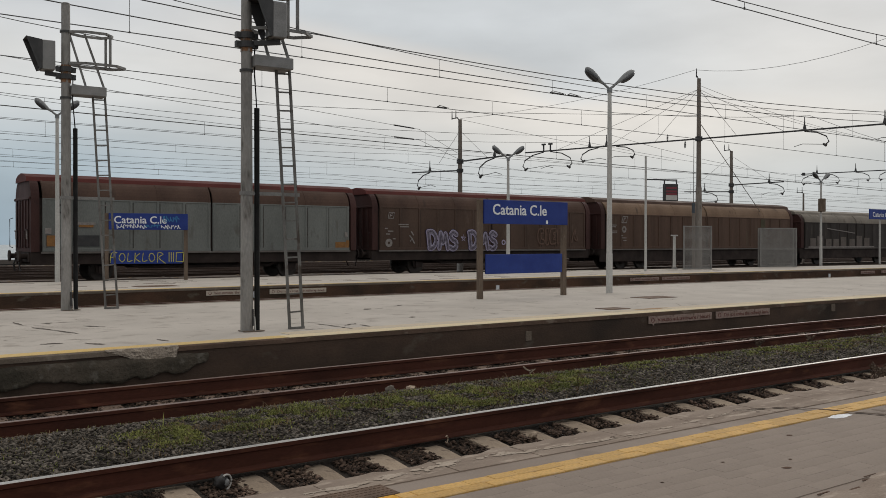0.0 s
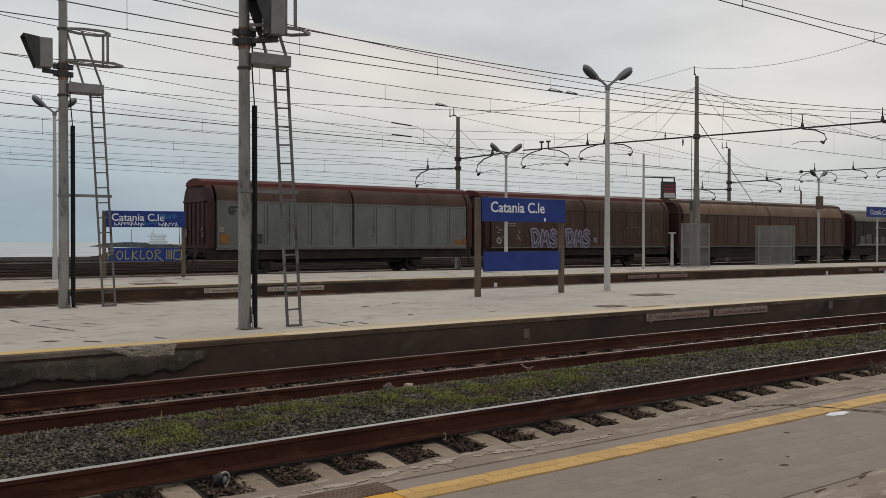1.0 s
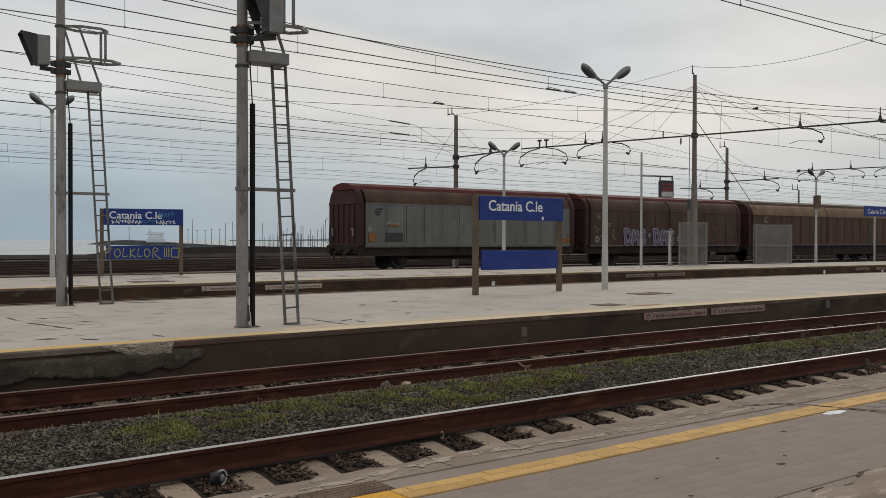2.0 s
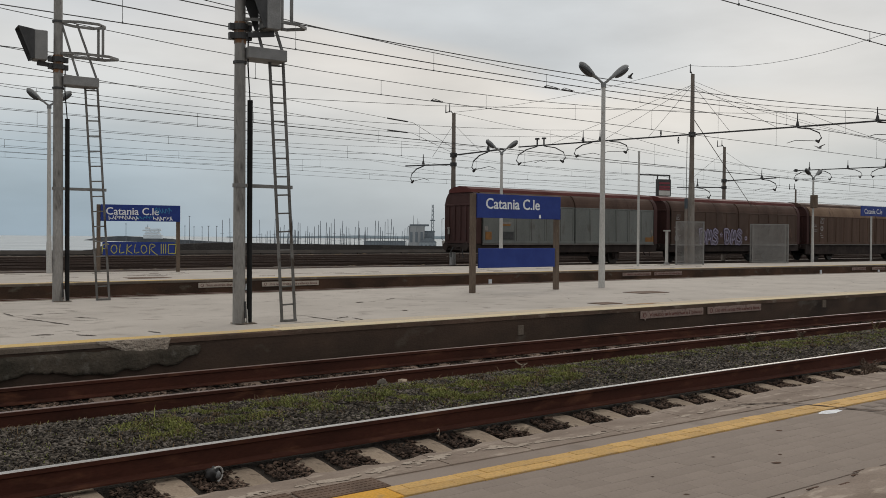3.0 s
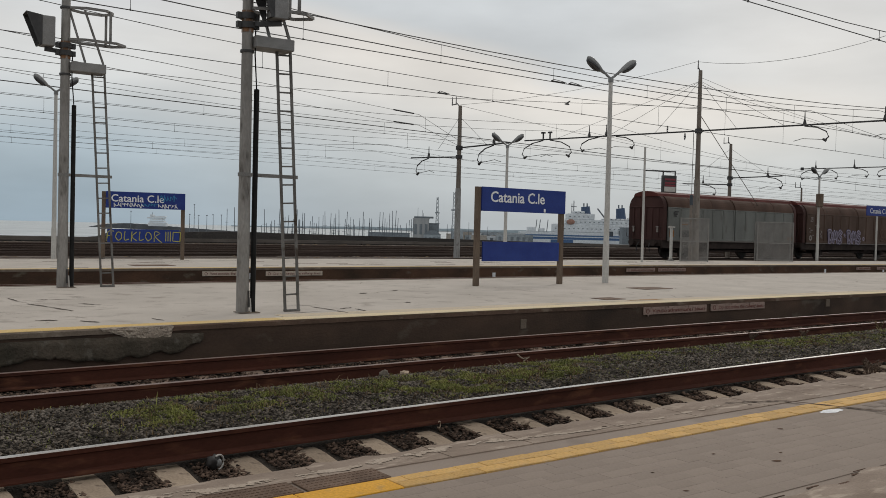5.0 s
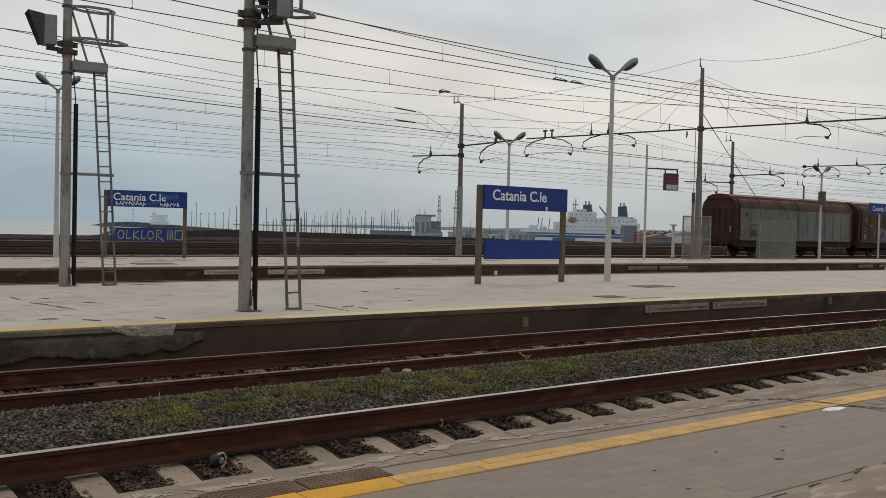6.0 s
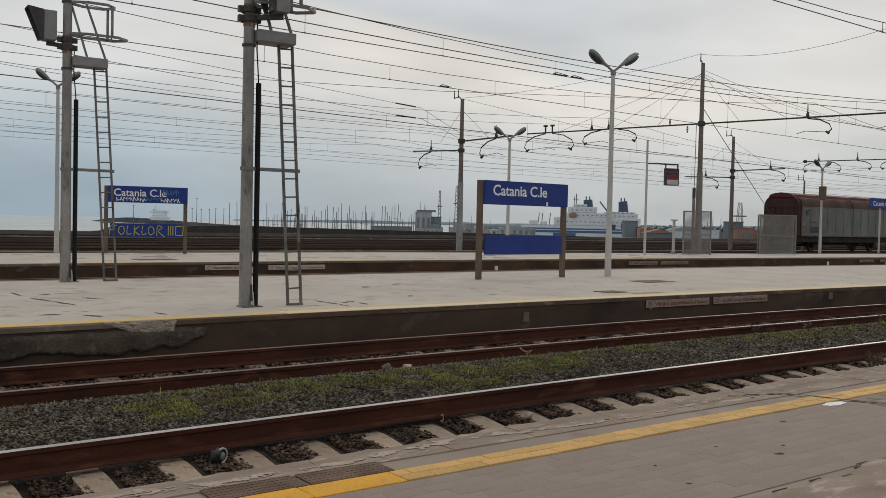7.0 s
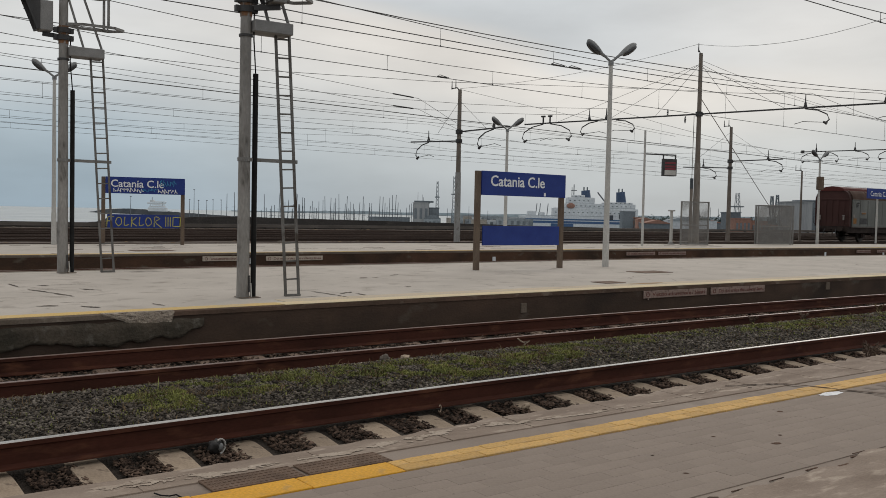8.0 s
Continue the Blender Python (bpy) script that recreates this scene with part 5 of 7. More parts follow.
overhead_line(25.45, 6.43, 8.25, -16, (-4, 41.2, 84, 126, 168), "overhead line above the track before the far platform", 0.012, slope=-0.0086, low=0.45, joints=((18.4, 18.8),))
overhead_line(36.6, 6.62, 8.3, -40, (-14, 39.0, 82, 126, 170), "overhead line above the freight train", 0.0115, slope=-0.016, both=0.25, low=0.39, drop=8.5)
overhead_line(38.4, 6.49, 7.86, -14, (1, 38.6, 82, 126, 170), "overhead line above the freight train", 0.0105, slope=-0.0054, low=0.51, drop=8.5)
overhead_line(40.6, 6.15, 7.0, -40, (-14, 32, 57.6, 98, 140), "overhead line behind the freight train", 0.0095, slope=-0.0062, low=0.66, drop=10.0)
overhead_line(45.2, 6.33, 7.3, -14, (-10, 32, 57.6, 98, 140), "overhead line above a yard track", 0.0095, slope=-0.0120, drop=10.0)
overhead_line(49.8, 6.06, 7.2, -14, (-4, 32, 57.6, 98, 140), "overhead line above a yard track", 0.0095, slope=-0.0027, drop=10.0)
overhead_line(54.5, 6.17, 7.2, -14, (-8, 34, 60, 100, 140), "overhead line above a yard track", 0.0095, slope=-0.006, drop=10.0)
overhead_line(64.0, 6.62, 7.3, -14, (-2, 36, 60, 100, 140), "overhead line above the last yard track", 0.010, slope=-0.007, drop=10.0)


def loose_wire(name, pts, r, label, sag=0.0, thick=()):
    s = thing(name, Matrix.Identity(4), label, "wire", "single wires")
    bm = bmesh.new()
    out = []
    for a, b in zip(pts, pts[1:]):
        a, b = Vector(a), Vector(b)
        for i in range(8):
            k = i / 8
            p = a.lerp(b, k)
            p.z -= 4 * sag * k * (1 - k)
            out.append(p)
    out.append(Vector(pts[-1]))
    tube(bm, out, r, 5)
    part("wire", bm, M_WIRE, s)
    for a, b in thick:
        bm = bmesh.new()
        rod(bm, a, b, 0.035, n=6)
        part("insulator", bm, M_DARK, s)


loose_wire("earth_wire", [(32.0, 42.0, 9.0), (39.9, 31.4, 11.1)], 0.0095, "thin earth wire between two masts", 0.35)
loose_wire("earth_wire", [(39.9, 31.4, 11.1), (34.77, 18.0, 9.76), (31.0, 9.0, 9.42)], 0.0095, "thin earth wire sagging away from the tall mast", 0.5)
loose_wire("tie_wire", [(-10.0, 22.05, 6.92), (24.78, 38.0, 7.65), (26.61, 38.4, 7.61), (32.0, 42.0, 6.9)], 0.0105, "slanting tie wire with an insulator", 0.0, [((24.78, 38.0, 7.65), (26.2, 38.3, 7.62))])
loose_wire("tie_wire", [(-10.0, 21.4, 6.36), (24.8, 38.0, 7.06), (26.62, 38.4, 7.06), (32.0, 42.0, 6.6)], 0.0105, "slanting tie wire with an insulator", 0.0, [((24.8, 38.0, 7.06), (26.2, 38.3, 7.06))])
loose_wire("tie_wire", [(-10.0, 29.0, 6.48), (5.34, 30.0, 6.61), (13.36, 30.6, 6.76), (22.48, 31.0, 7.28), (40.2, 31.4, 8.66)], 0.010, "long slack wire fixed to the tall mast", 0.0)
loose_wire("tie_wire", [(32.0, 42.0, 8.95), (50.0, 41.0, 7.4)], 0.010, "thin wire hung from a mast top", 0.1)
loose_wire("tie_wire", [(40.2, 31.4, 10.3), (62.0, 33.0, 8.9), (90.0, 36.0, 7.6)], 0.010, "thin wire from the tall mast along the yard", 0.3)
loose_wire("tie_wire", [(40.2, 31.4, 9.9), (62.0, 31.0, 8.3), (90.0, 34.0, 7.2)], 0.010, "thin wire from the tall mast along the yard", 0.3)


# ---- gulls ----
def gull(label, pale=1.0):
    g = thing("gull", Matrix.Identity(4), label, "bird", "gulls")
    bm = bmesh.new()
    bmesh.ops.create_uvsphere(bm, u_segments=12, v_segments=8, radius=1)
    for v in bm.verts:
        v.co = Vector((v.co.x * 0.30, v.co.y * 0.085 * (1 - 0.3 * v.co.x), v.co.z * 0.085 * (1 - 0.3 * v.co.x)))
    m_g = mat("gull_feathers", (0.16 * pale, 0.155 * pale, 0.15 * pale), (0.09 * pale, 0.088 * pale, 0.085 * pale), 0.8, 6, 40, bump=0)
    part("body", bm, m_g, g, smooth=True)
    wings = []
    for sg in (-1, 1):
        bm = bmesh.new()
        pts = [(0.14, 0), (0.18, 0.34), (0.03, 0.86), (-0.09, 0.82), (-0.08, 0.34), (-0.14, 0)]
        up = [bm.verts.new((x, sg * y, 0.01 + 0.04 * math.sin(y * 4))) for x, y in pts]
        dn = [bm.verts.new((x, sg * y, -0.01 + 0.04 * math.sin(y * 4))) for x, y in pts]
        bm.faces.new(up)
        bm.faces.new(dn[::-1])
        for i in range(6):
            bm.faces.new((up[i], up[(i + 1) % 6], dn[(i + 1) % 6], dn[i]))
        wings.append(part("wing", bm, m_g, g))
    return g, wings


GULL1, WINGS1 = gull("grey gull gliding over the tracks")
GULL2, WINGS2 = gull("pale grey gull flapping past the masts", 2.6)


# ---- harbour, far behind the sea wall; laid out by distance d ahead and s to the side ----
H_AH = (math.sin(radians(36.444)), math.cos(radians(36.444)))


def harbour(d, px):
    """Plan place at distance d, on the bearing given in thousandths to the side of the harbour axis."""
    s = d * px / 1000
    return d * H_AH[0] + s * H_AH[1], d * H_AH[1] - s * H_AH[0]


def facing(d, px, z):
    x, y = harbour(d, px)
    return pose(x, y, z, 0, 0, -36.444)


# the HAZE colours, roof red and hill are paled to stand for distance haze
M_HAZEWHITE = mat("hazed_white", (0.62, 0.65, 0.67), (0.52, 0.55, 0.58), 0.6, 0.05, 1, bump=0)
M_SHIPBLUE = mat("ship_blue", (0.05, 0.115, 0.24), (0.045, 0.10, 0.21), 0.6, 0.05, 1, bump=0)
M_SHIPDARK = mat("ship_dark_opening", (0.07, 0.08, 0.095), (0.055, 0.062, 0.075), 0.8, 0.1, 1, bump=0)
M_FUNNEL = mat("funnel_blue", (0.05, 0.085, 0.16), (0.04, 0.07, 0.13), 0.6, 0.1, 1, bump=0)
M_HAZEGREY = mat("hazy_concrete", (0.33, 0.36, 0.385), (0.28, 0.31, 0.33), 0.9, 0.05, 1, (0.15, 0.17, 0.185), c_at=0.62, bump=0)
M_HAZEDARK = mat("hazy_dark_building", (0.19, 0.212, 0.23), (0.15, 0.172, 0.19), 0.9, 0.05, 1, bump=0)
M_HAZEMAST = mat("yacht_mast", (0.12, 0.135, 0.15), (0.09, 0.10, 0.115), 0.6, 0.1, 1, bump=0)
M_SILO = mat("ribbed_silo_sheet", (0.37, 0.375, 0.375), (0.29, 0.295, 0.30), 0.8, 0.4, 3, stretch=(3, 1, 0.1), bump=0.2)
M_ROOFRED = mat("hazed_brick_red", (0.34, 0.185, 0.14), (0.27, 0.16, 0.125), 0.9, 0.05, 1, bump=0)
M_HILL = mat("hazed_far_hill", (0.37, 0.43, 0.465), (0.33, 0.39, 0.425), 1.0, 0.004, 0.05, bump=0)
M_TREE = mat("far_foliage", (0.075, 0.095, 0.085), (0.055, 0.072, 0.066), 0.95, 0.1, 1, vary=0.3, island=True, bump=0)


def quay():
    bm = bmesh.new()
    # land beyond the wall, lower than the yard, up to the harbour basin
    x0, y0 = harbour(250, -60)
    vs = [(55, 76, -6.0), (700, 76, -6.0), (1400, 700, -6.0), (560, 420, -6.0), (300, 330, -6.0), (170, 190, -6.0)]
    top = [bm.verts.new(v) for v in vs]
    low = [bm.verts.new((x, y, -11)) for x, y, z in vs]
    bm.faces.new(top)
    for i in range(len(vs)):
        bm.faces.new((top[i], top[(i + 1) % len(vs)], low[(i + 1) % len(vs)], low[i]))
    tagged(part("quay", bm, M_HAZEDARK), "flat grey harbour quay behind the sea wall", "quay", kind="structure")
    # long breakwater of dark rock
    bm = bmesh.new()
    a, b = Vector((*harbour(1500, -392), 0)), Vector((*harbour(640, 60), 0))
    n, rings = 90, []
    for i in range(n + 1):
        k = i / n
        p = a.lerp(b, k)
        h = float(np.interp(k, (0, 0.09, 0.19, 0.3, 0.4, 0.54, 0.65, 0.8, 1), (-8.7, -3.2, -1.1, -2.1, -4.4, -6.4, -6.9, -6.2, -6.2))) + 0.6 * noise.noise((k * 55, 0, 0))
        nrm = Vector((H_AH[0], H_AH[1], 0))
        rings.append([bm.verts.new(p + nrm * o + Vector((0, 0, z))) for o, z in ((-12, -10), (-4, h - 0.8), (-2, h), (3, h), (12, -10))])
    for r0, r1 in zip(rings, rings[1:]):
        for j in range(4):
            bm.faces.new((r0[j], r0[j + 1], r1[j + 1], r1[j]))
    tagged(part("breakwater", bm, M_ROCK), "long low breakwater of dark rocks in the sea", "breakwater", kind="structure")
    # nearer mole that runs in front of the breakwater's root
    bm = bmesh.new()
    rings = []
    for i in range(81):
        k = i / 80
        x, y = harbour(620, -384 + 190 * k)
        h = float(np.interp(k, (0, 0.12, 0.4, 0.8, 1), (-9.2, -4.3, -3.3, -5.2, -6.8))) + 0.5 * noise.noise((k * 50, 3, 0))
        p, nrm = Vector((x, y, 0)), Vector((H_AH[0], H_AH[1], 0))
        rings.append([bm.verts.new(p + nrm * o + Vector((0, 0, z))) for o, z in ((-10, -10), (-3, h - 0.6), (-1.5, h), (3, h), (10, -10))])
    for r0, r1 in zip(rings, rings[1:]):
        for j in range(4):
            bm.faces.new((r0[j], r0[j + 1], r1[j + 1], r1[j]))
    tagged(part("mole", bm, M_ROCK), "low dark rock mole near the shore", "breakwater", kind="structure")
    # far coast
    bm = bmesh.new()
    rings = []
    for i in range(61):
        px = -235 + 885 * i / 60
        x, y = harbour(3600, px)
        h = -4.5 + 10 * max(0.0, min(1.0, (px + 235) / 130)) + 34 * max(0.0, (px - 120) / 530) * (0.7 + 0.5 * noise.noise((px * 0.02, 0, 5))) + 5 * noise.noise((px * 0.03, 1, 0))
        rings.append([bm.verts.new((x, y, -8)), bm.verts.new((x, y, max(-4.8, h - 3))), bm.verts.new((x * 1.1, y * 1.1, -8))])
    for r0, r1 in zip(rings, rings[1:]):
        bm.faces.new((r0[0], r0[1], r1[1], r1[0]))
        bm.faces.new((r0[1], r0[2], r1[2], r1[1]))
    tagged(part("backdrop_coast", bm, M_HILL), "far coast and low hills, haze painted into their pale colour", "hill", kind="structure")


quay()


def ferry():
    s = thing("ferry", facing(700, 83, SEA_Z) @ Matrix.Diagonal((1.08, 1, 1.17, 1)), "large white and blue car ferry with two blue funnels", "ship")
    L0, L1 = 0.0, 100.0
    bm = bmesh.new()
    prof = [(L0, 8.6), (6, 9.0), (84, 9.0), (84, 0), (9, 0), (3, 4)]
    f = [bm.verts.new((x, -9, z)) for x, z in prof]
    k = [bm.verts.new((x, 9, z)) for x, z in prof]
    bm.faces.new(f)
    bm.faces.new(k[::-1])
    for i in range(6):
        bm.faces.new((f[i], f[(i + 1) % 6], k[(i + 1) % 6], k[i]))
    part("hull", bm, M_HAZEWHITE, s, "white hull")
    for nm, x0, x1, z0, z1 in (("blue_stripe", 2, 83.9, 6.3, 7.2), ("blue_stripe", 3.5, 83.9, 4.2, 5.7), ("name_panel", 22, 38, 1.6, 4.0)):
        bm = bmesh.new()
        box(bm, ((x0 + x1) / 2, -9.05, (z0 + z1) / 2), (x1 - x0, 0.12, z1 - z0))
        part(nm, bm, M_SHIPBLUE, s, "blue painted stripe")
    for x0, x1, z0, z1 in ((24, 84, 9, 14.5), (32, 82, 14.5, 17.5), (34, 53, 17.5, 21.4), (38, 46, 21.4, 23.0), (60, 80, 17.5, 18.6)):
        bm = bmesh.new()
        box(bm, ((x0 + x1) / 2, 0, (z0 + z1) / 2), (x1 - x0, 15, z1 - z0), None, 0.4)
        d = part("deck_house", bm, M_HAZEWHITE, s)
        n = int((x1 - x0) / 3.2)
        for i in range(n):
            bm = bmesh.new()
            box(bm, (x0 + 1.6 + i * 3.2, -7.52, z0 + (z1 - z0) * 0.45), (1.1, 0.1, 0.6))
            part("window", bm, M_HAZEDARK, d)
    for x0, x1, z in ((62, 66, 8.5), (70, 78, 9.2)):
        bm = bmesh.new()
        box(bm, ((x0 + x1) / 2, -9.06, z), (x1 - x0, 0.12, 3.2))
        part("side_opening", bm, M_SHIPDARK, s)
    for x, h in ((48.5, 26.2), (73.5, 25.6)):
        bm = bmesh.new()
        rod(bm, (x, 0, 13.5), (x - 1.2, 0, h), 4.0, 3.1, 8)
        fu = part("funnel", bm, M_FUNNEL, s, "dark blue funnel")
        for dx in (-1.2, 1.2):
            bm = bmesh.new()
            rod(bm, (x - 1.2 + dx, 0, h), (x - 1.2 + dx, 0, h + 2.2), 0.5, n=8)
            part("exhaust", bm, M_HAZEDARK, fu)
    bm = bmesh.new()
    tube(bm, [(39, 0, 22), (39, 0, 30)], 0.35)
    tube(bm, [(37, 0, 26), (41, 0, 26)], 0.25)
    tube(bm, [(37.6, 0, 22), (37.6, 0, 28)], 0.25)
    part("mast", bm, M_HAZEMAST, s)
    bm = bmesh.new()
    tube(bm, [(62, -6, 17), (55, -6, 25)], 0.5)
    part("crane_boom", bm, M_HAZEMAST, s)
    for x in (12.0, 14.5, 20.0):
        bm = bmesh.new()
        tube(bm, [(x, 0, 9), (x + 0.8, 0, 17)], 0.3)
        part("bow_mast", bm, M_HAZEMAST, s)
    bm = bmesh.new()
    box(bm, (9, 0, 10.5), (6, 10, 3), None, 0.4)
    box(bm, (16, 0, 10.2), (4, 10, 2.4), None, 0.4)
    part("bow_house", bm, M_HAZEWHITE, s)
    bm = bmesh.new()
    bmesh.ops.create_uvsphere(bm, u_segments=12, v_segments=8, radius=1)
    bmesh.ops.transform(bm, matrix=Matrix.Translation((36, -8, 15.8)) @ Matrix.Diagonal((3.0, 1.4, 1.8, 1)), verts=bm.verts)
    part("lifeboat", bm, M_ROOFRED, s, "orange lifeboat", smooth=True)


ferry()


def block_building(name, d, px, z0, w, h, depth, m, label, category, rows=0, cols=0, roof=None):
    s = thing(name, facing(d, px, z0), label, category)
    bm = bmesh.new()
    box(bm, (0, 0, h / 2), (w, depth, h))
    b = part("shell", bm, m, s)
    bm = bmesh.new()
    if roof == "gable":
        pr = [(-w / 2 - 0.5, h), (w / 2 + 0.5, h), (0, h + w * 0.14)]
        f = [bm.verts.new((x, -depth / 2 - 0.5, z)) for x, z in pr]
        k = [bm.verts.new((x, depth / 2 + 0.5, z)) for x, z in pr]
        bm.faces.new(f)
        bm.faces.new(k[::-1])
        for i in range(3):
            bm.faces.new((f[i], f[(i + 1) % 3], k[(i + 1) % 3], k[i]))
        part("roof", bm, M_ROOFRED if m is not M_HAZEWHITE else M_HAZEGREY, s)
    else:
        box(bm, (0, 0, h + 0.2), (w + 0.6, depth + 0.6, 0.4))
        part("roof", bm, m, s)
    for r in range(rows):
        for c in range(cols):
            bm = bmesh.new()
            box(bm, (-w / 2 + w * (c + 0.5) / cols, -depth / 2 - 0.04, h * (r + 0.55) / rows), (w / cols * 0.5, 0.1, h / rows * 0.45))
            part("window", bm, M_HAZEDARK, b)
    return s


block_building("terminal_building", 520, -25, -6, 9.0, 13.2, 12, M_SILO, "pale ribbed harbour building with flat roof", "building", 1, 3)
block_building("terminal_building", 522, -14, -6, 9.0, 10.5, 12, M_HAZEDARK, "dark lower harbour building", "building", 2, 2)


def round_hall(d, px, z0, w, h, depth):
    s = thing("harbour_hall", facing(d, px, z0), "grey harbour hall with a rounded roof", "building")
    bm = bmesh.new()
    box(bm, (0, 0, h / 2), (w, depth, h))
    part("shell", bm, M_HAZEGREY, s)
    bm = bmesh.new()
    arc = [(-w / 2 - 0.3 + (w + 0.6) * i / 12, h + 2.4 * math.sin(math.pi * i / 12)) for i in range(13)]
    f = [bm.verts.new((x, -depth / 2 - 0.3, z)) for x, z in arc]
    k = [bm.verts.new((x, depth / 2 + 0.3, z)) for x, z in arc]
    bm.faces.new(f)
    bm.faces.new(k[::-1])
    for i in range(13):
        bm.faces.new((f[i], f[(i + 1) % 13], k[(i + 1) % 13], k[i]))
    part("roof", bm, M_HAZEDARK, s, "rounded grey-green roof")
    for i in range(4):
        bm = bmesh.new()
        box(bm, (-w / 2 + w * (i + 0.5) / 4, -depth / 2 - 0.05, h * 0.45), (w / 8, 0.1, h * 0.5))
        part("window", bm, M_HAZEDARK, s)


round_hall(512, -12.5, -6, 9.5, 4.4, 8)


def roof_gear(d, px, z0, w):
    """Cap, parapet and aerials on the tall harbour building."""
    s = thing("roof_house", facing(d, px, z0), "pale roof house with two thin aerials", "roof house")
    bm = bmesh.new()
    box(bm, (1.5, 0, 0.5), (w, 8, 1.0), None, 0.1)
    part("cap", bm, M_HAZEDARK, s)
    for x, h in ((-2.0, 6.0), (0.5, 4.6), (1.2, 3.0)):
        bm = bmesh.new()
        rod(bm, (x, 0, 0.8), (x, 0, h), 0.14, 0.08, 6)
        part("aerial", bm, M_HAZEMAST, s)


roof_gear(520, -25, 7.6, 11.0)
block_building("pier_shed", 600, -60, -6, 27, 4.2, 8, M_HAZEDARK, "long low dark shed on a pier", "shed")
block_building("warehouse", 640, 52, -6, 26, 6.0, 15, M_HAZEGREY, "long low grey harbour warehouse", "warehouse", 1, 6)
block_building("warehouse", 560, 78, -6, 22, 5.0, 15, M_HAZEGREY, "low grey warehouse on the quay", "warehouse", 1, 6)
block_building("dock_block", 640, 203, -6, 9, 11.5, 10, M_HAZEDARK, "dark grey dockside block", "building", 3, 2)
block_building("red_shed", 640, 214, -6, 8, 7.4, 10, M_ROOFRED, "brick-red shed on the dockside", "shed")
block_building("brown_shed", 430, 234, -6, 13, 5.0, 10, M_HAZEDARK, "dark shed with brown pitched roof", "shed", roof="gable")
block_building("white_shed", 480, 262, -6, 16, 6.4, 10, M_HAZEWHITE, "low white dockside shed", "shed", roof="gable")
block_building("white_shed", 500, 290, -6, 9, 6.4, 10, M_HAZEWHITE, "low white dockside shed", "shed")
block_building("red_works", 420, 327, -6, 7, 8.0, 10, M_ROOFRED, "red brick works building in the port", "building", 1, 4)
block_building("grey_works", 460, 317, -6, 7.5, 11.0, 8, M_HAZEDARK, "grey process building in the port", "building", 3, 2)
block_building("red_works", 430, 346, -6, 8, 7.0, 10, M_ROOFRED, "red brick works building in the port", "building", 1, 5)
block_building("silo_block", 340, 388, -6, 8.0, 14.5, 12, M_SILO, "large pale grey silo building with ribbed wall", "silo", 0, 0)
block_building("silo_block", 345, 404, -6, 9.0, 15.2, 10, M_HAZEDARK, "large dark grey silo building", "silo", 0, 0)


def lattice(name, d, px, z0, h, w, label):
    s = thing(name, facing(d, px, z0), label, "tower")
    bm = bmesh.new()
    for sx in (-1, 1):
        for sy in (-1, 1):
            tube(bm, [(sx * w / 2, sy * w / 2, 0), (sx * w / 5, sy * w / 5, h)], 0.16, 4)
    n = int(h / 2.2)
    for i in range(n):
        k0, k1 = i / n, (i + 1) / n
        a, b = w / 2 * (1 - 0.6 * k0), w / 2 * (1 - 0.6 * k1)
        tube(bm, [(-a, -a, h * k0), (b, -b, h * k1)], 0.09, 4)
        tube(bm, [(a, -a, h * k0), (-b, -b, h * k1)], 0.09, 4)
    part("lattice", bm, M_HAZEDARK, s)
    bm = bmesh.new()
    box(bm, (0, 0, h * 0.62), (w * 1.5, w * 1.5, 0.6))
    part("platform", bm, M_HAZEDARK, s)


lattice("port_crane", 520, -7.5, -4, 24, 1.8, "thin lattice mast in the harbour")
lattice("port_crane", 520, 11, -4, 27, 2.2, "thin lattice mast in the harbour")
lattice("process_tower", 455, 324, -3, 18, 3.4, "grey lattice process tower in the port")
lattice("process_tower", 330, 362, 0, 10.5, 1.6, "small steel frame on a silo roof")
lattice("process_tower", 330, 368, 0, 11, 1.6, "small steel frame on a silo roof")


def white_vessel():
    s = thing("moored_vessel", facing(900, -316, -2.5) @ Matrix.Scale(0.85, 4), "white vessel superstructure behind the breakwater", "ship")
    for x, z, w, h in ((0, 2.2, 21, 4.4), (-0.5, 5.6, 17, 1.6), (0.5, 7.6, 13, 1.2), (-1.5, 9.6, 20, 1.5), (1.5, 11.2, 16, 0.9), (-6.5, 12.2, 3.5, 2.6)):
        bm = bmesh.new()
        box(bm, (x, 0, z), (w, 8, h), None, 0.3)
        part("deck", bm, M_HAZEWHITE, s)
    for x, z0, z1 in ((-7.5, 6.4, 9.0), (-2.5, 8.0, 9.0), (2.5, 8.0, 9.0), (6.5, 6.4, 10.8)):
        bm = bmesh.new()
        box(bm, (x, -2.5, (z0 + z1) / 2), (0.7, 0.7, z1 - z0))
        part("pillar", bm, M_HAZEWHITE, s)
    bm = bmesh.new()
    tube(bm, [(-6.5, 0, 13), (-6.3, 0, 16.5)], 0.25, 5)
    part("mast", bm, M_HAZEMAST, s)


white_vessel()


def pole_row():
    for px, d, h in ((-346, 560, 12), (-276, 560, 17), (-281, 560, 11), (-271, 560, 10.5), (-262, 560, 10.5), (-255, 560, 11), (-246, 560, 11)):
        s = thing("harbour_light", facing(d, px, -4), "thin harbour light pole on the breakwater", "light pole", "harbour lights")
        bm = bmesh.new()
        rod(bm, (0, 0, 0), (0, 0, h), 0.22, 0.12, 6)
        part("pole", bm, M_HAZEMAST, s)
        bm = bmesh.new()
        box(bm, (0, 0, h), (1.0, 0.3, 0.4))
        part("head", bm, M_HAZEMAST, s)


pole_row()


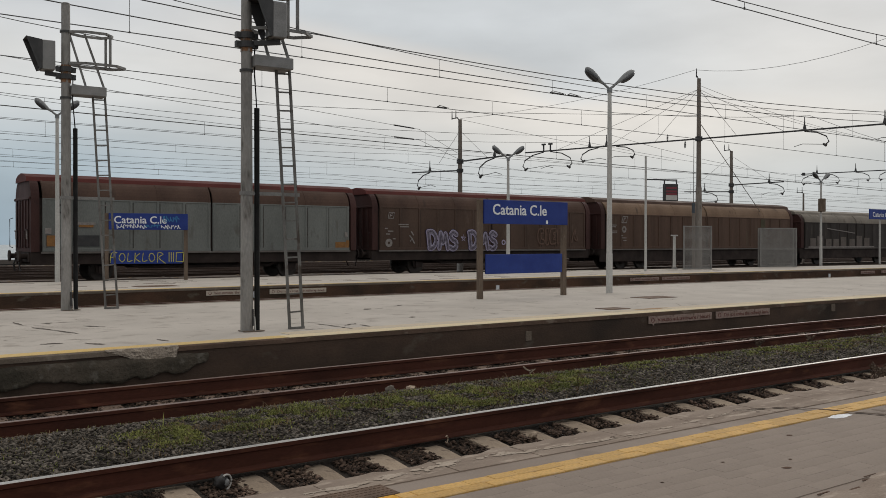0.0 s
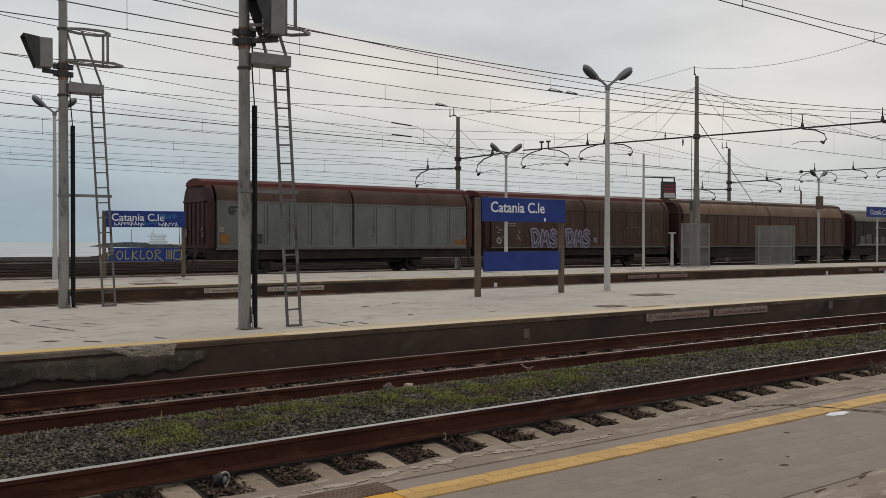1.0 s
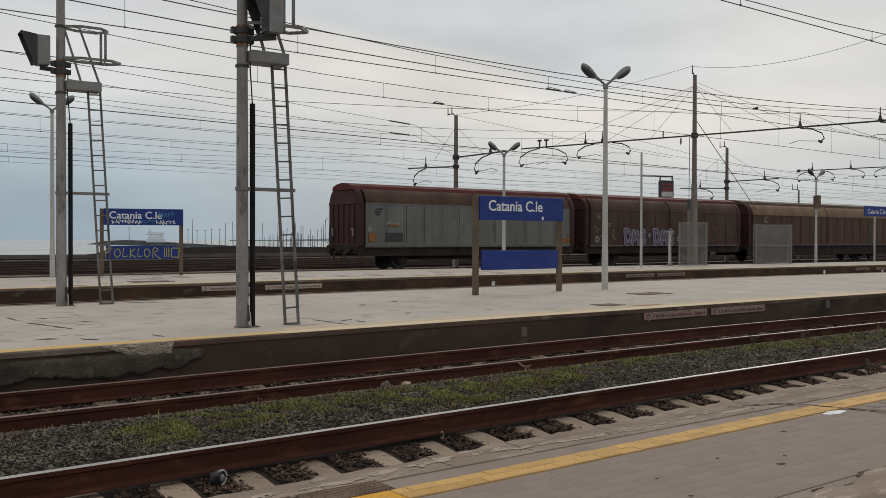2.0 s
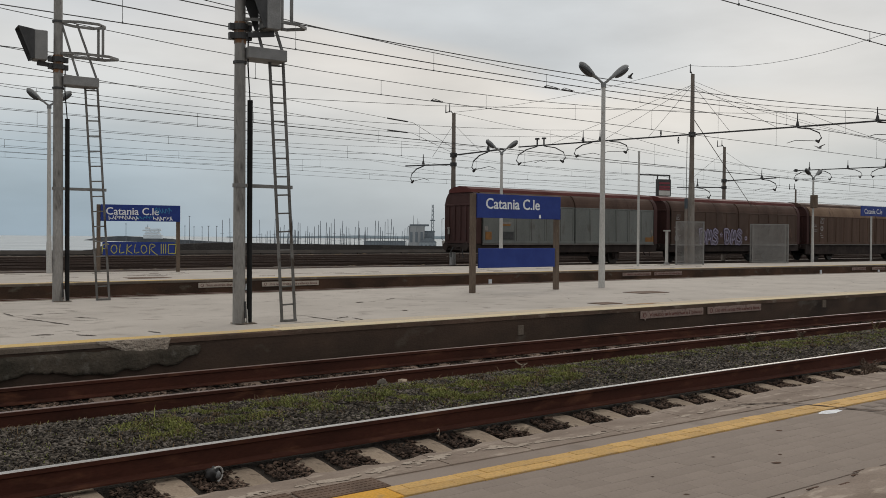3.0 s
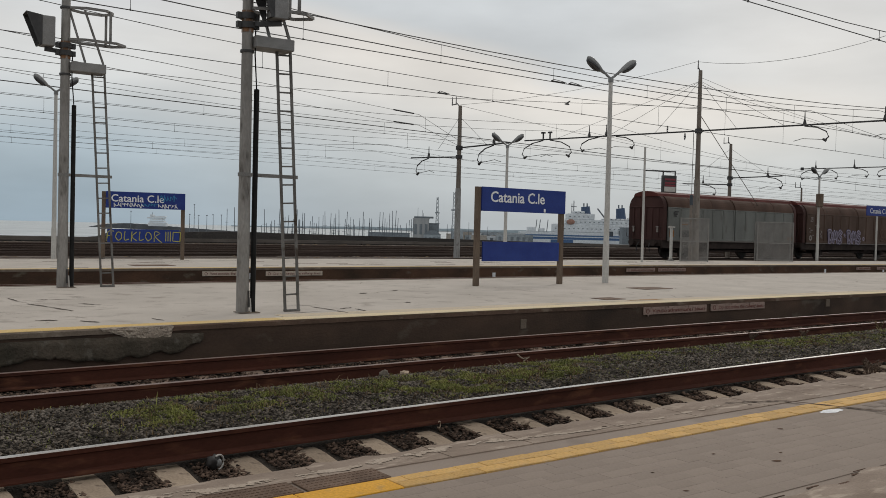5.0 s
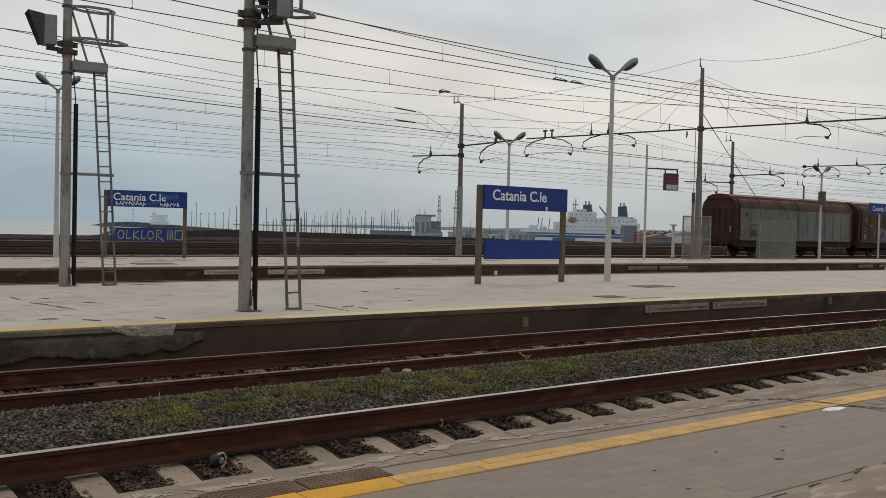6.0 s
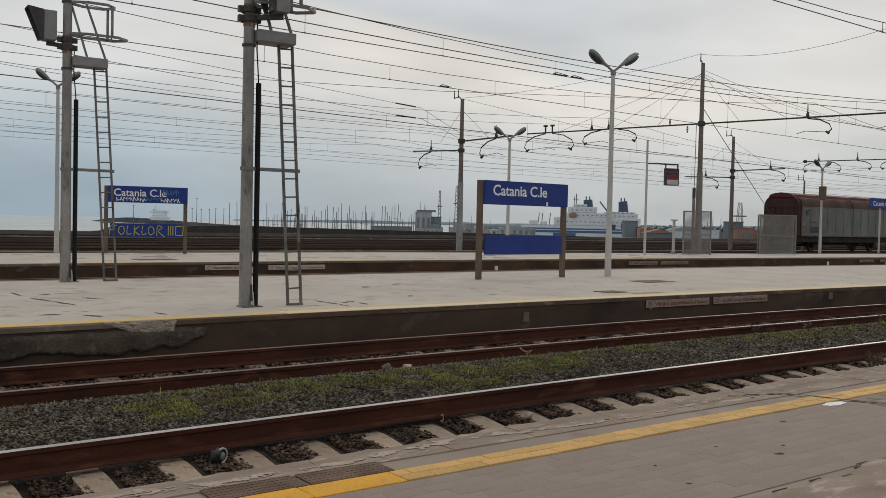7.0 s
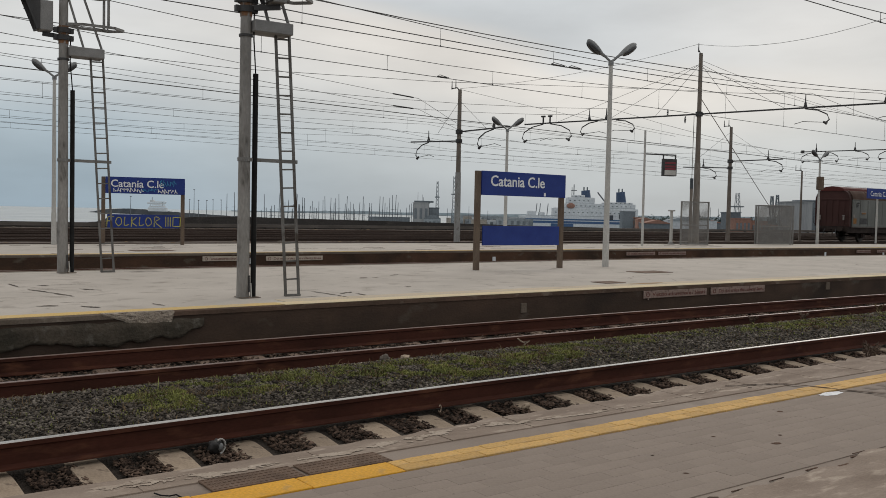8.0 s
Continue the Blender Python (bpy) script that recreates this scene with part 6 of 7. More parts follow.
def yachts():
    r = random.Random(11)
    px = -240.0
    made = {}
    while px < -34:
        kind = r.choice((0, 1, 1, 2))
        d = r.uniform(400, 480)
        if kind not in made:
            h = (12.5, 15.0, 18.5)[kind]
            s = thing("sailing_boat", facing(d, px, SEA_Z), "moored white sailing boat with bare mast", "sailing boat", "marina boats")
            bm = bmesh.new()
            sweep(bm, [(-1.6, 1.0), (-1.2, 0.0), (1.2, 0.0), (1.6, 1.0)], [-5, 4], lambda x: (0, 0))
            part("hull", bm, M_HAZEWHITE, s)
            bm = bmesh.new()
            rod(bm, (0, 0, 0.9), (0.15, 0, h), 0.22, 0.13, 6)
            part("mast", bm, M_HAZEMAST, s)
            bm = bmesh.new()
            tube(bm, [(-0.9, 0, h * 0.62), (0.9, 0, h * 0.62)], 0.06, 4)
            part("spreader", bm, M_HAZEMAST, s)
            made[kind] = s
        else:
            copy_thing(made[kind], facing(d, px, SEA_Z) @ pose(0, 0, r.uniform(-2.2, 0.6), 0, r.uniform(-2.5, 2.5), r.uniform(-30, 30)))
        px += r.uniform(0.8, 4.6) if px > -205 else r.uniform(4, 10)


yachts()


def far_trees():
    r = np.random.RandomState(5)
    for px, d, w, h in ((272, 620, 60, 6), (300, 700, 60, 7), (335, 640, 40, 6), (250, 900, 90, 7)):
        x, y = harbour(d, px)
        n = 900
        c = np.stack([r.uniform(-w / 2, w / 2, n), r.uniform(-6, 6, n), np.abs(r.normal(0, 1, n)) * h * 0.33], 1)
        tri = r.normal(0, 0.9, (n, 3, 3)) + c[:, None, :]
        a = radians(-36.444)
        R = np.array([[math.cos(a), -math.sin(a), 0], [math.sin(a), math.cos(a), 0], [0, 0, 1]])
        v = tri.reshape(-1, 3) @ R.T + [x, y, -3]
        ob = np_mesh("far_tree_belt", v, np.arange(3 * n).reshape(-1, 3), M_TREE)
        tagged(ob, "dark green belt of trees behind the port", "trees", kind="stuff")


far_trees()


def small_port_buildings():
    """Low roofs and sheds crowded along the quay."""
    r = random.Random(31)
    # this tan carries painted haze as well
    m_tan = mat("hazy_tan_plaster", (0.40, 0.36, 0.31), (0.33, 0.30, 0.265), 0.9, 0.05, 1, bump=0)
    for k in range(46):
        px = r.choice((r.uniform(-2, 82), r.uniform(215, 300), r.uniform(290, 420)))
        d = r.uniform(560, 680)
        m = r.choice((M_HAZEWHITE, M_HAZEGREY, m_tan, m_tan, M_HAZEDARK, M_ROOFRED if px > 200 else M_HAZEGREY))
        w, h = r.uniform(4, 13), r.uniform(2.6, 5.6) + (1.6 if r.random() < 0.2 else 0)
        block_building("port_building", d, px, -6, w, h, 8, m, "small low harbour building with haze put into its colour", "building", 1, r.choice((0, 3, 4)), r.choice((None, "gable")) if px > 200 else None)
    for k in range(9):
        px = r.choice((r.uniform(0, 70), r.uniform(280, 330)))
        s = thing("harbour_light", facing(600, px, -4), "thin light pole on the quay", "light pole", "harbour lights")
        bm = bmesh.new()
        rod(bm, (0, 0, 0), (0, 0, r.uniform(8, 14)), 0.2, 0.12, 6)
        part("pole", bm, M_HAZEMAST, s)


small_port_buildings()


# ---- near ground: stones, grass, debris ----
def scatter_stones(name, n, y0, y1, size, material, seed, label, lift=0.0, x0=-3.0, x1=48.0, flat=0.75, clear=0.0, round_=False):
    r = np.random.RandomState(seed)
    base = np.array([(1, 0, 0), (-1, 0, 0), (0, 1, 0), (0, -1, 0), (0, 0, 1), (0, 0, -1)], float)
    tri = np.array([(0, 2, 4), (2, 1, 4), (1, 3, 4), (3, 0, 4), (2, 0, 5), (1, 2, 5), (3, 1, 5), (0, 3, 5)])
    if round_:
        g = (1 + 5 ** 0.5) / 2
        base = np.array([(-1, g, 0), (1, g, 0), (-1, -g, 0), (1, -g, 0), (0, -1, g), (0, 1, g), (0, -1, -g), (0, 1, -g), (g, 0, -1), (g, 0, 1), (-g, 0, -1), (-g, 0, 1)]) / 1.9
        tri = np.array([(0, 11, 5), (0, 5, 1), (0, 1, 7), (0, 7, 10), (0, 10, 11), (1, 5, 9), (5, 11, 4), (11, 10, 2), (10, 7, 6), (7, 1, 8), (3, 9, 4), (3, 4, 2), (3, 2, 6), (3, 6, 8), (3, 8, 9), (4, 9, 5), (2, 4, 11), (6, 2, 10), (8, 6, 7), (9, 8, 1)])
    nv = len(base)
    u = r.uniform(0, 1, n)
    k = math.log((x1 + 9) / (x0 + 9))
    x = (x0 + 9) * np.exp(u * k) - 9
    y = r.uniform(y0, y1, n)
    if clear:
        off = (x - SLEEPER_X - 0.06) % SLEEPER_STEP
        off = np.where(off > SLEEPER_STEP / 2, off - SLEEPER_STEP, off)
        x = np.where(np.abs(off) < clear, x + np.sign(off + 1e-6) * (clear - np.abs(off) + r.uniform(0, 0.12, n)), x)
    z = np.array([bed_height(b) for b in y])
    x_b = np.clip(x, -30, 62)
    y = y - 0.001 * (x_b - 17.2) ** 2
    s = size * np.exp(r.normal(0, 0.33, n)).clip(0.5, 1.7) * (1 + np.clip(x, 0, 40) / 60)
    v = base[None] * r.uniform(0.6, 1.2, (n, nv, 1)) + r.normal(0, 0.14, (n, nv, 3))
    a, b = r.uniform(0, 6.28, n), r.uniform(-0.6, 0.6, n)
    ca, sa, cb, sb = np.cos(a), np.sin(a), np.cos(b), np.sin(b)
    v = v * np.array([1.15, 0.9, flat])
    vx, vz = v[..., 0] * cb[:, None] + v[..., 2] * sb[:, None], -v[..., 0] * sb[:, None] + v[..., 2] * cb[:, None]
    vy = v[..., 1]
    v = np.stack([vx * ca[:, None] - vy * sa[:, None], vx * sa[:, None] + vy * ca[:, None], vz], -1) * s[:, None, None]
    v += np.stack([x, y, z + s * 0.30 + lift], -1)[:, None]
    f = tri[None] + (np.arange(n) * nv)[:, None, None]
    ob = np_mesh(name, v.reshape(-1, 3), f.reshape(-1, 3), material)
    return tagged(ob, label, "gravel", kind="stuff")


scatter_stones("ballast_stones", 95000, 7.60, 9.85, 0.0172, M_STONE, 1, "dark grey crushed ballast between the tracks", flat=0.42)
scatter_stones("ballast_stones", 42000, 5.5, 7.40, 0.0185, M_STONE_RUST, 2, "rust-brown ballast between rails and sleepers", 0.0, clear=0.14, flat=0.42)
scatter_stones("ballast_stones", 16000, 9.98, 11.35, 0.019, M_STONE_RUST, 3, "rust-brown ballast inside the second track", 0.0, flat=0.5)
scatter_stones("ballast_stones", 7000, 7.12, 7.42, 0.018, M_STONE_RUST, 5, "rust-brown ballast heaped against the rail", 0.010, clear=0.14, flat=0.55)
scatter_stones("ballast_stones", 7000, 11.5, 12.1, 0.022, M_STONE_RUST, 4, "dark ballast at the foot of the platform wall")


PATCHES = ((3.05, 8.60, 0.22, 0.16, 1.3), (3.55, 8.85, 0.35, 0.16, 1.0), (4.1, 8.85, 0.3, 0.14, 0.9), (5.0, 8.85, 0.5, 0.2, 0.6), (6.0, 8.75, 0.4, 0.2, 0.9), (6.5, 8.45, 0.3, 0.15, 1.3), (7.1, 8.7, 0.4, 0.2, 0.8), (8.0, 8.65, 0.3, 0.12, 1.3), (8.5, 9.0, 0.4, 0.15, 0.7),
           (10.2, 9.15, 0.6, 0.16, 0.3), (12.2, 9.2, 0.9, 0.15, 0.1), (13.7, 9.0, 0.4, 0.16, 0.5), (14.9, 8.85, 0.3, 0.12, 0.8), (15.9, 8.9, 0.5, 0.14, 0.4), (19.5, 9.2, 2.0, 0.2, 0.1), (26.0, 9.1, 4.0, 0.25, 0.08))


def scatter_grass(name, n, h, material, seed, label, wide=1.0, loose=0.05):
    """Low blades, thick in the patches and thin elsewhere on the bank."""
    r = np.random.RandomState(seed)
    wts = np.array([p[4] * p[2] for p in PATCHES])
    k = r.choice(len(PATCHES), n, p=wts / wts.sum())
    P = np.array(PATCHES)[k]
    x = P[:, 0] + r.normal(0, 1, n) * P[:, 2] * wide
    y = P[:, 1] + r.normal(0, 1, n) * P[:, 3] * wide
    far = r.uniform(0, 1, n) < loose
    x = np.where(far, 12 * np.exp(r.uniform(0, math.log(4.6), n)) - 12, x)
    y = np.where(far, r.uniform(7.9, 9.7, n), y).clip(7.8, 9.74)
    clump = np.array([noise.noise((a * 3.1, b * 3.7, seed)) + 0.5 * noise.noise((a * 9, b * 9, seed)) for a, b in zip(x, y)])
    keep = clump + r.normal(0, 0.12, n) > -0.02
    x, y, clump = x[keep], y[keep], clump[keep]
    n = len(x)
    z = np.array([bed_height(b) for b in y]) + 0.012
    y = y - 0.001 * (np.clip(x, -30, 62) - 17.2) ** 2
    hh = h * np.exp(r.normal(0, 0.45, n)) * (0.7 + 0.8 * np.clip(clump, 0, 1))
    a = r.uniform(0, 6.28, n)
    lean = r.uniform(0.3, 1.6, n)
    w = 0.0035 + 0.0003 * x.clip(0)
    d = np.stack([np.cos(a), np.sin(a), np.zeros(n)], -1)
    e = np.stack([-np.sin(a), np.cos(a), np.zeros(n)], -1)
    c = np.stack([x, y, z], -1)
    up = np.array([0, 0, 1.0])
    v0, v1 = c - e * w[:, None], c + e * w[:, None]
    mid = c + d * (lean * hh * 0.35)[:, None] + up * (hh * 0.65)[:, None]
    tip = c + d * (lean * hh)[:, None] + up * (hh * 0.9)[:, None]
    v = np.stack([v0, v1, mid + e * w[:, None] * 0.7, mid - e * w[:, None] * 0.7, tip], 1).reshape(-1, 3)
    q = (np.arange(n) * 5)[:, None]
    f = np.concatenate([q + [0, 1, 2], q + [0, 2, 3], q + [3, 2, 4]])
    return tagged(np_mesh(name, v, f, material), label, "grass", kind="stuff")


scatter_grass("grass_tufts", 105000, 0.0135, M_GRASS, 7, "low yellow-green grass and moss growing in the ballast", 1.1, 0.11)
scatter_grass("dry_weeds", 16000, 0.026, M_DRYGRASS, 9, "dry straw-coloured weeds in the ballast", 1.6, 0.45)


def weed(x, y, z, h, seed, m):
    r = random.Random(seed)
    s = thing("dry_weed", pose(x, y, z), "small dry weed growing beside a rail", "weed", "weeds")
    bm = bmesh.new()
    for i in range(16):
        a, l = r.uniform(0, 6.28), h * r.uniform(0.35, 1.0)
        p = [(0, 0, 0), (math.cos(a) * l * 0.2, math.sin(a) * l * 0.2, l * 0.6), (math.cos(a) * l * 0.5, math.sin(a) * l * 0.5, l)]
        tube(bm, p, 0.004, 4)
        for j in range(7):
            k = r.uniform(0.3, 1)
            q = Vector(p[1]).lerp(Vector(p[2]), k)
            vs = [bm.verts.new(q + Vector((r.uniform(-0.03, 0.03), r.uniform(-0.03, 0.03), r.uniform(-0.02, 0.03)))) for _ in range(3)]
            bm.faces.new(vs)
    tagged(part("stem_tuft", bm, m, s), kind="stuff")


weed(12.7, 6.80, -0.27, 0.30, 1, M_BROWNWEED)
weed(12.95, 6.85, -0.27, 0.26, 2, M_BROWNWEED)
weed(14.0, 9.62, -0.13, 0.18, 3, M_BROWNWEED)
weed(15.6, 9.62, -0.13, 0.16, 4, M_BROWNWEED)
weed(18.3, 9.6, -0.12, 0.2, 5, M_DRYGRASS)
weed(20.5, 9.62, -0.13, 0.2, 6, M_BROWNWEED)


def lump(name, x, y, z, s, m, seed, label, category, group=""):
    bm = bmesh.new()
    bmesh.ops.create_icosphere(bm, subdivisions=3, radius=1.0)
    for v in bm.verts:
        k = 1 + 0.5 * noise.noise(v.co * 1.6 + Vector((seed, 0, 0))) + 0.25 * noise.noise(v.co * 4 + Vector((seed, 3, 0)))
        v.co = Vector((v.co.x * s[0], v.co.y * s[1], v.co.z * s[2])) * k
    ob = part(name, bm, m, smooth=True)
    ob.matrix_basis = pose(x, y, z, 0, 0, seed * 40)
    return tagged(ob, label, category, group)


def crushed_can():
    s = thing("crushed_can", pose(2.92, 7.07, -0.207, 0, 12, 25), "crushed dark tin can with a pale rim beside the rail", "litter")
    bm = bmesh.new()
    bmesh.ops.create_icosphere(bm, subdivisions=3, radius=1.0)
    for v in bm.verts:
        k = 1 + 0.35 * noise.noise(v.co * 1.7) + 0.15 * noise.noise(v.co * 4)
        v.co = Vector((v.co.x * 0.062, v.co.y * 0.05, v.co.z * 0.058)) * k
    part("body", bm, M_DARK, s, smooth=True)
    bm = bmesh.new()
    tube(bm, [(0.062 * math.cos(a) + 0.012, -0.04, 0.06 * math.sin(a)) for a in steps(-1.3, 2.3, 12)], 0.008, 6)
    part("rim", bm, M_WHITEPOST, s, "pale bent rim")
    bm = bmesh.new()
    bmesh.ops.create_icosphere(bm, subdivisions=2, radius=1.0)
    for v in bm.verts:
        v.co = Vector((v.co.x * 0.026 + 0.012, v.co.y * 0.02 - 0.048, v.co.z * 0.034 - 0.004))
    part("lid", bm, M_LAMPHEAD, s, "dented grey lid", smooth=True)


crushed_can()


def curled_strip():
    s = thing("curled_strip", pose(5.32, 7.2, -0.19, 0, 0, 30), "small curled strip of pale metal on the ballast", "scrap")
    bm = bmesh.new()
    tube(bm, [(0.034 * math.cos(a), 0, 0.034 * math.sin(a)) for a in steps(-2.6, 2.2, 14)], 0.006, 5)
    part("strip", bm, M_SLEEPER, s)


curled_strip()
lump("pale_stone", 2.36, 7.26, -0.20, (0.045, 0.035, 0.03), M_SLEEPER, 9, "pale stone lying at the foot of the rail", "stone", "pale stones")
lump("pale_stone", 6.36, 9.36, -0.07, (0.07, 0.05, 0.035), M_SLEEPER, 3, "pale stone lying in the grass", "stone", "pale stones")
lump("pale_stone", 6.15, 9.50, -0.09, (0.06, 0.045, 0.06), M_STONE, 4, "grey stone beside the rail", "stone", "pale stones")
lump("pale_stone", 6.2, 6.9, -0.21, (0.05, 0.04, 0.035), M_SLEEPER, 5, "pale stone lying on the ballast", "stone", "pale stones")


def bent_wire():
    s = thing("bent_wire", pose(8.35, 9.5, -0.07), "pale bent scrap of cable in the ballast", "scrap")
    bm = bmesh.new()
    tube(bm, [(0.0, 0, 0.10), (0.05, 0, 0.06), (0.13, 0.02, 0.03), (0.22, 0, 0.05), (0.12, 0, 0.0)], 0.011, 6)
    part("cable", bm, M_SLEEPER, s)


bent_wire()


# ---- details of the middle platform ----
def plaque(base, x0, x1, y, z, fn, h, words, tilt, name, m=None):
    L = x1 - x0
    bm = bmesh.new()
    box(bm, (0, 0, 0), (L, 0.02, h), None, 0.004)
    ob = part(name, bm, m or M_PLAQUE, base, "worn pale warning plaque")
    ob.matrix_basis = pose((x0 + x1) / 2, y + fn((x0 + x1) / 2) - 0.0, z, 0, 0, tilt)
    if words:
        t = lettering("lettering", words, h * 0.72, M_PLAQUEINK, ob, pose(-L / 2 + 0.26, -0.012, -h * 0.24, 90), "", 0.002)
        bb = max(v.co.x for v in t.data.vertices)
        t.scale.x = (L - 0.34) / bb
    bm = bmesh.new()
    ring(bm, (-L / 2 + 0.12, 0), h * 0.25, h * 0.33, 16, y=-0.014)
    part("ring_mark", bm, M_PLAQUEINK, ob)


plaque(P2, 13.92, 15.92, P2_NEAR - 0.004, 0.215, bend, 0.15, "Vietato attraversare i binari", 0.3, "plaque")
plaque(P2, 16.06, 18.0, P2_NEAR - 0.004, 0.215, bend, 0.15, "Do not cross the railway lines", 0.2, "plaque")
for k, (a, b, dz) in enumerate(((10.6, 11.8, 0.02), (12.75, 14.82, 0.0), (29.6, 31.45, 0.0), (31.6, 33.5, 0.0), (46.9, 48.6, 0.0), (48.8, 50.5, 0.0))):
    plaque(P3, a, b, P3_NEAR - 0.004, 0.17 + dz, bend, 0.15, ("Vietato attraversare i binari", "Do not cross the railway lines")[k % 2], 1.5 if a < 12 else 0.0, "plaque", M_PLAQUEPALE if a < 20 else M_PLAQUE)
for x, z, w, h in ((10.73, 0.10, 0.13, 0.17), (14.08, 0.13, 0.04, 0.05), (20.6, 0.19, 0.16, 0.18)):
    bm = bmesh.new()
    box(bm, (x, P2_NEAR + bend(x) + 0.015, z), (w, 0.03, h), None, 0.004)
    part("patch_plate", bm, M_PLAQUE if w < 0.1 else M_COPING, P2)
for x, z in ((12.25, 0.1), (22.3, 0.02), (44.2, 0.05), (49.5, 0.05)):
    bm = bmesh.new()
    box(bm, (x, P3_NEAR + bend(x), z), (0.14, 0.04, 0.2))
    part("marker", bm, M_WHITE, P3)


def hatch(x0, x1, y0, y1, z, base, m):
    bm = bmesh.new()
    box(bm, ((x0 + x1) / 2, (y0 + y1) / 2, z + 0.006), (x1 - x0, y1 - y0, 0.012), None, 0.003)
    part("hatch", bm, m, base, "dark metal hatch cover")


hatch(17.45, 18.5, 15.1, 15.75, P2_Z, P2, M_GRATE)
hatch(13.87, 14.47, 13.05, 13.5, P2_Z, P2, M_GRATE)
hatch(9.0, 10.3, 28.3, 29.1, P3_Z, P3, M_GRATE)


def broken_edge():
    """Crumbled stretch of the platform wall where the concrete has been knocked off."""
    r = random.Random(3)
    bm = bmesh.new()
    n, m = 30, 7
    grid = []
    for i in range(n + 1):
        k = i / n
        x = 3.36 + 0.96 * k
        depth = (0.015 + 0.235 * k ** 0.75) * min(1.0, (1.02 - k) * 14) + 0.02 * noise.noise((x * 9, 1, 0))
        row = []
        for j in range(m + 1):
            q = j / m
            z = P2_Z + 0.006 - depth * q
            y = P2_NEAR + bend(x) + 0.010 - 0.012 * math.sin(math.pi * q) + 0.018 * noise.noise((x * 9, q * 5, 2)) - 0.012
            row.append(bm.verts.new((x + r.uniform(-0.01, 0.01), y, z + 0.012 * noise.noise((x * 8, q * 3, 7)))))
        grid.append([bm.verts.new((x, P2_NEAR + bend(x) + 0.055 + 0.012 * noise.noise((x * 3, 4, 4)), P2_Z + 0.010))] + row)
    for u, v in zip(grid, grid[1:]):
        for j in range(m + 1):
            bm.faces.new((u[j], u[j + 1], v[j + 1], v[j]))
    part("broken_patch", bm, M_BROKEN, P2, "pale crumbled concrete patch")
    bm = bmesh.new()
    for i in range(70):
        x = 1.2 + 4.2 * r.random()
        rr = r.uniform(0.02, 0.06)
        v0 = bmesh.ops.create_icosphere(bm, subdivisions=1, radius=rr)["verts"]
        for v in v0:
            v.co += Vector((r.uniform(-1, 1), r.uniform(-1, 1), r.uniform(-1, 1))) * rr * 0.35
        bmesh.ops.translate(bm, vec=(x, P2_NEAR + bend(x) - r.uniform(0.02, 0.3), -0.19 + rr * 0.3), verts=v0)
    tagged(part("rubble", bm, M_BROKEN, P2), kind="stuff")


broken_edge()


def slit_marks():
    """Short cracks and joints that break the pale platform top."""
    r = random.Random(8)
    bm = bmesh.new()
    for i in range(270):
        x = 2.5 + 30 * r.random() ** 1.5
        y = r.uniform(12.7, 20.0) + bend(x)
        L = r.uniform(0.05, 0.32) if r.random() < 0.85 else r.uniform(0.3, 0.8)
        n = 4
        z = P2_Z + 0.0035
        w = r.uniform(0.004, 0.014)
        a = r.choice((r.uniform(-0.3, 0.15), r.uniform(-0.3, 0.15), r.uniform(-1.5, 1.5)))
        top, low = [], []
        for j in range(n + 1):
            k = j / n
            px, py = x + L * k, y + L * k * a + r.uniform(-0.02, 0.02)
            ww = w * math.sin(math.pi * (0.08 + 0.84 * k))
            top.append(bm.verts.new((px, py + ww, z)))
            low.append(bm.verts.new((px, py - ww, z)))
        for j in range(n):
            bm.faces.new((top[j], top[j + 1], low[j + 1], low[j]))
    tagged(part("crack", bm, M_FACE, P2, "dark cracks in the platform top"), kind="stuff")
    bm = bmesh.new()
    for i in range(60):
        x = 6 + 34 * r.random()
        y = r.uniform(27.6, 33.5) + bend(x)
        box(bm, (x, y, P3_Z + 0.003), (r.uniform(0.3, 1.2), r.uniform(0.02, 0.06), 0.006))
    tagged(part("crack", bm, M_FACE, P3), kind="stuff")


slit_marks()


# ---- near platform: kerb stones, yellow line, plates, pavers ----
def kerb_stones():
    r = random.Random(21)
    x = -3.0
    while x < 40:
        L = r.uniform(0.7, 1.1) if x < 14 else 1.6
        bm = bmesh.new()
        n = 10
        rings = []
        for j in range(n + 1):
            px = x + 0.006 + (L - 0.012) * j / n
            yf = P1_EDGE + 0.04 * max(-1.0, min(6.0, px - 2.7)) + 0.05 * noise.noise((px * 2.3, 0, 4)) + 0.03 * noise.noise((px * 9, 2, 4)) + r.uniform(-0.03, 0.02)
            z = P1_Z + 0.0075 + r.uniform(-0.0015, 0.0015)
            rings.append([bm.verts.new(p) for p in ((px, 4.655, z), (px, yf - 0.02, z), (px, yf, z - 0.03), (px, yf - 0.01, z - 0.16), (px, 4.655, z - 0.16))])
        for a, b in zip(rings, rings[1:]):
            for k in range(5):
                bm.faces.new((a[k], a[(k + 1) % 5], b[(k + 1) % 5], b[k]))
        bm.faces.new(rings[0])
        bm.faces.new(rings[-1][::-1])
        part("kerb_stone", bm, M_CURB, P1)
        x += L


kerb_stones()


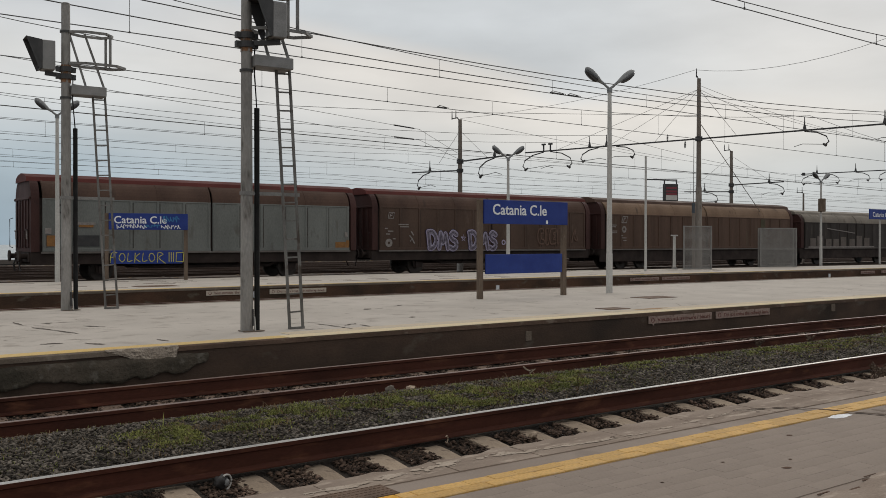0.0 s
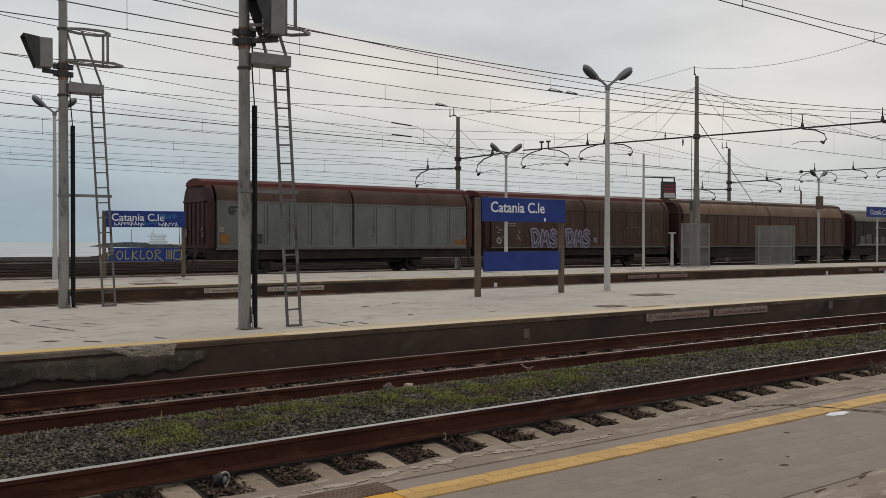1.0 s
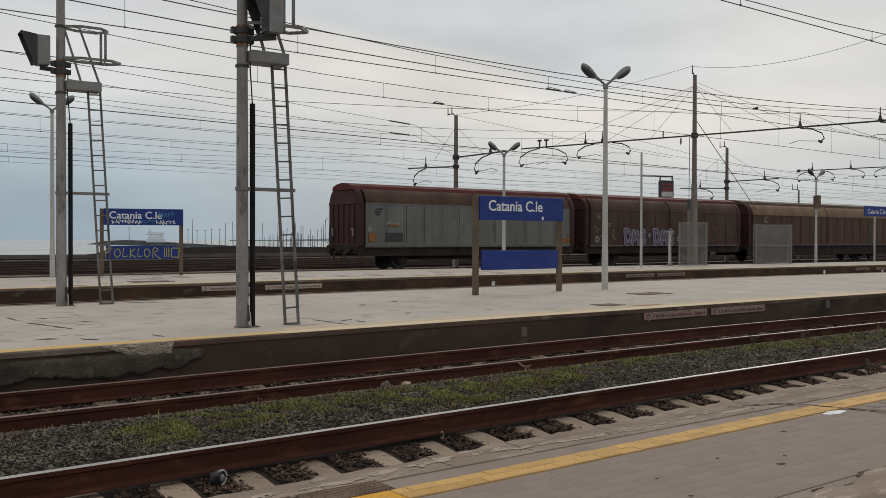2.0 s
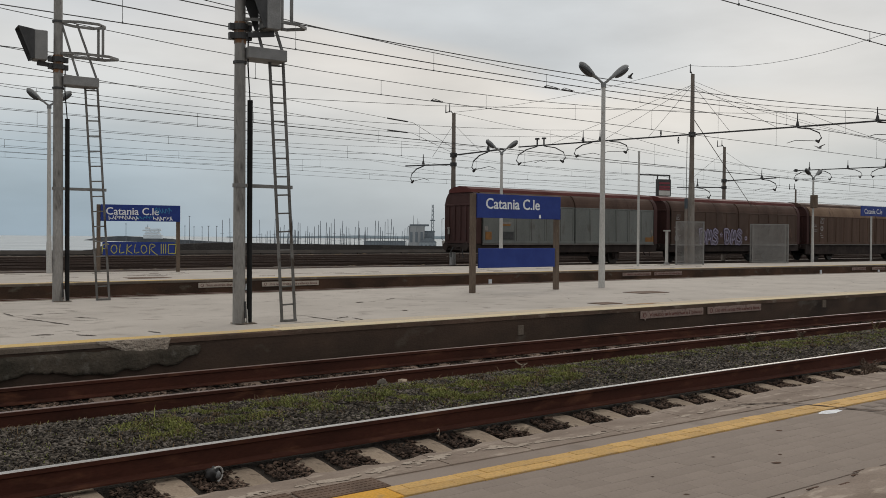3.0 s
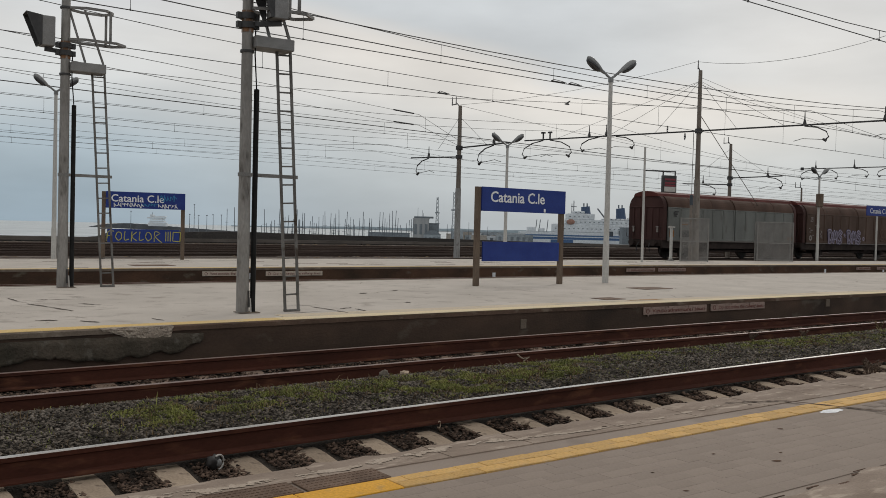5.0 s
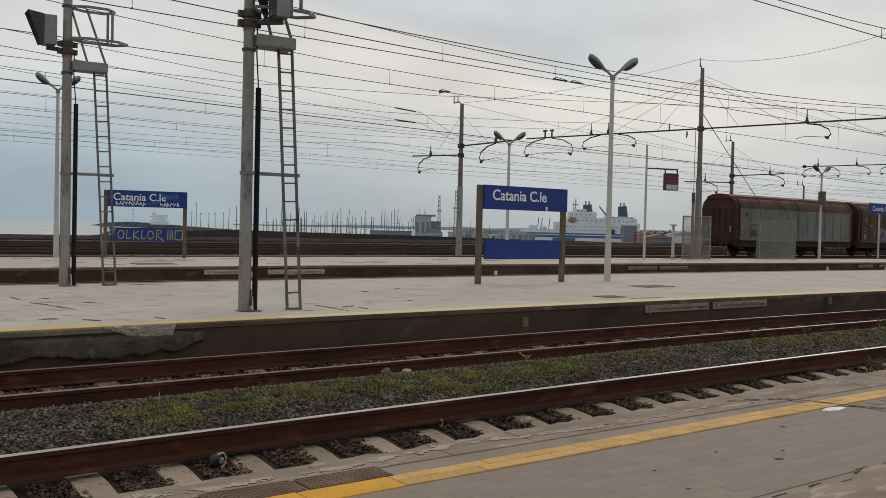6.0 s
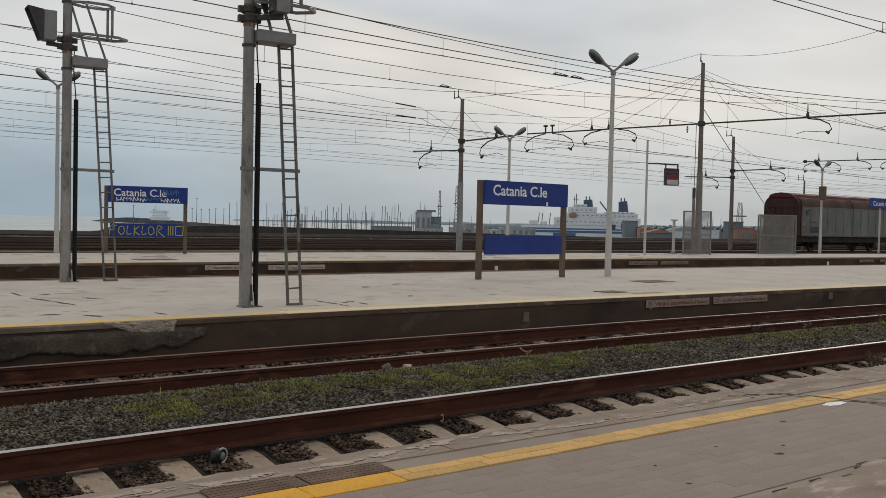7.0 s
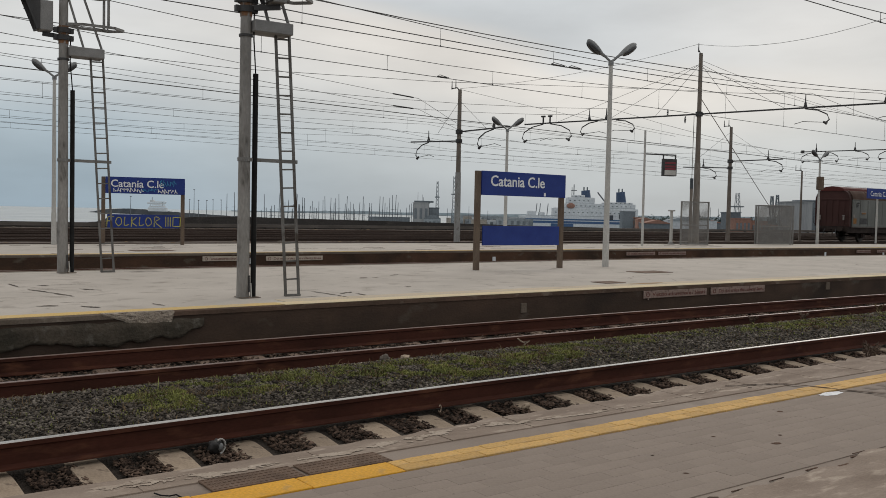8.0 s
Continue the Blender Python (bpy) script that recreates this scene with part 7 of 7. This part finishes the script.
def yellow_pavers():
    def slab(L, W, material):
        bm = bmesh.new()
        box(bm, (0, 0, 0), (L, W, 0.03), None, 0.003)
        me = bpy.data.meshes.new("yellow_paver")
        bm.to_mesh(me)
        bm.free()
        me.materials.append(material)
        return me

    fresh, mid = slab(0.596, 0.205, M_YELLOWNEW), slab(0.1985, 0.1015, M_YELLOW)
    far = slab(0.596, 0.205, M_YELLOWOLD)
    r = random.Random(2)

    def lay(x, dy, me, turn):
        ob = new("yellow_paver", me)
        ob.parent = P1
        ob.matrix_basis = pose(x, 4.338 + dy + 0.011 * max(0, x - 2.7) + r.uniform(-0.003, 0.003), P1_Z - 0.003 + r.uniform(-0.002, 0.002), r.uniform(-0.5, 0.5), r.uniform(-0.4, 0.4), 0.4 + r.uniform(-turn, turn))

    for i in range(17):
        lay(-7.0 + 0.6 * i, 0.0, fresh, 0.5)
    for i in range(55):
        for row in (-1, 1):
            x = 3.0 + 0.2 * i + (0.1 if row > 0 else 0.0)
            lay(x, row * 0.0515, mid, 1.0)
    lay(2.95, 0.0515, slab(0.098, 0.1005, M_YELLOW), 1.0)
    for i in range(40):
        lay(14.3 + 0.6 * i, 0.0, far, 0.4)


yellow_pavers()


def mortar():
    """Ragged pale mortar smeared over the joint between kerb and paving."""
    verts, faces = [], []
    c = 0.008
    for i in range(900):
        x = 1.3 + i * c
        for j in range(46):
            y = 4.56 + j * c
            mid = 4.79 + 0.05 * math.sin(x * 2.1) + 0.03 * noise.noise((x * 1.5, 0, 0))
            w = 0.10 + 0.07 * noise.noise((x * 1.1, 3, 0)) - 0.018 * max(0, x - 3.2)
            k = noise.noise((x * 6, y * 14, 1)) + 0.7 * noise.noise((x * 17, y * 34, 2)) + 0.4 * noise.noise((x * 45, y * 60, 5))
            core = abs(y - mid + 0.03 * noise.noise((x * 4, 8, 0))) < 0.022 + 0.015 * noise.noise((x * 3, 6, 0)) and k > -0.12 + max(0.0, x - 5.0) * 0.25
            if core or abs(y - mid) < w and k > 0.12 + 1.6 * (abs(y - mid) / w) ** 3 + (0.06 if x > 3.4 else 0.0) + max(0.0, x - 4.6) * 0.5:
                n = len(verts)
                z = P1_Z + 0.011
                verts += [(x, y, z), (x + c, y, z), (x + c, y + c, z), (x, y + c, z)]
                faces.append((n, n + 1, n + 2, n + 3))
    ob = np_mesh("mortar_smears", verts, faces, M_MORTAR)
    ob.parent = P1
    tagged(ob, "ragged pale mortar smears", kind="stuff")


mortar()


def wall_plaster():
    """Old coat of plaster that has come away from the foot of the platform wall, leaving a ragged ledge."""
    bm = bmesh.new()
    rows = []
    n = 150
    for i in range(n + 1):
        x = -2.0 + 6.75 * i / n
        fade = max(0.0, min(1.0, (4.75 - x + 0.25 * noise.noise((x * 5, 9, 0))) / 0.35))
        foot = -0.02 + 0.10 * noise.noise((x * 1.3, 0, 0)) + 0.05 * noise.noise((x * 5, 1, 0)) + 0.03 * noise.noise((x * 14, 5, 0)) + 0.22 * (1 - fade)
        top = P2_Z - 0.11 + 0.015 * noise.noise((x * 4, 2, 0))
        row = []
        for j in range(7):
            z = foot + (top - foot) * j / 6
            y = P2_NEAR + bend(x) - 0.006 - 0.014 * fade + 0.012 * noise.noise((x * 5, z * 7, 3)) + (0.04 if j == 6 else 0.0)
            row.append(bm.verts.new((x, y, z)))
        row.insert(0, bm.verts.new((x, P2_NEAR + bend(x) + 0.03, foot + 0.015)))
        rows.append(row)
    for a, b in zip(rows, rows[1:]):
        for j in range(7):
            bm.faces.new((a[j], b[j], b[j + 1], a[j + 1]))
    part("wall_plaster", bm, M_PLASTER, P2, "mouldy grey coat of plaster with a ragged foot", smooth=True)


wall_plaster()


def yard_litter():
    """Rubble, weeds and pale scraps strewn between the sidings."""
    r = np.random.RandomState(12)
    n = 9000
    x, y = -12 + 150 * r.uniform(0, 1, n) ** 1.2, r.uniform(35.5, 73.5, n)
    s = np.exp(r.normal(-3.1, 0.4, n))
    base = np.array([(1, 0, 0), (-1, 0, 0), (0, 1, 0), (0, -1, 0), (0, 0, 1)], float) * [2.6, 1.2, 0.5]
    tri = np.array([(0, 2, 4), (2, 1, 4), (1, 3, 4), (3, 0, 4)])
    v = base[None] * r.uniform(0.5, 1.3, (n, 5, 1)) * s[:, None, None] + np.stack([x, y, np.full(n, 0.07)], -1)[:, None]
    for part_, m, lab in ((0, M_STONE, "grey rubble strewn between the sidings"), (1, M_DRYGRASS, "dry weeds strewn between the sidings"), (2, M_STONE_RUST, "rusty scraps lying in the yard")):
        q = v[part_::3]
        f = tri[None] + (np.arange(len(q)) * 5)[:, None, None]
        tagged(np_mesh("yard_rubble", q.reshape(-1, 3), f.reshape(-1, 3), m), lab, "rubble", kind="stuff")


yard_litter()


def tread_plates():
    for x0, x1 in ((1.83, 2.37), (2.40, 2.95)):
        bm = bmesh.new()
        box(bm, ((x0 + x1) / 2, 4.562, P1_Z + 0.007), (x1 - x0, 0.22, 0.012), None, 0.003)
        p = part("tread_plate", bm, M_GRATE, P1, "rusty metal tread plate")
        bm = bmesh.new()
        n = 0
        for i in range(18):
            for j in range(5):
                x, y = x0 + 0.02 + (x1 - x0 - 0.04) * i / 17, 4.475 + 0.18 * j / 4
                box(bm, (x, y, P1_Z + 0.0142), (0.016, 0.006, 0.003), None)
        tagged(part("tread_studs", bm, M_GRATE, p), kind="stuff")


tread_plates()


def blot(name, x, y, rx, ry, m, seed, label, h=0.004, n=14, z=None):
    r = random.Random(seed)
    bm = bmesh.new()
    z = P1_Z + 0.008 if z is None else z
    ctr = bm.verts.new((x, y, z + h))
    rim = []
    for i in range(n):
        a = 2 * math.pi * i / n
        k = r.uniform(0.6, 1.15) if n < 20 else r.uniform(0.88, 1.08)
        rim.append(bm.verts.new((x + rx * k * math.cos(a), y + ry * k * math.sin(a), z)))
    for i in range(n):
        bm.faces.new((ctr, rim[i], rim[(i + 1) % n]))
    return tagged(part(name, bm, m), label, "litter" if "leaf" in name or "paper" in name else "stain", "spots on the platform")


blot("rust_stain", 14.75, 12.72, 0.55, 0.10, M_RUSTSTAIN, 5, "orange rust stain on the pale platform edge", 0.001, 18, P2_Z + 0.010)
blot("flat_paper", 7.3, 4.22, 0.16, 0.055, M_WHITE, 1, "flattened white paper on the platform paving", 0.004, 24)
for i, (x, y, s) in enumerate(((5.34, 3.46, 0.045), (4.25, 3.33, 0.025), (5.13, 3.8, 0.02), (5.57, 3.58, 0.02), (6.26, 4.03, 0.03), (4.39, 3.7, 0.015), (5.11, 4.78, 0.03), (4.0, 2.95, 0.04), (6.9, 4.75, 0.03))):
    blot("dead_leaf", x, y, s, s * 0.7, M_FACE, 30 + i, "small dark dead leaf on the paving", 0.003, 8)


def cable_scrap():
    s = thing("cable_scrap", pose(0, 0, 0), "short curl of black cable lying on the paving", "scrap")
    bm = bmesh.new()
    tube(bm, [(1.564, 4.583, P1_Z + 0.012), (1.58, 4.528, P1_Z + 0.012), (1.613, 4.496, P1_Z + 0.012), (1.648, 4.495, P1_Z + 0.013), (1.656, 4.440, P1_Z + 0.012)], 0.004, 6)
    part("cable", bm, M_BLACK, s)


cable_scrap()


def cross_crack():
    """Dark ragged crack that runs from the kerb across the yellow line."""
    r = random.Random(44)
    bm = bmesh.new()
    path = [(6.75, 4.90), (7.05, 4.80), (7.31, 4.70), (7.46, 4.42), (7.62, 4.05), (7.9, 3.6), (8.3, 3.2)]
    rows = []
    for (x0, y0), (x1, y1) in zip(path, path[1:]):
        for i in range(8):
            k = i / 8
            x, y = x0 + (x1 - x0) * k, y0 + (y1 - y0) * k + r.uniform(-0.012, 0.012)
            w = r.uniform(0.008, 0.024)
            rows.append((bm.verts.new((x - w, y - w * 0.5, P1_Z + 0.0155)), bm.verts.new((x + w, y + w * 0.5, P1_Z + 0.0155))))
    for a, b in zip(rows, rows[1:]):
        bm.faces.new((a[0], a[1], b[1], b[0]))
    part("crack", bm, M_FACE, P1, "dark crack across the platform edge")


cross_crack()


def rough_patch():
    r = random.Random(17)
    bm = bmesh.new()
    n = 60
    # strip of broken concrete along the paving's inner side
    far, near = [], []
    for j in range(n + 1):
        x = 3.6 + 7.5 * j / n
        far.append(bm.verts.new((x, 2.93 + 0.03 * (x - 4) + 0.09 * noise.noise((x * 2.2, 0, 8)) + 0.05 * noise.noise((x * 7, 1, 8)), P1_Z + 0.008)))
        near.append(bm.verts.new((x, 1.2, P1_Z + 0.009)))
    for j in range(n):
        bm.faces.new((far[j], far[j + 1], near[j + 1], near[j]))
    part("rough_concrete", bm, M_CURB, P1, "rough broken concrete strip")
    bm = bmesh.new()
    for j in range(n):
        x = 3.6 + 7.5 * j / n
        y = 2.94 + 0.03 * (x - 4) + 0.09 * noise.noise((x * 2.2, 0, 8)) + 0.05 * noise.noise((x * 7, 1, 8))
        if r.random() < 0.55:
            box(bm, (x, y, P1_Z + 0.007), (r.uniform(0.06, 0.14), r.uniform(0.006, 0.016), 0.004), pose(0, 0, 0))
    tagged(part("crack", bm, M_FACE, P1), kind="stuff")


rough_patch()


def pavers():
    """Running-bond pavers; the closest are single stones, the rest one sheet of stones."""
    r = np.random.RandomState(6)
    L, W = 0.24, 0.12
    bm0 = bmesh.new()
    box(bm0, (0, 0, 0), (L - 0.0009, W - 0.0008, 0.02), None, 0.0004)
    me = bpy.data.meshes.new("paver")
    bm0.to_mesh(me)
    bm0.free()
    me.materials.append(M_ASPHALT)
    rest = []
    count = 0
    for j in range(0, 30):
        y = 4.225 - W * (j + 0.5)
        for i in range(int(28 / L)):
            x = -7.2 + L * (i + 0.5 * (j % 2)) + 0.0
            if 1.1 < y < 2.99 and 3.4 < x < 11.3:
                continue
            z = P1_Z - 0.004 + r.normal(0, 0.0002)
            if 2.0 < x < 7.6 and count < 300:
                ob = new("paver", me)
                ob.parent = P1
                ob.matrix_basis = pose(x, y, z, r.normal(0, 0.10), r.normal(0, 0.07), r.normal(0, 0.2))
                count += 1
            else:
                rest.append((x, y, z))
    bv = np.array([(-1, -1, -1), (1, -1, -1), (1, 1, -1), (-1, 1, -1), (-1, -1, 1), (1, -1, 1), (1, 1, 1), (-1, 1, 1)], float) * [(L - 0.0009) / 2, (W - 0.0008) / 2, 0.01]
    fc = np.array([(4, 5, 6, 7), (0, 1, 5, 4), (1, 2, 6, 5), (2, 3, 7, 6), (3, 0, 4, 7)])
    c = np.array(rest)
    v = (bv[None] + c[:, None]).reshape(-1, 3)
    f = (fc[None] + (np.arange(len(c)) * 8)[:, None, None]).reshape(-1, 4)
    ob = np_mesh("paver_field", v, f, M_ASPHALT)
    ob.parent = P1
    tagged(ob, kind="stuff")


pavers()


def island_cracks():
    """Dark open cracks in the middle platform's top, each an uneven dark strip."""
    r = random.Random(91)
    for x0, y0, x1, y1 in ((7.40, 13.82, 7.45, 13.01), (7.45, 13.01, 7.41, 12.56), (7.65, 13.24, 7.97, 13.41), (7.92, 13.18, 7.89, 12.81), (3.25, 17.10, 3.28, 16.42), (3.31, 15.89, 3.49, 15.17), (3.49, 15.17, 3.67, 14.39), (3.61, 16.57, 3.79, 16.57), (4.06, 15.72, 4.32, 15.28), (2.85, 13.19, 3.13, 13.16), (3.38, 12.97, 3.57, 12.67), (4.36, 12.89, 4.42, 12.57), (10.84, 16.61, 11.19, 16.80), (9.78, 16.14, 9.98, 16.19), (9.43, 13.94, 9.59, 13.98), (6.02, 19.67, 6.74, 19.36), (11.23, 13.79, 11.30, 13.57)):
        bm = bmesh.new()
        n = 9
        length = math.hypot(x1 - x0, y1 - y0)
        rows = []
        for i in range(n + 1):
            k = i / n
            x, y = x0 + (x1 - x0) * k, y0 + (y1 - y0) * k + r.uniform(-0.03, 0.03)
            x += r.uniform(-0.012, 0.012)
            w = r.uniform(0.015, 0.045) * (0.35 + 1.3 * math.sin(math.pi * min(max(k, 0.08), 0.92)))
            wx, wy = -(y1 - y0) / length * w * 0.5, (x1 - x0) / length * w
            rows.append((bm.verts.new((x - wx, y - wy, P2_Z + 0.0065)), bm.verts.new((x + wx, y + wy, P2_Z + 0.0065))))
        for a, b in zip(rows, rows[1:]):
            bm.faces.new((a[0], b[0], b[1], a[1]))
        part("crack", bm, M_CRACK, P2, "dark open crack")


M_CRACK = mat("dirt_filled_crack", (0.145, 0.122, 0.102), (0.095, 0.078, 0.064), 0.95, 5, 40, bump=0.2)
island_cracks()


def mast_foot_patches():
    # thin brown patches put where shadow and dark stain lie round the posts
    for x, y in ((5.88, 13.22), (4.72, 19.5)):
        bm = bmesh.new()
        box(bm, (x + 0.08, y, P2_Z + 0.012), (0.34, 0.27, 0.010), None, 0.004)
        part("mast_pad", bm, M_COPING, P2, "thin brown patch for the shadow and stain at a mast foot")


mast_foot_patches()


# ---- what moves ----
def motions():
    def run(t):
        return 7.216 * t + 0.35 * math.sin(math.pi * max(0.0, min(1.0, t / 8.0))) - 0.34 * math.exp(-((t - 1.05) / 0.85) ** 2)

    for w, sets in ((W1, S1), (W2, S2), (W3, S3), (W4, S4)):
        walk(w, [(t, pose(START[w] + run(t), TRAIN_Y, 0.2)) for t in steps(0.0, 8.0, 32)])
        for s, x in zip(sets, w["axle_list"]):
            walk(s, [(k / 15, pose(x, 0, 0.46, 0, math.degrees(run(k / 15) / 0.46), 0)) for k in range(121)])

    # gulls: one climbs away over the mast, the other crosses later; both keep gliding outside the view
    walk(GULL1, [(t, pose(x, y, z, 0, -8, 148)) for t, x, y, z in ((0.0, 108.0, 35.0, 7.0), (3.0, 74.62, 66.58, 19.05), (3.5, 70.73, 70.69, 20.64), (4.0, 65.49, 75.57, 22.98), (4.5, 60.28, 79.79, 25.08), (4.7, 57.11, 82.09, 26.09), (8.0, 14.0, 120.0, 46.0))])
    walk(GULL2, [(t, pose(x, y, z, 0, 0, 160)) for t, x, y, z in ((0.0, 120.0, 20.0, 8.0), (3.0, 85.9, 51.2, 11.08), (4.4, 72.35, 64.89, 14.35), (4.7, 71.01, 68.54, 15.16), (5.8, 60.85, 78.29, 16.2), (6.2, 55.22, 82.01, 16.77), (6.6, 48.56, 85.98, 17.57), (6.8, 44.69, 87.91, 18.32), (7.2, 35.62, 91.78, 19.27), (8.0, 20.0, 97.0, 21.0))])
    for wings, beat in ((WINGS1, 0.0), (WINGS2, 0.4)):
        for w, sg in zip(wings, (-1, 1)):
            walk(w, [(t, pose(0, 0, 0, sg * (14 + 22 * math.sin(5.0 * t + beat)), 0, 0)) for t in steps(0.0, 8.0, 40)])


motions()
